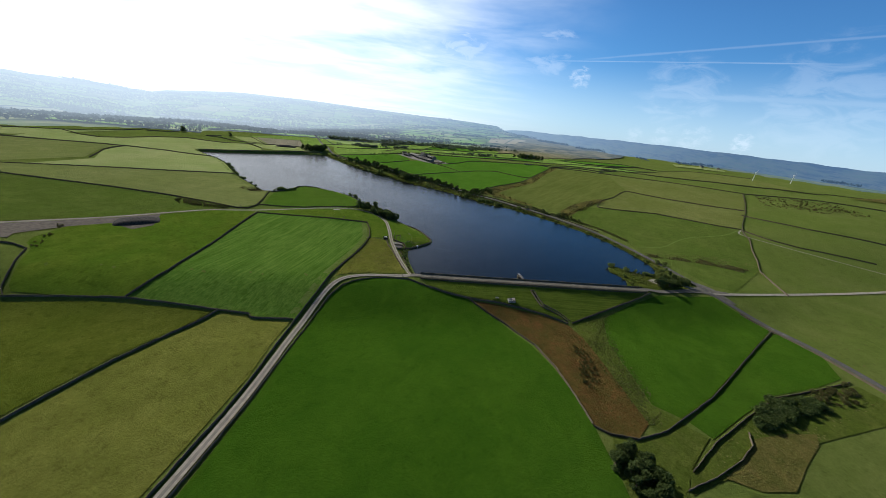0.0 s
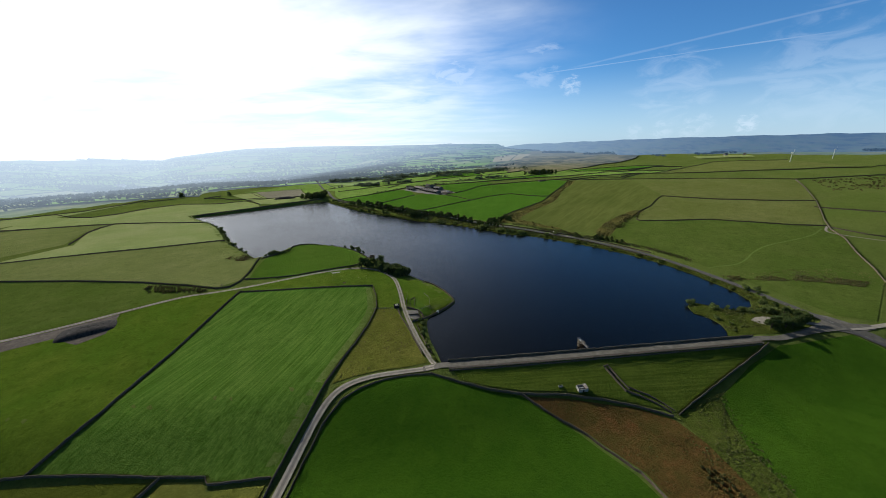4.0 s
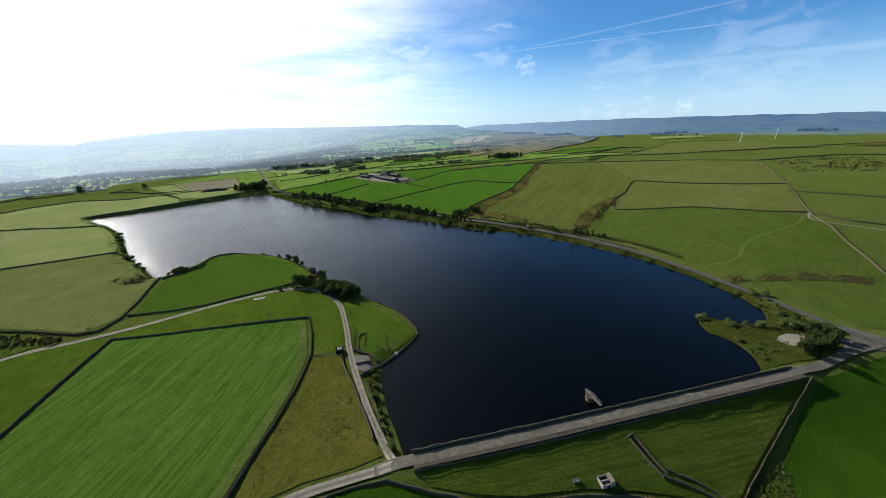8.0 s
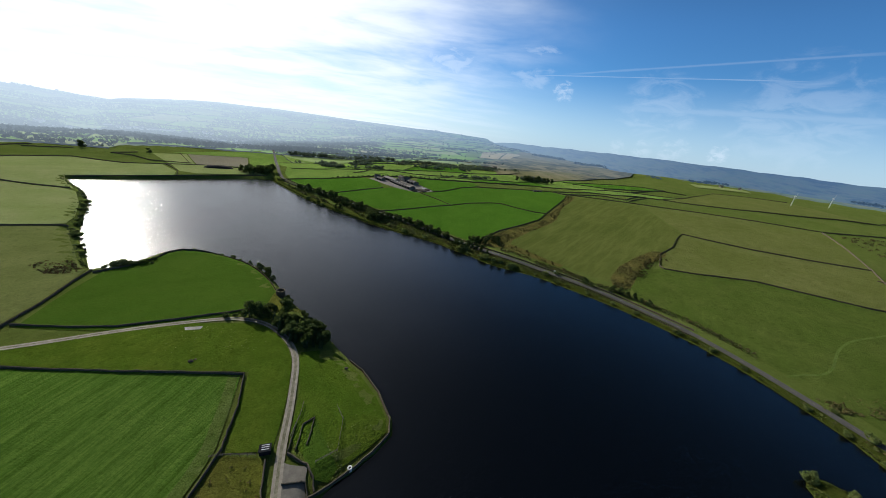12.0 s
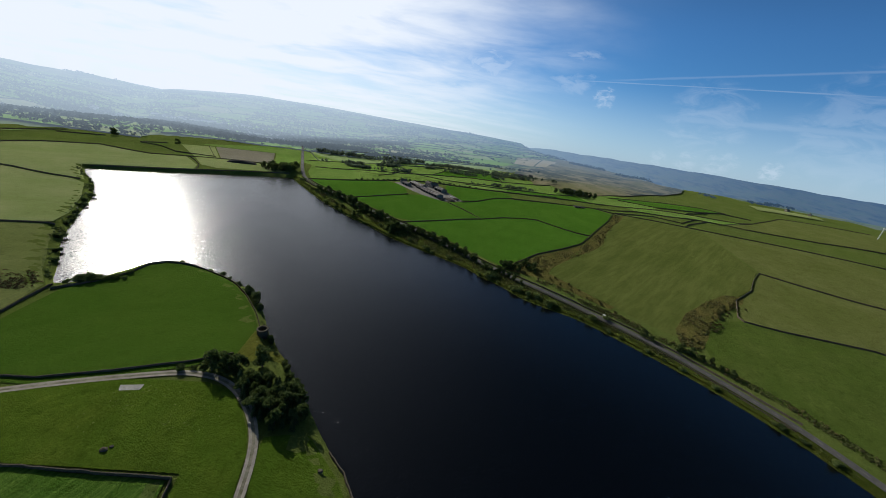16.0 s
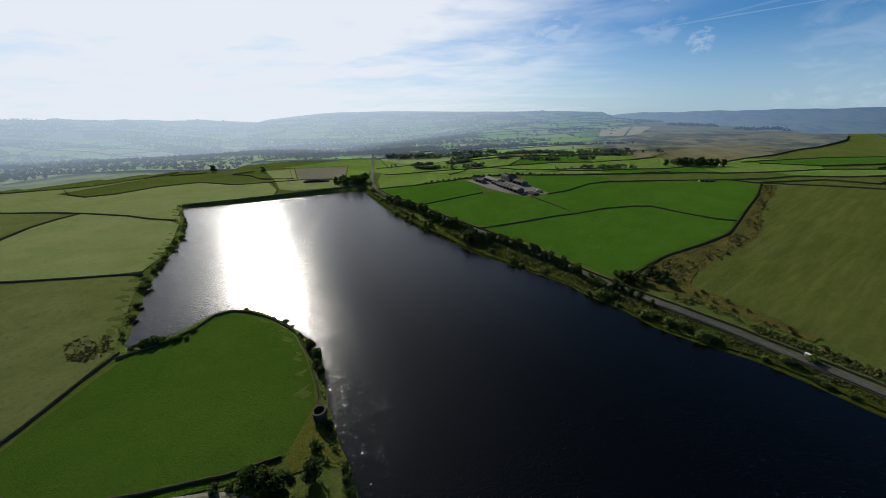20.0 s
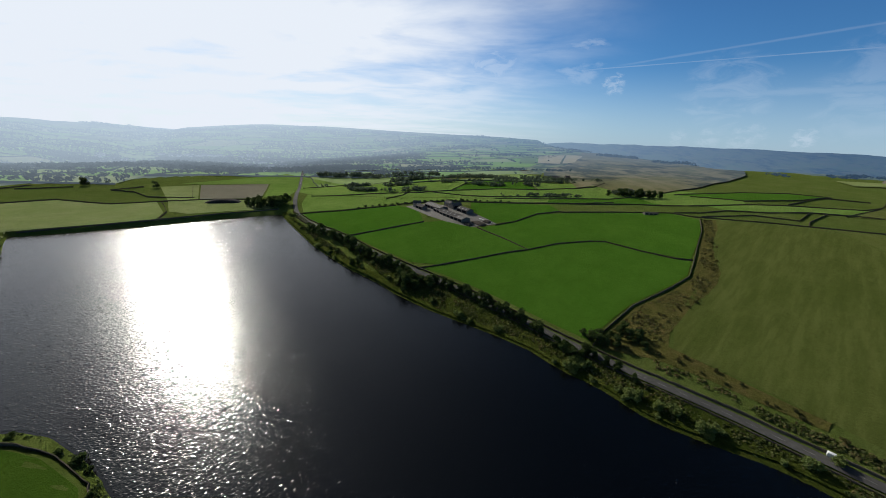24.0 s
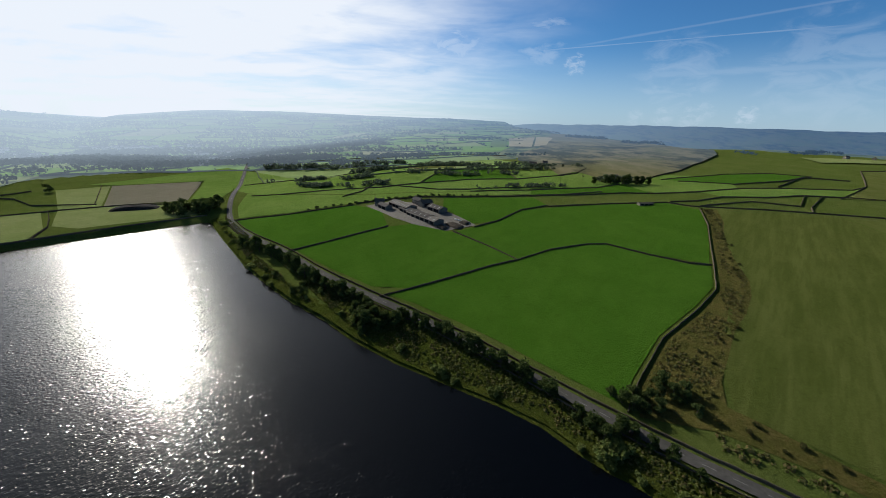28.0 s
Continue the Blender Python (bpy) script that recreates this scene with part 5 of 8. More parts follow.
plant_all("broadleaf", [(-96, 237.5)], 1.15, 0.2)
plant_all("broadleaf", [(-112.5, 226.5), (-105, 228), (-102, 231), (-108, 229)], 0.95, 0.6)
plant_all("bush", [(-120.6, 223.5), (-124, 222), (-88, 244), (-84, 240), (-99, 251), (-80, 237.5), (-103, 247), (-91, 247)], 0.8, 0.8)
wood = [(-99, 226), (-92, 219), (-88, 214), (-78.4, 209), (-66, 210), (-60, 216.5), (-69, 227), (-77, 235), (-84, 229), (-90, 232)]
for gx in np.arange(-100, -58, 3.2):
    for gy in np.arange(206, 240, 3.2):
        px, py = gx + PLACE_RNG.uniform(-1.0, 1.0), gy + PLACE_RNG.uniform(-1.0, 1.0)
        if inside_poly(np.array([px]), np.array([py]), wood)[0]:
            if PLACE_RNG.random() < 0.45:
                plant("broadleaf", px, py, PLACE_RNG.uniform(0.7, 0.95))
            else:
                plant("conifer", px, py, PLACE_RNG.uniform(0.6, 0.82))
plant_all("bush", [(-231.7, 264.2), (-230.5, 266), (-232, 261.5), (-229.5, 268)], 1.25, 0.4)
plant_all("broadleaf", [(-150, 297), (-143, 291.5), (-140, 289)], 0.62, 0.5)
# track and dam corner
plant_all("palebush", [(-30, 113), (-33, 121), (-34, 129), (-36, 134), (-26, 104), (-22, 96), (-34.5, 138), (-38, 138), (-28, 108)], 0.7, 0.8)
# peninsula by the dam
plant_all("palebush", [(166.5, 183.5), (176.6, 175.5), (178, 174), (199, 176), (196, 174.5), (217, 184), (212, 173.6), (214, 169), (226, 170.6), (232.5, 168), (228, 175), (231, 209), (226, 212)], 1.35, 0.8)
plant_all("willow", [(187, 174), (190, 172), (194, 171)], 0.55, 0.8)
plant_all("palebush", [(166, 181), (180, 176), (199, 171), (206, 172), (172, 160), (174, 152), (172, 144)], 0.85, 1.0)
plant_all("broadleaf", [(214, 178.8), (217.9, 174.7), (210, 168), (216, 164), (220, 160), (224, 163), (227, 158)], 0.75, 1.0)
plant_all("broadleaf", [(196, 146), (201, 149), (206, 149), (211, 151), (216, 153), (204, 153), (210, 156), (222, 156)], 0.82, 0.8)
plant_all("palebush", [(224.8, 210.4), (214, 198), (227.1, 202.6), (224.9, 193.3), (212, 214), (223.6, 229.9), (208, 231)], 0.9, 1.0)
# gully and lower corner
GULLY_GORSE = [(98, 48), (105, 48), (107, 36), (106, 20), (100, 11), (96, 13), (95, 24), (98, 36)]


def scatter(kind, poly, step, lo, hi):
    """Bushes grown together over a patch of ground."""
    a = np.array(poly)
    for gx in np.arange(a[:, 0].min(), a[:, 0].max(), step):
        for gy in np.arange(a[:, 1].min(), a[:, 1].max(), step):
            px, py = gx + PLACE_RNG.uniform(-0.45, 0.45) * step, gy + PLACE_RNG.uniform(-0.45, 0.45) * step
            if inside_poly(np.array([px]), np.array([py]), poly)[0]:
                plant(kind, px, py, PLACE_RNG.uniform(lo, hi))


scatter("gorse", GULLY_GORSE, 2.6, 0.45, 0.75)
scatter("broadleaf", [(91, -29), (96.4, -38), (100, -46), (114, -46), (117, -34), (113, -27), (103, -24.5), (96, -26)], 4.2, 0.6, 0.85)
scatter("bush", [(180, 5), (187, 4), (203, 13), (226, 24), (237, 28), (236, 35), (222, 34), (206, 28), (190, 17)], 3.4, 0.9, 1.5)
scatter("gorse", [(236, 30), (252, 34), (275, 43), (272, 55), (256, 49), (240, 42)], 4.2, 0.9, 1.4)
# scrub on the hillside above the road
for i in range(44):
    t = PLACE_RNG.random()
    plant("gorse", 152 + 80 * t + PLACE_RNG.uniform(-7, 7), 352 + 88 * t + PLACE_RNG.uniform(-8, 8), PLACE_RNG.uniform(0.6, 1.1))
for i in range(40):
    plant("gorse", PLACE_RNG.uniform(597.4, 734.3), PLACE_RNG.uniform(505.1, 623.2), PLACE_RNG.uniform(0.8, 1.6))
for i in range(26):
    t = PLACE_RNG.random()
    plant("gorse", 50 + 140 * t + PLACE_RNG.uniform(-4, 4) + 6, 468 + 215 * t * t + 20 * t + PLACE_RNG.uniform(-5, 5), PLACE_RNG.uniform(0.5, 0.9))
# hollow beside the west track
scatter("gorse", [(-290, 163), (-271, 157), (-228, 162), (-231, 171), (-277, 172), (-292, 170)], 3.4, 0.6, 1.0)
for i in range(16):
    t = PLACE_RNG.random()
    plant("gorse", -273 - 26 * t + PLACE_RNG.uniform(-2.5, 2.5), 36 + 40 * t + PLACE_RNG.uniform(-2.5, 2.5), PLACE_RNG.uniform(0.35, 0.7))
# far bank copse, plantation by the road, lone trees
plant_all("broadleaf", [(-411, 660), (-404, 668), (-395.9, 673.5), (-386.8, 679), (-401, 655), (-393.1, 664), (-383.3, 670.8), (-374.4, 678.2), (-386, 656), (-376.3, 664), (-367.9, 672.1), (-364.8, 662.5), (-406.8, 674.7), (-396.2, 681.5), (-385.7, 686.3), (-378.2, 682.8), (-370.7, 687.1)], 1.5, 3.0)
plant_all("broadleaf", [(-739, 673), (-742, 676), (-735, 676), (-640, 712)], 1.25, 1.0)
plant_all("broadleaf", [(131, 817.9), (143.3, 812.9), (152.9, 815.2), (162.6, 817.4), (172.2, 818.8), (181.9, 821), (191.5, 821.4), (138.4, 817.8), (157.6, 822.4), (176.9, 826), (111.7, 813.2)], 1.25, 2.0)
plant_all("bush", resample([(-245.5, 674.8), (-175.1, 701.6), (-107, 725.9), (-40.3, 731.9)], 9.0), 1.0, 1.5)

for trees in TREES.values():
    for o in trees:
        if o.name not in used:
            for piece in list(o.children) + [o]:
                bpy.data.objects.remove(piece)

# ---- middle distance and hills ----
def hazed(name, colours=None, size=40.0, per_island=True, mottle=None):
    """Far backdrop land with haze painted in as emission, growing from 640 m outwards."""
    def build(nt, b):
        n, ln = nt.nodes.new, nt.links.new
        if per_island:
            ramp = n("ShaderNodeValToRGB")
            e = ramp.color_ramp.elements
            e[0].color, e[1].color = (*colours[0], 1), (*colours[-1], 1)
            for i, c in enumerate(colours[1:-1], 1):
                e.new(i / (len(colours) - 1)).color = (*c, 1)
            ln(n("ShaderNodeNewGeometry").outputs["Random Per Island"], ramp.inputs[0])
            col = mixed(nt, noise_at(nt, size, 5, 0.7, hi=1.2), ramp.outputs[0], tuple(v * 0.6 for v in colours[0]))
        else:
            f = noise_at(nt, 260, 6, 0.7, (1, 0.6, 1), 20, 0.44, 0.56)
            g = noise_at(nt, 60, 4, 0.6, (1, 0.5, 1), 0, 0.45, 0.6)
            col = mixed(nt, g, mixed(nt, f, colours[0], colours[1]), colours[2])
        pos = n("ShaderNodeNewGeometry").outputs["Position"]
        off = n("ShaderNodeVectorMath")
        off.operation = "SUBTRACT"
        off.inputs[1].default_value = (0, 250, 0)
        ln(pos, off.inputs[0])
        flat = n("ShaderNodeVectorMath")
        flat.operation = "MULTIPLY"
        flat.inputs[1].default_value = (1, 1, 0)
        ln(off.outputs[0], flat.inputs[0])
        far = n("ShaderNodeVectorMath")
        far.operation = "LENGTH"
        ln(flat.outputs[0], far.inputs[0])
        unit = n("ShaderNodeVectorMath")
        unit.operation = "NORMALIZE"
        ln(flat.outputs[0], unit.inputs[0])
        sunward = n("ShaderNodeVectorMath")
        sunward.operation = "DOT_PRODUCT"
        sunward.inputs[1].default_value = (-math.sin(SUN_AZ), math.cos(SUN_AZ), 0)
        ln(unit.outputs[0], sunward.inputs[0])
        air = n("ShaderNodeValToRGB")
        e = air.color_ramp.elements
        e[0].position, e[0].color = 0.0, (*HAZE_GLOW[0], 1)
        e[1].position, e[1].color = 1.0, (*HAZE_GLOW[2], 1)
        e.new(0.62).color = (*HAZE_GLOW[1], 1)
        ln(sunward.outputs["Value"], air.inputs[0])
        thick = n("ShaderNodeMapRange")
        thick.inputs["From Min"].default_value, thick.inputs["From Max"].default_value = 640.0, 640.0 + HAZE_REACH
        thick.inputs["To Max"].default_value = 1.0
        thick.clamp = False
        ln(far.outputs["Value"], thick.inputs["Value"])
        # less haze is painted in away from the sun
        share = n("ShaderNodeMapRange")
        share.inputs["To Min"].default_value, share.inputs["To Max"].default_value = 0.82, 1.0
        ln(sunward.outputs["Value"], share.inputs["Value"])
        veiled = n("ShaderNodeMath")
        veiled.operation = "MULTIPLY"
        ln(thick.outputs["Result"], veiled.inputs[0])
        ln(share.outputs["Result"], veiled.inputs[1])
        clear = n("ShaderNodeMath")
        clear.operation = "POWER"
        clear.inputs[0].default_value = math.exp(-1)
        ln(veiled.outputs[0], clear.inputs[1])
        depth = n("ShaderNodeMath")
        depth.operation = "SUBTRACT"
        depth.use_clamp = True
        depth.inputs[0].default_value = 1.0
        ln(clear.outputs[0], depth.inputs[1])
        # base colour fades to black as the painted haze glow takes over
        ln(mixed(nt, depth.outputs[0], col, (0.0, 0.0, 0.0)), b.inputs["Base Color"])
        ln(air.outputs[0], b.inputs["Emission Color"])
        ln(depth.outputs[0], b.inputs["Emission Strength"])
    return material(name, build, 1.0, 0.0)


# haze colours the backdrop glows with, from away to toward the sun
HAZE_GLOW = [(0.085, 0.165, 0.31), (0.32, 0.46, 0.64), (0.80, 0.95, 1.1)]
HAZE_REACH = 1800.0
FIELD_TONES = [(0.1, 0.19, 0.03), (0.15, 0.22, 0.055), (0.09, 0.18, 0.025), (0.17, 0.215, 0.075), (0.12, 0.21, 0.035), (0.21, 0.205, 0.12), (0.11, 0.2, 0.03)]
# middle-distance base colours lightened to stand for haze, without glow
FAR_FIELD = by_island("far_field_grass", [tuple(1.4 * v for v in c) for c in FIELD_TONES], 0.95, 0.1, 40.0)
FAR_HEDGE = by_island("far_hedgerow", [(0.095, 0.13, 0.065), (0.125, 0.16, 0.085)], 0.95, 0.1, 10.0)
FAR_TREE = by_island("far_tree_foliage", [(0.085, 0.115, 0.075), (0.105, 0.14, 0.085), (0.13, 0.16, 0.1)], 0.9, 0.1, 5.0, leafy=True)
HAZE_FIELD = hazed("hazed_field_grass", [tuple(1.6 * v for v in c) for c in FIELD_TONES])
HAZE_TREE = hazed("hazed_foliage", [(0.045, 0.065, 0.045), (0.065, 0.09, 0.055)], 5.0)
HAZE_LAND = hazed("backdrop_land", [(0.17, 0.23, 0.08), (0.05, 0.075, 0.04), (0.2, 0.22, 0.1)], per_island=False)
MOOR = [(74, 861), (110, 895), (139, 838), (176, 834), (213, 869), (306, 963), (400, 1083), (497, 1208), (592, 1323), (660, 1450), (640, 1800), (560, 2100), (420, 2300), (330, 2250), (250, 1950), (150, 1520), (60, 1300), (40, 1130), (70, 960)]
NEAR_LAND = [(-540, -320), (-640, 240), (-860, 380), (-820, 560), (-680, 640), (-640, 760), (-560, 960), (-380, 740), (-200, 720), (20, 760), (180, 770), (330, 850), (560, 1010), (900, 1300), (1500, 1250), (1500, -320)]


def backdrop_land():
    """One polar sheet from the near ground out to the skyline."""
    ang = np.radians(np.linspace(-125, 125, 320))
    A, k = np.meshgrid(ang, np.linspace(0, 1, 110) ** 1.2)
    inner = backdrop_from(np.sin(A), 250 + np.cos(A)) - 10
    R = inner + (4750 - inner) * k
    X, Y = R * np.sin(A), 250 + R * np.cos(A)
    Z = ground_height(X, Y) - 2.6
    n, m = A.shape[1], A.shape[0]
    i = np.arange(n * (m - 1)).reshape(m - 1, n)[:, :-1].ravel()
    F = np.column_stack([i, i + n, i + n + 1, i + 1])
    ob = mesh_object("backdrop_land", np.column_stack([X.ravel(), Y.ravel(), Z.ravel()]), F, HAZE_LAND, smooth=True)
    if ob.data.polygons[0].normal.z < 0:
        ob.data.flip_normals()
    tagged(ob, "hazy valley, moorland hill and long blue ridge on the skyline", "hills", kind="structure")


backdrop_land()


def woods(x, y):
    """Where the woods of the valley stand, about -1 to 1."""
    return 0.6 * math.sin(x * 0.0061 + 1.1 + 1.3 * math.sin(y * 0.0047)) * math.sin(y * 0.0105 + 0.5 + math.sin(x * 0.004)) + 0.4 * math.sin(x * 0.017 + 2.0) * math.sin(y * 0.021 + x * 0.006)


def patchwork():
    """Far fields as separate patches with hedges between, joined because nobody could count them."""
    rng = np.random.RandomState(3)
    size, turn = 125.0, radians(24)
    cu, su = math.cos(turn), math.sin(turn)
    n = 40
    knots = {}
    for i in range(-n, n + 1):
        for j in range(-n, n + 1):
            u = i * size * 1.35 + rng.uniform(-0.3, 0.3) * size + (j % 2) * size * 0.4
            v = j * size * 0.85 + rng.uniform(-0.22, 0.22) * size
            knots[i, j] = np.array([u * cu - v * su - 500, u * su + v * cu + 1400])
    sets = {False: ([], [], [], []), True: ([], [], [], [])}
    T = []

    def near(p):
        return inside_poly(np.array([p[0]]), np.array([p[1]]), NEAR_LAND)[0] or inside_poly(np.array([p[0]]), np.array([p[1]]), MOOR)[0]

    for i in range(-n, n):
        for j in range(-n, n):
            q = np.array([knots[i, j], knots[i + 1, j], knots[i + 1, j + 1], knots[i, j + 1]])
            c = q.mean(0)
            r = math.hypot(c[0], c[1] - 250)
            if r > 3300 or c[1] < -200 or any(near(p) for p in q) or near(c):
                continue
            if c[0] > 260 and c[1] < 2000 and c[0] > (c[1] - 700) * 0.75:
                continue
            if r > 1500 and math.degrees(math.atan2(c[0], c[1] - 150)) > 9:
                continue
            V, F, HV, HF = sets[r > BACKDROP_FROM]
            density = woods(*c)
            if r > 2300 and density < -0.4:
                continue
            k = 0.965
            rows = 4
            s = [[(q[0] * (1 - a) * (1 - b) + q[1] * a * (1 - b) + q[2] * a * b + q[3] * (1 - a) * b - c) * k + c for a in np.linspace(0, 1, rows)] for b in np.linspace(0, 1, rows)]
            pts = np.array(s).reshape(-1, 2)
            b0 = len(V)
            V.extend((x, y, 0.1 - 0.0005 * min(r, 1300)) for x, y in pts)
            for y in range(rows - 1):
                for x in range(rows - 1):
                    o = b0 + y * rows + x
                    F.append((o, o + 1, o + rows + 1, o + rows))
            for a, b in ((q[0], q[1]), (q[0], q[3])):
                if rng.rand() < 0.75:
                    line = np.array(resample([tuple(a), tuple(b)], 22.0))
                    line += rng.normal(0, 1.2, line.shape)
                    nn = sides(line)
                    w, h = 0.8 + 0.0004 * r, 1.2 + rng.rand() * 0.9
                    m, b0 = len(line), len(HV)
                    for off, up in ((-w, -1.0), (-w * 0.6, h), (w * 0.6, h), (w, -1.0)):
                        HV.extend(np.column_stack([line + nn * off, np.full(m, up) + (rng.rand(m) * 0.5 if up > 0 else 0)]))
                    HF += [(b0 + e * m + t, b0 + (e + 1) * m + t, b0 + (e + 1) * m + t + 1, b0 + e * m + t + 1) for e in range(3) for t in range(m - 1)]
                for _ in range(rng.poisson((2.2 if c[0] < -200 or c[1] > 1200 else 0.6) * (1.0 + density))):
                    t = rng.rand()
                    T.append((*(a + (b - a) * t), rng.uniform(3.5, 6.5)))
            if density > (-0.08 if c[0] < -150 - 0.3 * (r - 900) and 930 < r < 2300 else 0.12 if c[0] < -250 and r > 950 else 0.5):
                for _ in range(55):
                    a, b = rng.rand(2)
                    p = q[0] * (1 - a) * (1 - b) + q[1] * a * (1 - b) + q[2] * a * b + q[3] * (1 - a) * b
                    T.append((*p, rng.uniform(4, 7)))
    for far, (V, F, HV, HF) in sets.items():
        V, HV = np.array(V), np.array(HV)
        V[:, 2] += ground_height(V[:, 0], V[:, 1])
        HV[:, 2] += ground_height(HV[:, 0], HV[:, 1])
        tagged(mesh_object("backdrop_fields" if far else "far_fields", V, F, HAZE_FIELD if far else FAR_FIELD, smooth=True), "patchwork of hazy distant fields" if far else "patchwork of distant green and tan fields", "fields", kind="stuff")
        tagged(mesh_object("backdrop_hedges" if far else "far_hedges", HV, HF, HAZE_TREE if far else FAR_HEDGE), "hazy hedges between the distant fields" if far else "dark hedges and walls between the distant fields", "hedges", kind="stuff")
    return T


def far_trees(spots, name, label, mat, cards=26, seed=4):
    """Ragged crowns of many small leaf clumps, too far off to be told apart."""
    rng = np.random.RandomState(seed)
    a = np.array(spots)
    n = len(a)
    g = ground_height(a[:, 0], a[:, 1])
    s = a[:, 2]
    lobe = np.zeros((n, 4, 3))
    lobe[:, :, 0] = a[:, 0, None] + rng.normal(0, 0.4, (n, 4)) * s[:, None]
    lobe[:, :, 1] = a[:, 1, None] + rng.normal(0, 0.4, (n, 4)) * s[:, None]
    lobe[:, :, 2] = g[:, None] + rng.uniform(0.35, 1.1, (n, 4)) * s[:, None]
    pick = rng.randint(0, 4, (n, cards))
    c = np.take_along_axis(lobe, pick[:, :, None].repeat(3, 2), 1).reshape(-1, 3)
    size = s.repeat(cards)[:, None]
    d = rng.normal(size=c.shape)
    d /= np.linalg.norm(d, axis=1)[:, None]
    u = np.cross(d, rng.normal(size=c.shape))
    u /= np.linalg.norm(u, axis=1)[:, None] + 1e-9
    q = np.cross(d, u)
    k = size * rng.uniform(0.18, 0.36, (len(c), 1)) * (26 / cards) ** 0.5
    p = c + d * size * 0.5
    V = np.stack([p - u * k, p - q * k * 0.8 - d * k * 0.2, p + u * k, p + q * k * 0.8 - d * k * 0.2], 1).reshape(-1, 3)
    F = np.arange(len(V)).reshape(-1, 4)
    tagged(mesh_object(name, V, F, mat), label, "trees", kind="stuff")


spots = patchwork()
WR = np.random.RandomState(8)


def woodland(cx, cy, rx, ry, turn, count, size):
    c, s = math.cos(radians(turn)), math.sin(radians(turn))
    out = []
    for _ in range(count):
        a, r = WR.uniform(0, 6.283), math.sqrt(WR.rand())
        u, v = math.cos(a) * r * rx, math.sin(a) * r * ry
        out.append((cx + u * c - v * s, cy + u * s + v * c, WR.uniform(0.7, 1.2) * size))
    return out


# belts of trees in the valley, behind the farm and by the village
spots += woodland(-760, 1090, 300, 55, -20, 260, 6.5) + woodland(-1150, 900, 260, 50, 10, 240, 6.5) + woodland(-1350, 1300, 420, 70, -15, 330, 7)
spots += woodland(-560, 1320, 300, 60, 15, 240, 6.5) + woodland(-1600, 800, 350, 60, 25, 260, 7) + woodland(-900, 1600, 500, 80, 5, 330, 7)
spots += woodland(-250, 925, 45, 14, 8, 70, 5.5) + woodland(-110, 985, 70, 12, 10, 60, 5) + woodland(-20, 900, 110, 8, 6, 45, 4.5) + woodland(60, 960, 80, 10, -8, 40, 4.5)
spots += woodland(-140, 1040, 60, 14, 12, 50, 5) + woodland(-350, 1000, 60, 16, 20, 55, 5) + woodland(0, 1250, 160, 14, 4, 60, 5.5) + woodland(-450, 1120, 60, 20, 30, 60, 6)
spots += woodland(1020, 1510, 45, 9, -30, 34, 6) + woodland(900, 1440, 34, 8, -25, 22, 5.5) + woodland(1420, 1300, 60, 10, -40, 40, 6.5) + woodland(700, 1370, 26, 7, -30, 16, 5)
spots += woodland(470, 2090, 100, 22, -14, 70, 8) + woodland(620, 1830, 80, 16, -30, 46, 7.5) + woodland(-340, 868, 30, 9, 20, 45, 4.8) + woodland(-240, 830, 26, 9, 15, 40, 4.8) + woodland(-148, 863, 20, 6, 10, 16, 4.5) + woodland(150, 838, 26, 7, 12, 40, 5)
spots += woodland(-800, 960, 150, 40, -5, 190, 6.5) + woodland(-640, 1010, 110, 35, 10, 150, 6.5) + woodland(-520, 1060, 70, 40, 40, 110, 6.5) + woodland(-1000, 1080, 220, 45, -12, 220, 7) + woodland(-1500, 1250, 420, 60, -8, 330, 7.5) + woodland(-1200, 1500, 380, 70, 5, 320, 7.5) + woodland(-700, 1450, 260, 60, 10, 240, 7)
# tree rows and copses on the pasture behind the farm
spots += woodland(-275, 780, 46, 9, -14, 60, 4.6) + woodland(-205, 780, 34, 6, 18, 26, 4.2) + woodland(-85, 848, 36, 7, -4, 36, 4.6)
spots += woodland(5, 773, 62, 4, 10, 34, 4.0) + woodland(40, 905, 24, 5, 6, 22, 4.2) + woodland(-12, 858, 26, 5, -10, 20, 4.2)
spots += woodland(-430, 985, 70, 22, 25, 120, 6.5) + woodland(-300, 1060, 90, 18, 5, 110, 6.5) + woodland(-240, 1250, 110, 20, 15, 90, 6.5) + woodland(-520, 1130, 110, 40, 20, 160, 7)
near_spots = [p for p in spots if math.hypot(p[0], p[1] - 250) < BACKDROP_FROM]
far_trees(near_spots, "far_trees", "dark distant trees in hedges, belts and woods", FAR_TREE)
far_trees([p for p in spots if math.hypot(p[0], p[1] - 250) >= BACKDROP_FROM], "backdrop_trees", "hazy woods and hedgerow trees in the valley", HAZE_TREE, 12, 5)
# moor and slope fields carry the same painted haze glow
HAZE_MOOR = hazed("hazed_moor_grass", [(0.15, 0.145, 0.065), (0.055, 0.06, 0.035), (0.2, 0.18, 0.1)], per_island=False)
HAZE_TAN = hazed("hazed_hay_field", [(0.36, 0.32, 0.2), (0.4, 0.36, 0.23)])
HAZE_GREEN = hazed("hazed_green_field", [(0.13, 0.2, 0.06), (0.15, 0.22, 0.07)])
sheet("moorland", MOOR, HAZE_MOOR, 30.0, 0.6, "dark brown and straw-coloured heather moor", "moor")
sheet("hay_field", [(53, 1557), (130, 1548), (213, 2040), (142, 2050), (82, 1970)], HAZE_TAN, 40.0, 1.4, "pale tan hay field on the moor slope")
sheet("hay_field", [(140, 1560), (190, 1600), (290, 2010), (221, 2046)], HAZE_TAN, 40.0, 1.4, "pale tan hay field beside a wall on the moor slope")
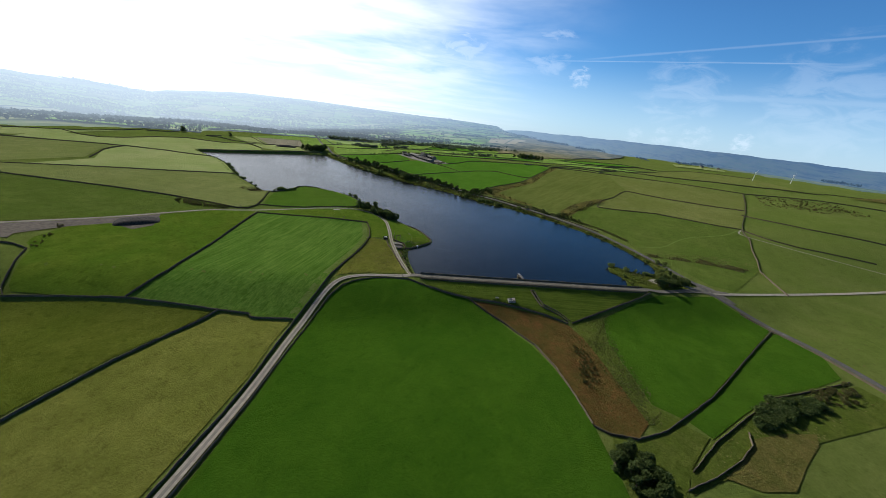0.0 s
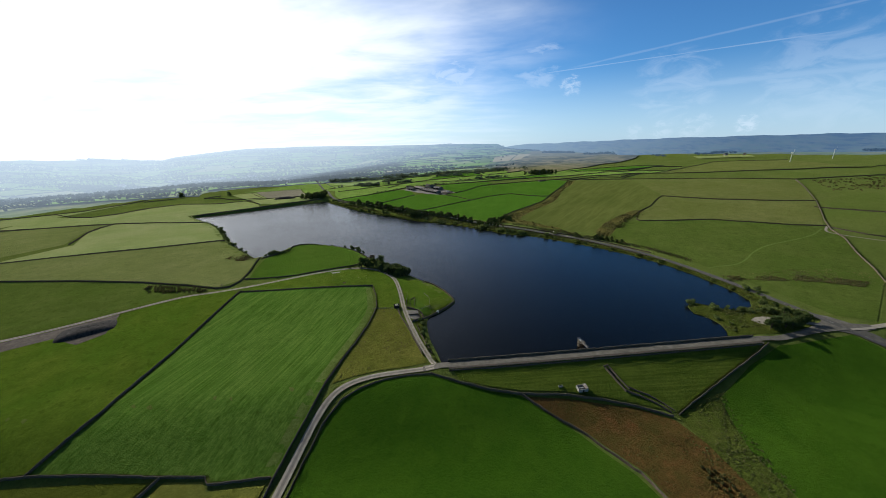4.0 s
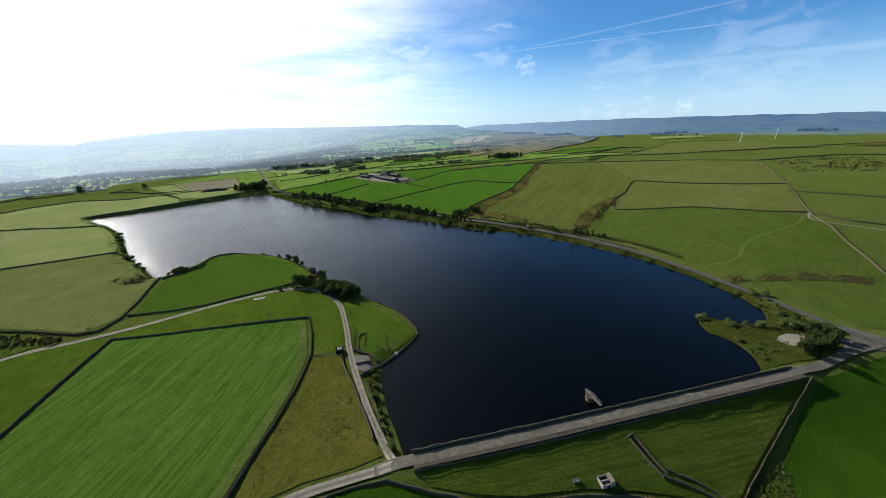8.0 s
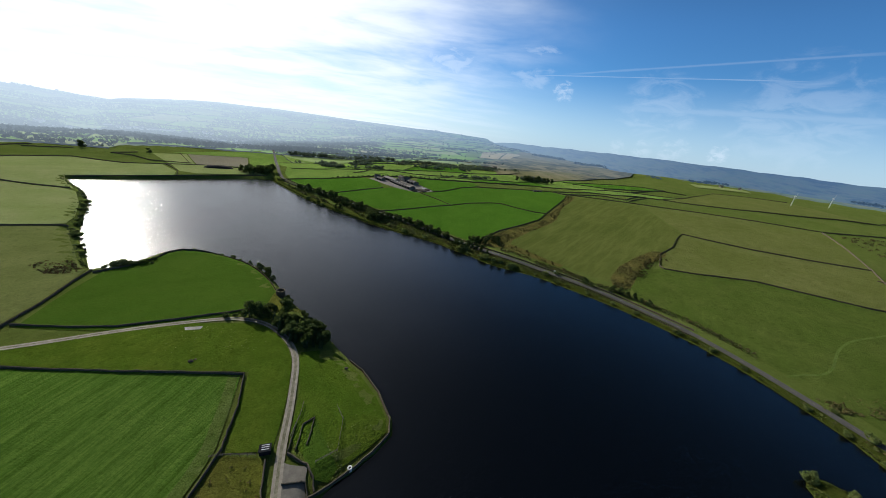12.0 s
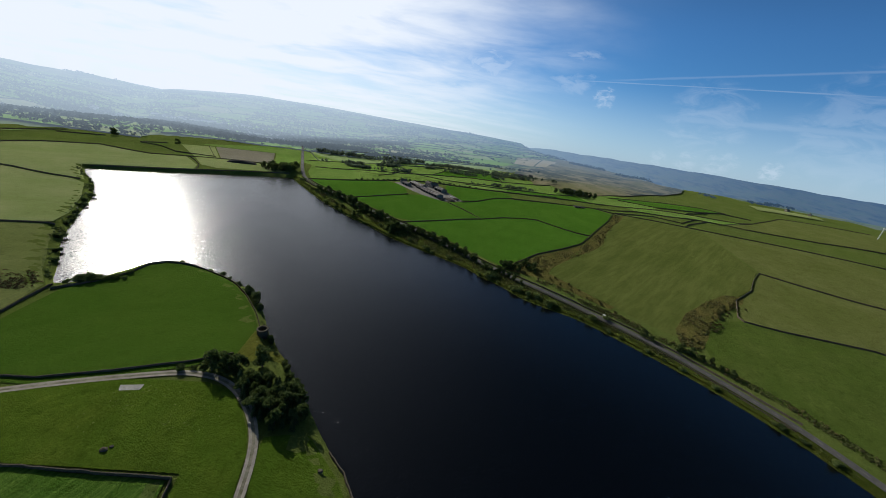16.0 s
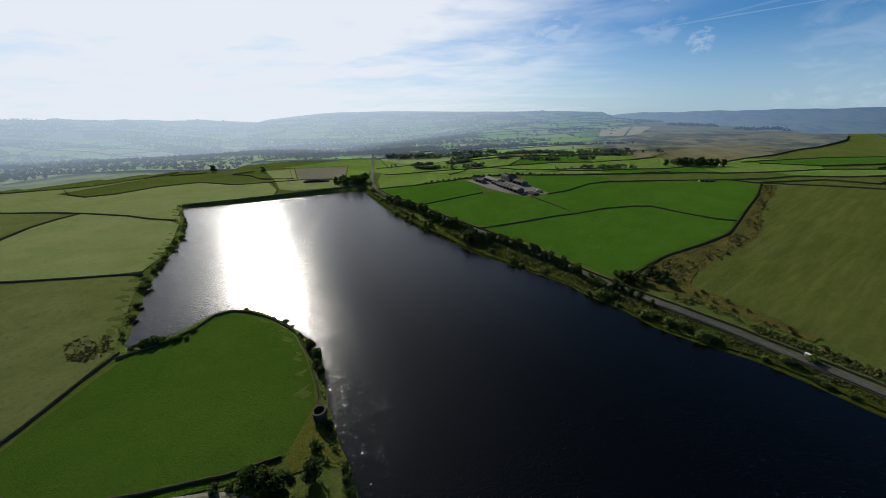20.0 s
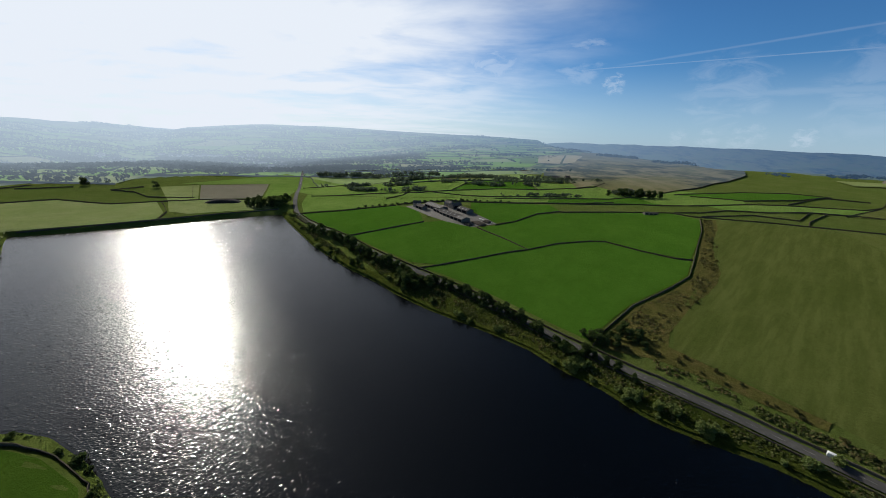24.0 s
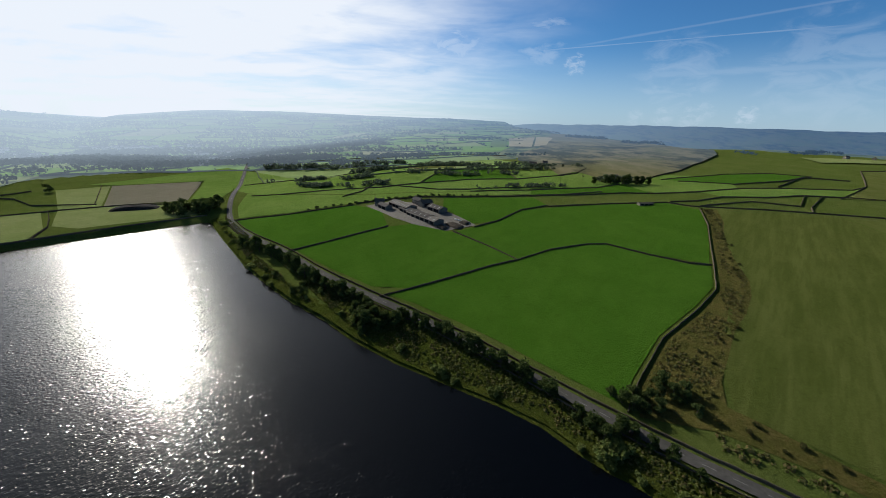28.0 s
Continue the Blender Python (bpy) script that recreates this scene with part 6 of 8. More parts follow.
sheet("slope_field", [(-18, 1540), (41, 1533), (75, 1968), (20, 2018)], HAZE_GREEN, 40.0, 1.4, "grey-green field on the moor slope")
sheet("hill_strip", [(790, 1311), (985, 1315), (941, 1228), (749, 1207)], M_PALE, 25.0, 0.3, "pale strip of pasture on the high hill")
sheet("moor_edge", [(1012, 852), (1166, 902), (1250, 860), (1150, 800)], M_RUSH, 20.0, 0.3, "brown rushy moor edge on the high pasture", "moor")

# ---- banks, scrub and rough ground ----
LEAF_BANK = by_island("bank_scrub_foliage", [(0.048, 0.072, 0.0168), (0.096, 0.12, 0.03), (0.144, 0.156, 0.048), (0.066, 0.096, 0.024), (0.168, 0.15, 0.06)], 0.85, 0.1, 2.0, leafy=True)
def strip(line_a, line_b):
    return list(line_a) + list(line_b)[::-1]


def shrink(pts, dist):
    """Moves a run of shoreline points away from the water."""
    a = np.array(pts)
    n = sides(a)
    out = a + n * dist
    if shore_distance(*out[len(out) // 2]) < 0:
        out = a - n * dist
    return [tuple(p) for p in out]


east = SHORE_COVE[-4:] + SHORE_EAST + SHORE_NORTH[:7]
road_side = [p for p in offset_line(MAIN_ROAD, -4.2)]
road_side = [p for p in road_side if -345 < p[0] < 241 and p[1] > 200]
tagged(ribbon("bank", shrink(east, 6.5), 12.0, M_BANK, 0.0), "rough green grass along the shore below the road", "bank", kind="structure")
sheet("bank", strip(shrink(east, -0.3), road_side), M_BANK, 6.0, 0.06, "rough green grass bank between road and water", "bank")
sheet("bank", [(163, 135.6)] + SHORE_COVE[:11] + [(223.8, 193.3), (236.3, 187.4), (240.5, 167.7), (224, 152), (200, 142.5)], M_BANK, 5.0, 0.06, "rough grass on the small peninsula by the dam", "bank")
sheet("bank", [(-20, 95), (-23.5, 102), (-29.5, 115), (-33.5, 127), (-35.5, 136), (-36.5, 142), (-41, 133), (-39, 129), (-31.5, 114), (-24.5, 101), (-19.5, 92.5)], M_BANK, 4.0, 0.05, "overgrown bank beside the gravel track", "bank")
sheet("rough_strip", [(24.7, 434.4), (32.6, 451.1), (57.5, 482.3), (91.1, 509.8), (114.3, 533.1), (131, 565), (149.7, 602.2), (174.8, 650.1), (195.6, 700.1), (212.3, 704.6), (193.3, 660.6), (175.6, 632.2), (160.9, 602.2), (150, 575), (141.5, 547.2), (130.3, 528.4), (114.7, 509.1), (97.8, 492.4), (83.1, 473), (69.4, 455.6), (63.6, 441.8), (83.5, 426.7), (116.7, 401.1), (111.7, 396.1), (75.3, 418.5), (51.6, 430)], M_RUSH, 6.0, 0.05, "brown rushes and coarse grass along the wall", "rough ground")
sheet("rough_ground", [(154.5, 362.9), (158, 382.5), (177.6, 410), (207, 436.9), (232.2, 456.7), (249.9, 457.5), (242.5, 444.4), (213.6, 421), (194.2, 400.6), (178.7, 375.6), (168.9, 362.2)], M_RUSH, 6.0, 0.05, "brown scrubby hollow on the hillside", "rough ground")
clumps_later = [(-278, 247), (-256, 240), (-243, 245), (-246, 254), (-262, 261), (-275, 256)]
sheet("rough_ground", [(150, -12), (181, 9), (212, 30), (249, 44), (278, 54), (284, 40), (262, 22), (225, 8), (190, -6), (160, -22), (134, -34), (124, -40), (128, -30)], M_COARSE, 6.0, 0.05, "coarse grass round a walled hollow", "rough ground")
sheet("rough_ground", [(100, -18), (112, -19), (129, -11), (140, -2), (150, -8), (130, -28), (122, -40), (126, -60), (98, -60), (96, -30)], M_COARSE, 6.0, 0.05, "coarse grass under the trees", "rough ground")
sheet("rough_ground", [(175, -3), (197, 5), (214, 8), (208, 0), (190, -14), (173, -29), (157, -32), (144, -29), (157, -19)], M_RUSH, 5.0, 0.09, "brown rushy hollow below the thicket", "rough ground")
sheet("well_bank", [(-112, 240), (-105, 236), (-97, 244), (-89, 248), (-100, 255), (-112, 266), (-118, 262)], M_ROUGH, 4.0, 0.05, "long yellow grass round the stone tower", "rough ground")


def clumps(name, label, poly, per_m2, size, mat, seed, upright=False, cards=7, gaps=0.1):
    """Low scrub or tussocks over an area, joined since nobody could count them."""
    rng = np.random.RandomState(seed)
    a = np.array(poly)
    lo, hi = a.min(0), a.max(0)
    n = int(np.prod(hi - lo) * per_m2)
    xy = lo + rng.rand(n, 2) * (hi - lo)
    xy = xy[inside_poly(xy[:, 0], xy[:, 1], poly)]
    wave = np.sin(xy[:, 0] * 0.23 + seed) + np.sin(xy[:, 1] * 0.19 + 2 * seed) + rng.normal(0, 0.8, len(xy))
    xy = xy[wave > gaps]
    xy = xy[shore_distance(xy[:, 0], xy[:, 1]) > 0.4]
    m = len(xy)
    s = (size * rng.uniform(0.45, 1.6, m)).repeat(cards)[:, None]
    foot = np.column_stack([xy, ground_height(xy[:, 0], xy[:, 1])]).repeat(cards, 0)
    d = rng.normal(size=foot.shape)
    d[:, 2] = np.abs(d[:, 2]) * (1.6 if upright else 0.8) + 0.15
    d /= np.linalg.norm(d, axis=1)[:, None]
    c = foot + d * s * (0.5 if upright else 0.7)
    u = np.cross(d, rng.normal(size=d.shape))
    u /= np.linalg.norm(u, axis=1)[:, None] + 1e-9
    q = d if upright else np.cross(d, u)
    k = s * 0.42
    w = 0.5 if upright else 1.0
    V = np.stack([c - u * k * w, c - q * k, c + u * k * w, c + q * k], 1).reshape(-1, 3)
    tagged(mesh_object(name, V, np.arange(len(V)).reshape(-1, 4), mat), label, "scrub", kind="stuff")


clumps("corner_tussocks", "coarse tussocks round the walled hollow", [(130, -28), (152, -9), (181, 12), (212, 33), (249, 46), (276, 57), (277, 40), (220, 9), (173, -29), (144, -30)], 0.3, 0.5, LEAF_RUSH, 35, True)
clumps("slope_scrub", "dark tangled scrub in a dip of the sloping pasture", [(222, 241), (244, 240), (273, 238), (296, 247), (308, 233), (330, 225), (317, 216), (290, 226), (257, 229), (220, 232)], 1.1, 0.85, LEAF_GORSE, 36, gaps=0.0)
clumps("road_tussocks", "dark tufts on the rough pasture beyond the road", [(312, -60), (302, 60), (292, 105), (330, 165), (450, 200), (620, 200), (620, -60)], 0.02, 0.6, LEAF_GORSE, 38, gaps=0.6)
clumps("slope_rushes", "yellow rushes round the dip in the pasture", [(238, 247), (268, 246), (292, 252), (322, 251), (357, 234), (338, 215), (303, 227), (278, 231), (262, 229), (241, 231)], 0.4, 0.6, LEAF_RUSH, 37, True, gaps=0.2)
tagged(ribbon("sheep_track", rounded([(224, 259), (236, 262.5), (249, 263.7), (262, 270), (271.3, 278.2), (287, 292.9), (308.6, 306.3), (335, 313), (365, 322.6), (384.3, 337.3)]), 1.6, M_EDGE, 0.14), "thin pale worn track across the sloping pasture", "track", kind="structure")
tagged(ribbon("hill_track", rounded([(395, 343), (381.4, 330), (387.6, 319.4), (406, 304.6), (425.6, 289.8), (470, 262), (540, 230)]), 2.2, M_TRACK, 0.14), "pale gravel track through a gateway on the hillside", "track", kind="structure")
clumps("bank_scrub", "tangled green scrub and brambles on the bank", strip(shrink(east, 1.5), road_side), 0.8, 0.8, LEAF_BANK, 2, cards=6, gaps=-0.7)
clumps("bank_brambles", "dark brambles and gorse on the road bank", strip(shrink(east, 2.5), road_side), 0.3, 0.9, LEAF_GORSE, 22, gaps=0.3)
VERGE = [(81, 397), (103, 383), (125, 368), (150, 348), (172, 329), (195, 305), (213, 273)]
clumps("verge_scrub", "tangled scrub along the upper road verge", strip(offset_line(VERGE, 5.5), offset_line(VERGE, 12.0)), 0.9, 0.85, LEAF_BANK, 23, gaps=-0.6)
clumps("verge_brambles", "dark brambles along the upper road verge", strip(offset_line(VERGE, 6.0), offset_line(VERGE, 13.0)), 0.4, 1.0, LEAF_GORSE, 24)
clumps("knoll_tussocks", "low green tussocks on the knoll", [(-150, 201), (-120, 213), (-95, 212), (-85, 200), (-92, 188), (-118, 186), (-150, 190)], 0.16, 0.35, LEAF_WILLOW, 25, cards=4)
clumps("promontory_tussocks", "low green tussocks on the promontory", [(-44, 176), (-30, 180), (-24, 172), (-28, 162), (-38, 166)], 0.3, 0.35, LEAF_WILLOW, 26, cards=4)
clumps("lawn_edge", "unmown fringe of long grass round a small lawn", [(-47, 171), (-44.5, 167), (-37.5, 160.5), (-31, 154), (-30, 151), (-32, 146), (-33.5, 147), (-31.8, 152), (-37.6, 157.8), (-44, 164.5), (-48, 169.5)], 1.2, 0.45, LEAF_WILLOW, 27)
clumps("parapet_grass", "dry grass tufts along the dam parapet", strip(offset_line([(-13, 88.5), (25, 96.5), (90, 111.5), (176, 131.3)], 3.5), offset_line([(-13, 88.5), (25, 96.5), (90, 111.5), (176, 131.3)], 4.6)), 0.9, 0.45, LEAF_RUSH, 28, True)
clumps("bank_rushes", "dark sedge along the waterline", strip(shrink(east, 0.2), shrink(east, 3.2)), 0.5, 0.6, LEAF_DARK, 9)
clumps("peninsula_reeds", "reeds and sedge round the peninsula shore", strip(shrink(SHORE_COVE, 0.2), shrink(SHORE_COVE, 2.6)), 0.9, 0.6, LEAF_BANK, 34, gaps=-0.8)
clumps("peninsula_scrub", "low green scrub on the peninsula", [(171, 145), (173, 154), (169, 164), (165, 179), (184, 175), (198, 173), (223.8, 193.3), (236.3, 187.4), (226, 160), (198, 150)], 0.5, 0.7, LEAF_BANK, 3, gaps=-0.4)
clumps("gully_bracken", "rust-brown bracken clumps in the gully", [(28, 75), (50, 77), (85, 77), (101, 73), (112, 45), (122, -6), (99, -15), (92, -10), (85, 17), (74, 44), (56, 61)], 1.3, 0.34, by_island("bracken_fronds", [(0.14, 0.07, 0.022), (0.18, 0.1, 0.035), (0.1, 0.06, 0.02), (0.08, 0.075, 0.02)], 0.9, 0.1, 2.0), 4)
clumps("gully_rushes", "coarse rushes and nettles beside the gully", [(100, 76), (118, 86), (134, 93), (131, 72), (129, 50), (133, 26), (134, 8), (142, 2), (122, -8), (112, 30), (104, 50)], 0.9, 0.5, LEAF_BANK, 5, gaps=-0.4)
clumps("gully_grass", "green coarse grass tufts among the bracken", [(28, 75), (50, 78), (85, 78), (101, 75), (114, 45), (122, -6), (96, -16), (88, 4), (82, 24), (72, 43), (54, 61)], 0.12, 0.4, LEAF_BANK, 21)
clumps("triangle_rushes", "dark rush tussocks in the rough field", [(-72, 146), (-59, 148), (-47, 127), (-33, 101), (-28, 92), (-52, 83), (-71, 72), (-72, 109)], 0.14, 0.75, LEAF_GORSE, 6, True)
clumps("wall_scrub", "dark scrub and brambles along the field wall", [(26.7, 436.4), (34.7, 452.1), (59.6, 482.3), (93.1, 509.7), (116.3, 533.1), (133, 565), (151.7, 602.4), (176.8, 650.2), (197.5, 700.3), (206.5, 700.8), (186.6, 654.2), (157.1, 596.8), (139.4, 547.1), (114.6, 511.9), (88.7, 488.5), (69.2, 463.5), (59.5, 445.9), (43.4, 434.3)], 0.5, 0.8, LEAF_GORSE, 7)
clumps("wall_tussocks", "straw-coloured tussocks along the field wall", [(63, 442), (69, 456), (83, 473), (98, 492), (115, 509), (130, 528), (141, 547), (150, 575), (161, 602), (176, 632), (193, 660), (205, 690), (186, 654), (157, 597), (139, 547), (115, 512), (88, 489), (69, 464), (58, 446)], 0.7, 0.6, LEAF_RUSH, 29, True, gaps=-0.6)
clumps("road_scrub", "dark brambles above the road verge", strip(offset_line([(46, 417), (65, 407), (81, 397), (103, 383), (125, 368)], 6.0), offset_line([(46, 417), (65, 407), (81, 397), (103, 383), (125, 368)], 13.0)), 0.35, 1.1, LEAF_GORSE, 8)
clumps("hollow_scrub", "dark scrub in the hillside hollow", [(154.5, 362.9), (158, 382.5), (177.6, 410), (207, 436.9), (232.2, 456.7), (246, 455.8), (213.6, 421), (194.2, 400.6), (168.9, 362.2)], 0.4, 1.0, LEAF_GORSE, 10)
clumps("hollow_tussocks", "pale tussocks in the hillside hollow", [(154.5, 362.9), (158, 382.5), (177.6, 410), (207, 436.9), (232.2, 456.7), (246, 455.8), (213.6, 421), (194.2, 400.6), (168.9, 362.2)], 0.4, 0.6, LEAF_RUSH, 30, True)
clumps("tower_grass", "long yellow grass round the stone tower", [(-112, 240), (-105, 236), (-97, 244), (-89, 248), (-100, 255), (-112, 264)], 0.3, 0.6, LEAF_WILLOW, 11)
clumps("shore_scrub", "dark scrub along the west shore", strip(shrink(SHORE_NORTH[10:], 0.5), shrink(SHORE_NORTH[10:], 6.0)), 0.22, 1.1, LEAF_DARK, 12)
clumps("headland_scrub", "scrub under the headland wall", strip(shrink(SHORE_HEAD, 0.3), shrink(SHORE_HEAD, 2.6)), 0.45, 0.7, LEAF_DARK, 13)
clumps("shore_bracken", "rust-brown bracken and rushes by the west shore", clumps_later, 1.2, 0.6, by_island("shore_bracken_fronds", [(0.14, 0.08, 0.03), (0.1, 0.07, 0.026), (0.08, 0.08, 0.024)], 0.9, 0.1, 2.0), 16, gaps=-0.6)
clumps("moor_heather", "dark heather and rough grass on the moor", [(80, 870), (139, 845), (213, 875), (306, 970), (490, 1210), (420, 1330), (250, 1300), (90, 1150)], 0.05, 0.8, by_island("heather", [(0.1, 0.1, 0.05), (0.13, 0.125, 0.06), (0.16, 0.15, 0.08)], 0.95, 0.1, 6.0), 14, gaps=0.9)
clumps("hill_rushes", "brown rushes on the high pasture", [(601.2, 617.8), (670.3, 629.5), (762.1, 612.3), (718.9, 494.8), (610.9, 479.8), (540.7, 504)], 0.03, 1.6, LEAF_GORSE, 15)

# ---- the dam ----
M_CONCRETE = plain("weathered_concrete", (0.22, 0.21, 0.19), (0.32, 0.31, 0.285), 0.7, 0.9)
M_TIMBER = plain("grey_timber", (0.12, 0.1, 0.08), (0.2, 0.175, 0.14), 0.3, 0.9)
M_STEEL = plain("galvanised_steel", (0.35, 0.36, 0.37), (0.45, 0.46, 0.47), 0.3, 0.5, 0.5, 0.7)
M_DARK = plain("black_sheeting", (0.014, 0.014, 0.016), (0.028, 0.028, 0.032), 0.6, 0.95, 0.05)
M_SLATE = plain("slate_roof", (0.075, 0.068, 0.064), (0.13, 0.12, 0.112), 0.5, 0.95, 0.08)
M_FIBRE = plain("fibre_cement_roof", (0.15, 0.135, 0.12), (0.24, 0.22, 0.195), 1.2, 0.95, 0.08)
M_WHITE = plain("white_paint", (0.72, 0.72, 0.7), (0.8, 0.8, 0.78), 0.5, 0.45, 0.5)
M_RUBBER = plain("black_rubber", (0.015, 0.015, 0.015), (0.03, 0.03, 0.03), 0.2, 0.85)
M_GLASS = plain("dark_glass", (0.01, 0.012, 0.015), (0.014, 0.016, 0.02), 0.8, 0.08, 0.6, 0.0, 0.0)
M_YARD = plain("farmyard_concrete", (0.13, 0.122, 0.108), (0.22, 0.205, 0.18), 2.0, 0.92)
M_HEAP = plain("weathered_sheeting", (0.02, 0.019, 0.02), (0.06, 0.056, 0.052), 1.5, 0.95, 0.05)
M_DIRT = plain("bare_earth", (0.055, 0.046, 0.038), (0.105, 0.09, 0.073), 2.4, 0.97, 0.08)


def box(bm, lo, hi, m=None, bevel=0.0):
    made = bmesh.ops.create_cube(bm, size=1.0)["verts"]
    c = [(a + b) / 2 for a, b in zip(lo, hi)]
    d = [b - a for a, b in zip(lo, hi)]
    t = Matrix.Translation(c) @ Matrix.Diagonal((*d, 1))
    bmesh.ops.transform(bm, matrix=(m @ t) if m else t, verts=made)
    if bevel:
        edges = list({e for v in made for e in v.link_edges})
        bmesh.ops.bevel(bm, geom=edges, offset=bevel, segments=1, affect="EDGES")


def box_part(name, lo, hi, mat, parent, label="", bevel=0.0, m=None):
    bm = bmesh.new()
    box(bm, lo, hi, m, bevel)
    return part(name, bm, mat, parent, label)


def tube(bm, r0, r1, z0, z1, n=28, cap=True, hole=0.0, c=(0, 0)):
    """An upright drum, tapered, or a ring where hole is the inner radius."""
    rings = []
    for r, z in ((r0, z0), (r1, z1)):
        rings.append([bm.verts.new((c[0] + math.cos(2 * math.pi * i / n) * r, c[1] + math.sin(2 * math.pi * i / n) * r, z)) for i in range(n)])
    inner = []
    if hole:
        for z in (z0, z1):
            inner.append([bm.verts.new((c[0] + math.cos(2 * math.pi * i / n) * hole, c[1] + math.sin(2 * math.pi * i / n) * hole, z)) for i in range(n)])
    for i in range(n):
        j = (i + 1) % n
        bm.faces.new((rings[0][i], rings[0][j], rings[1][j], rings[1][i]))
        if hole:
            bm.faces.new((inner[0][j], inner[0][i], inner[1][i], inner[1][j]))
            bm.faces.new((rings[1][i], rings[1][j], inner[1][j], inner[1][i]))
    if cap and not hole:
        bm.faces.new(rings[1])


DAM_LINE = [(-13, 88.5), (25, 96.5), (90, 111.5), (136, 122), (176, 131.3)]
stone_wall(offset_line(DAM_LINE, 3.0), 1.25, 0.5, "stone parapet wall along the water side of the dam", 2.0, 90, "parapet_wall")
stone_wall(offset_line(DAM_LINE, -4.4), 0.32, 0.4, "low stone kerb wall along the outer edge of the dam", 2.0, 91, "kerb_wall")
tagged(ribbon("dam_verge", DAM_LINE, 1.7, M_DIRT, 0.10, shift=-3.1), "bare gravelly verge on the dam crest", "verge", kind="structure")


def pitching():
    top, foot = offset_line(DAM_LINE, 3.3), SHORE_DAM
    a = np.array(top)
    t = np.linspace(0, 1, len(a))
    fx = np.interp(a[:, 0], [p[0] for p in foot], [p[0] for p in foot])
    fy = np.interp(a[:, 0], [p[0] for p in foot], [p[1] for p in foot]) + 0.6
    v = np.concatenate([np.column_stack([a, np.full(len(a), 3.1)]), np.column_stack([fx, fy, np.full(len(a), -0.6)])])
    m = len(a)
    ob = mesh_object("stone_pitching", v, [(i, i + 1, m + i + 1, m + i) for i in range(m - 1)], M_STONE)
    if sum(p.normal.z for p in ob.data.polygons) < 0:
        ob.data.flip_normals()
    tagged(ob, "sloping stone facing of the dam above the water", "stone facing", kind="structure")


pitching()


def dam_fence():
    line = resample(offset_line(DAM_LINE, -4.0), 2.1)
    a = np.array(line)
    z = ground_height(a[:, 0], a[:, 1])
    root = tagged(new("post_and_rail_fence"), "grey timber post and rail fence on the dam edge", "fence")
    root.location = (*a[0], z[0])
    bm = bmesh.new()
    box(bm, (-0.09, -0.09, -0.3), (0.09, 0.09, 1.15), bevel=0.02)
    first = part("post", bm, M_TIMBER, root)
    off = Vector(root.location)
    for i, (p, h) in enumerate(zip(a, z)):
        o = first if i == 0 else new("post", first.data)
        o.parent = root
        o.location = Vector((*p, h)) - off
    n = sides(a)
    for up in (0.5, 0.95):
        v = []
        for side, dz in ((-0.03, -0.06), (-0.03, 0.06), (0.03, 0.06), (0.03, -0.06)):
            v.append(np.column_stack([a + n * (side + 0.11), z + up + dz]) - np.array(off))
        m = len(a)
        f = [(j * m + i, ((j + 1) % 4) * m + i, ((j + 1) % 4) * m + i + 1, j * m + i + 1) for j in range(4) for i in range(m - 1)]
        mesh_object("rail", np.concatenate(v), f, M_TIMBER, root)


dam_fence()


def valve_tower():
    root = tagged(new("valve_tower"), "round stone valve tower with a narrow footbridge from the dam", "valve tower")
    root.matrix_world = pose(67.3, 118.6, 0, 0, 0, 17)
    bm = bmesh.new()
    tube(bm, 2.2, 2.0, -4.0, 2.6, 32)
    part("shaft", bm, M_STONE, root)
    bm = bmesh.new()
    tube(bm, 2.35, 2.35, 2.6, 2.95, 32, hole=1.2)
    part("rim", bm, M_COPING, root, "pale stone rim")
    bm = bmesh.new()
    tube(bm, 1.2, 1.2, 2.5, 2.7, 24)
    part("cover", bm, M_DARK, root, "dark steel cover")
    bridge = box_part("footbridge", (-0.6, -6.6, 3.0), (0.6, 3.4, 3.18), M_TIMBER, root, "", 0.03)
    for x in (-0.58, 0.58):
        box_part("handrail", (x - 0.04, -6.6, 4.15), (x + 0.04, 3.4, 4.23), M_STEEL, bridge, "pale steel handrail")
        for y in np.arange(-6.4, 3.5, 1.6):
            box_part("rail_post", (x - 0.035, y - 0.035, 3.15), (x + 0.035, y + 0.035, 4.18), M_STEEL, bridge)
    box_part("gear_stand", (-0.3, 0.6, 3.18), (0.3, 1.2, 4.1), M_STEEL, root, "steel valve gear stand", 0.05)


valve_tower()


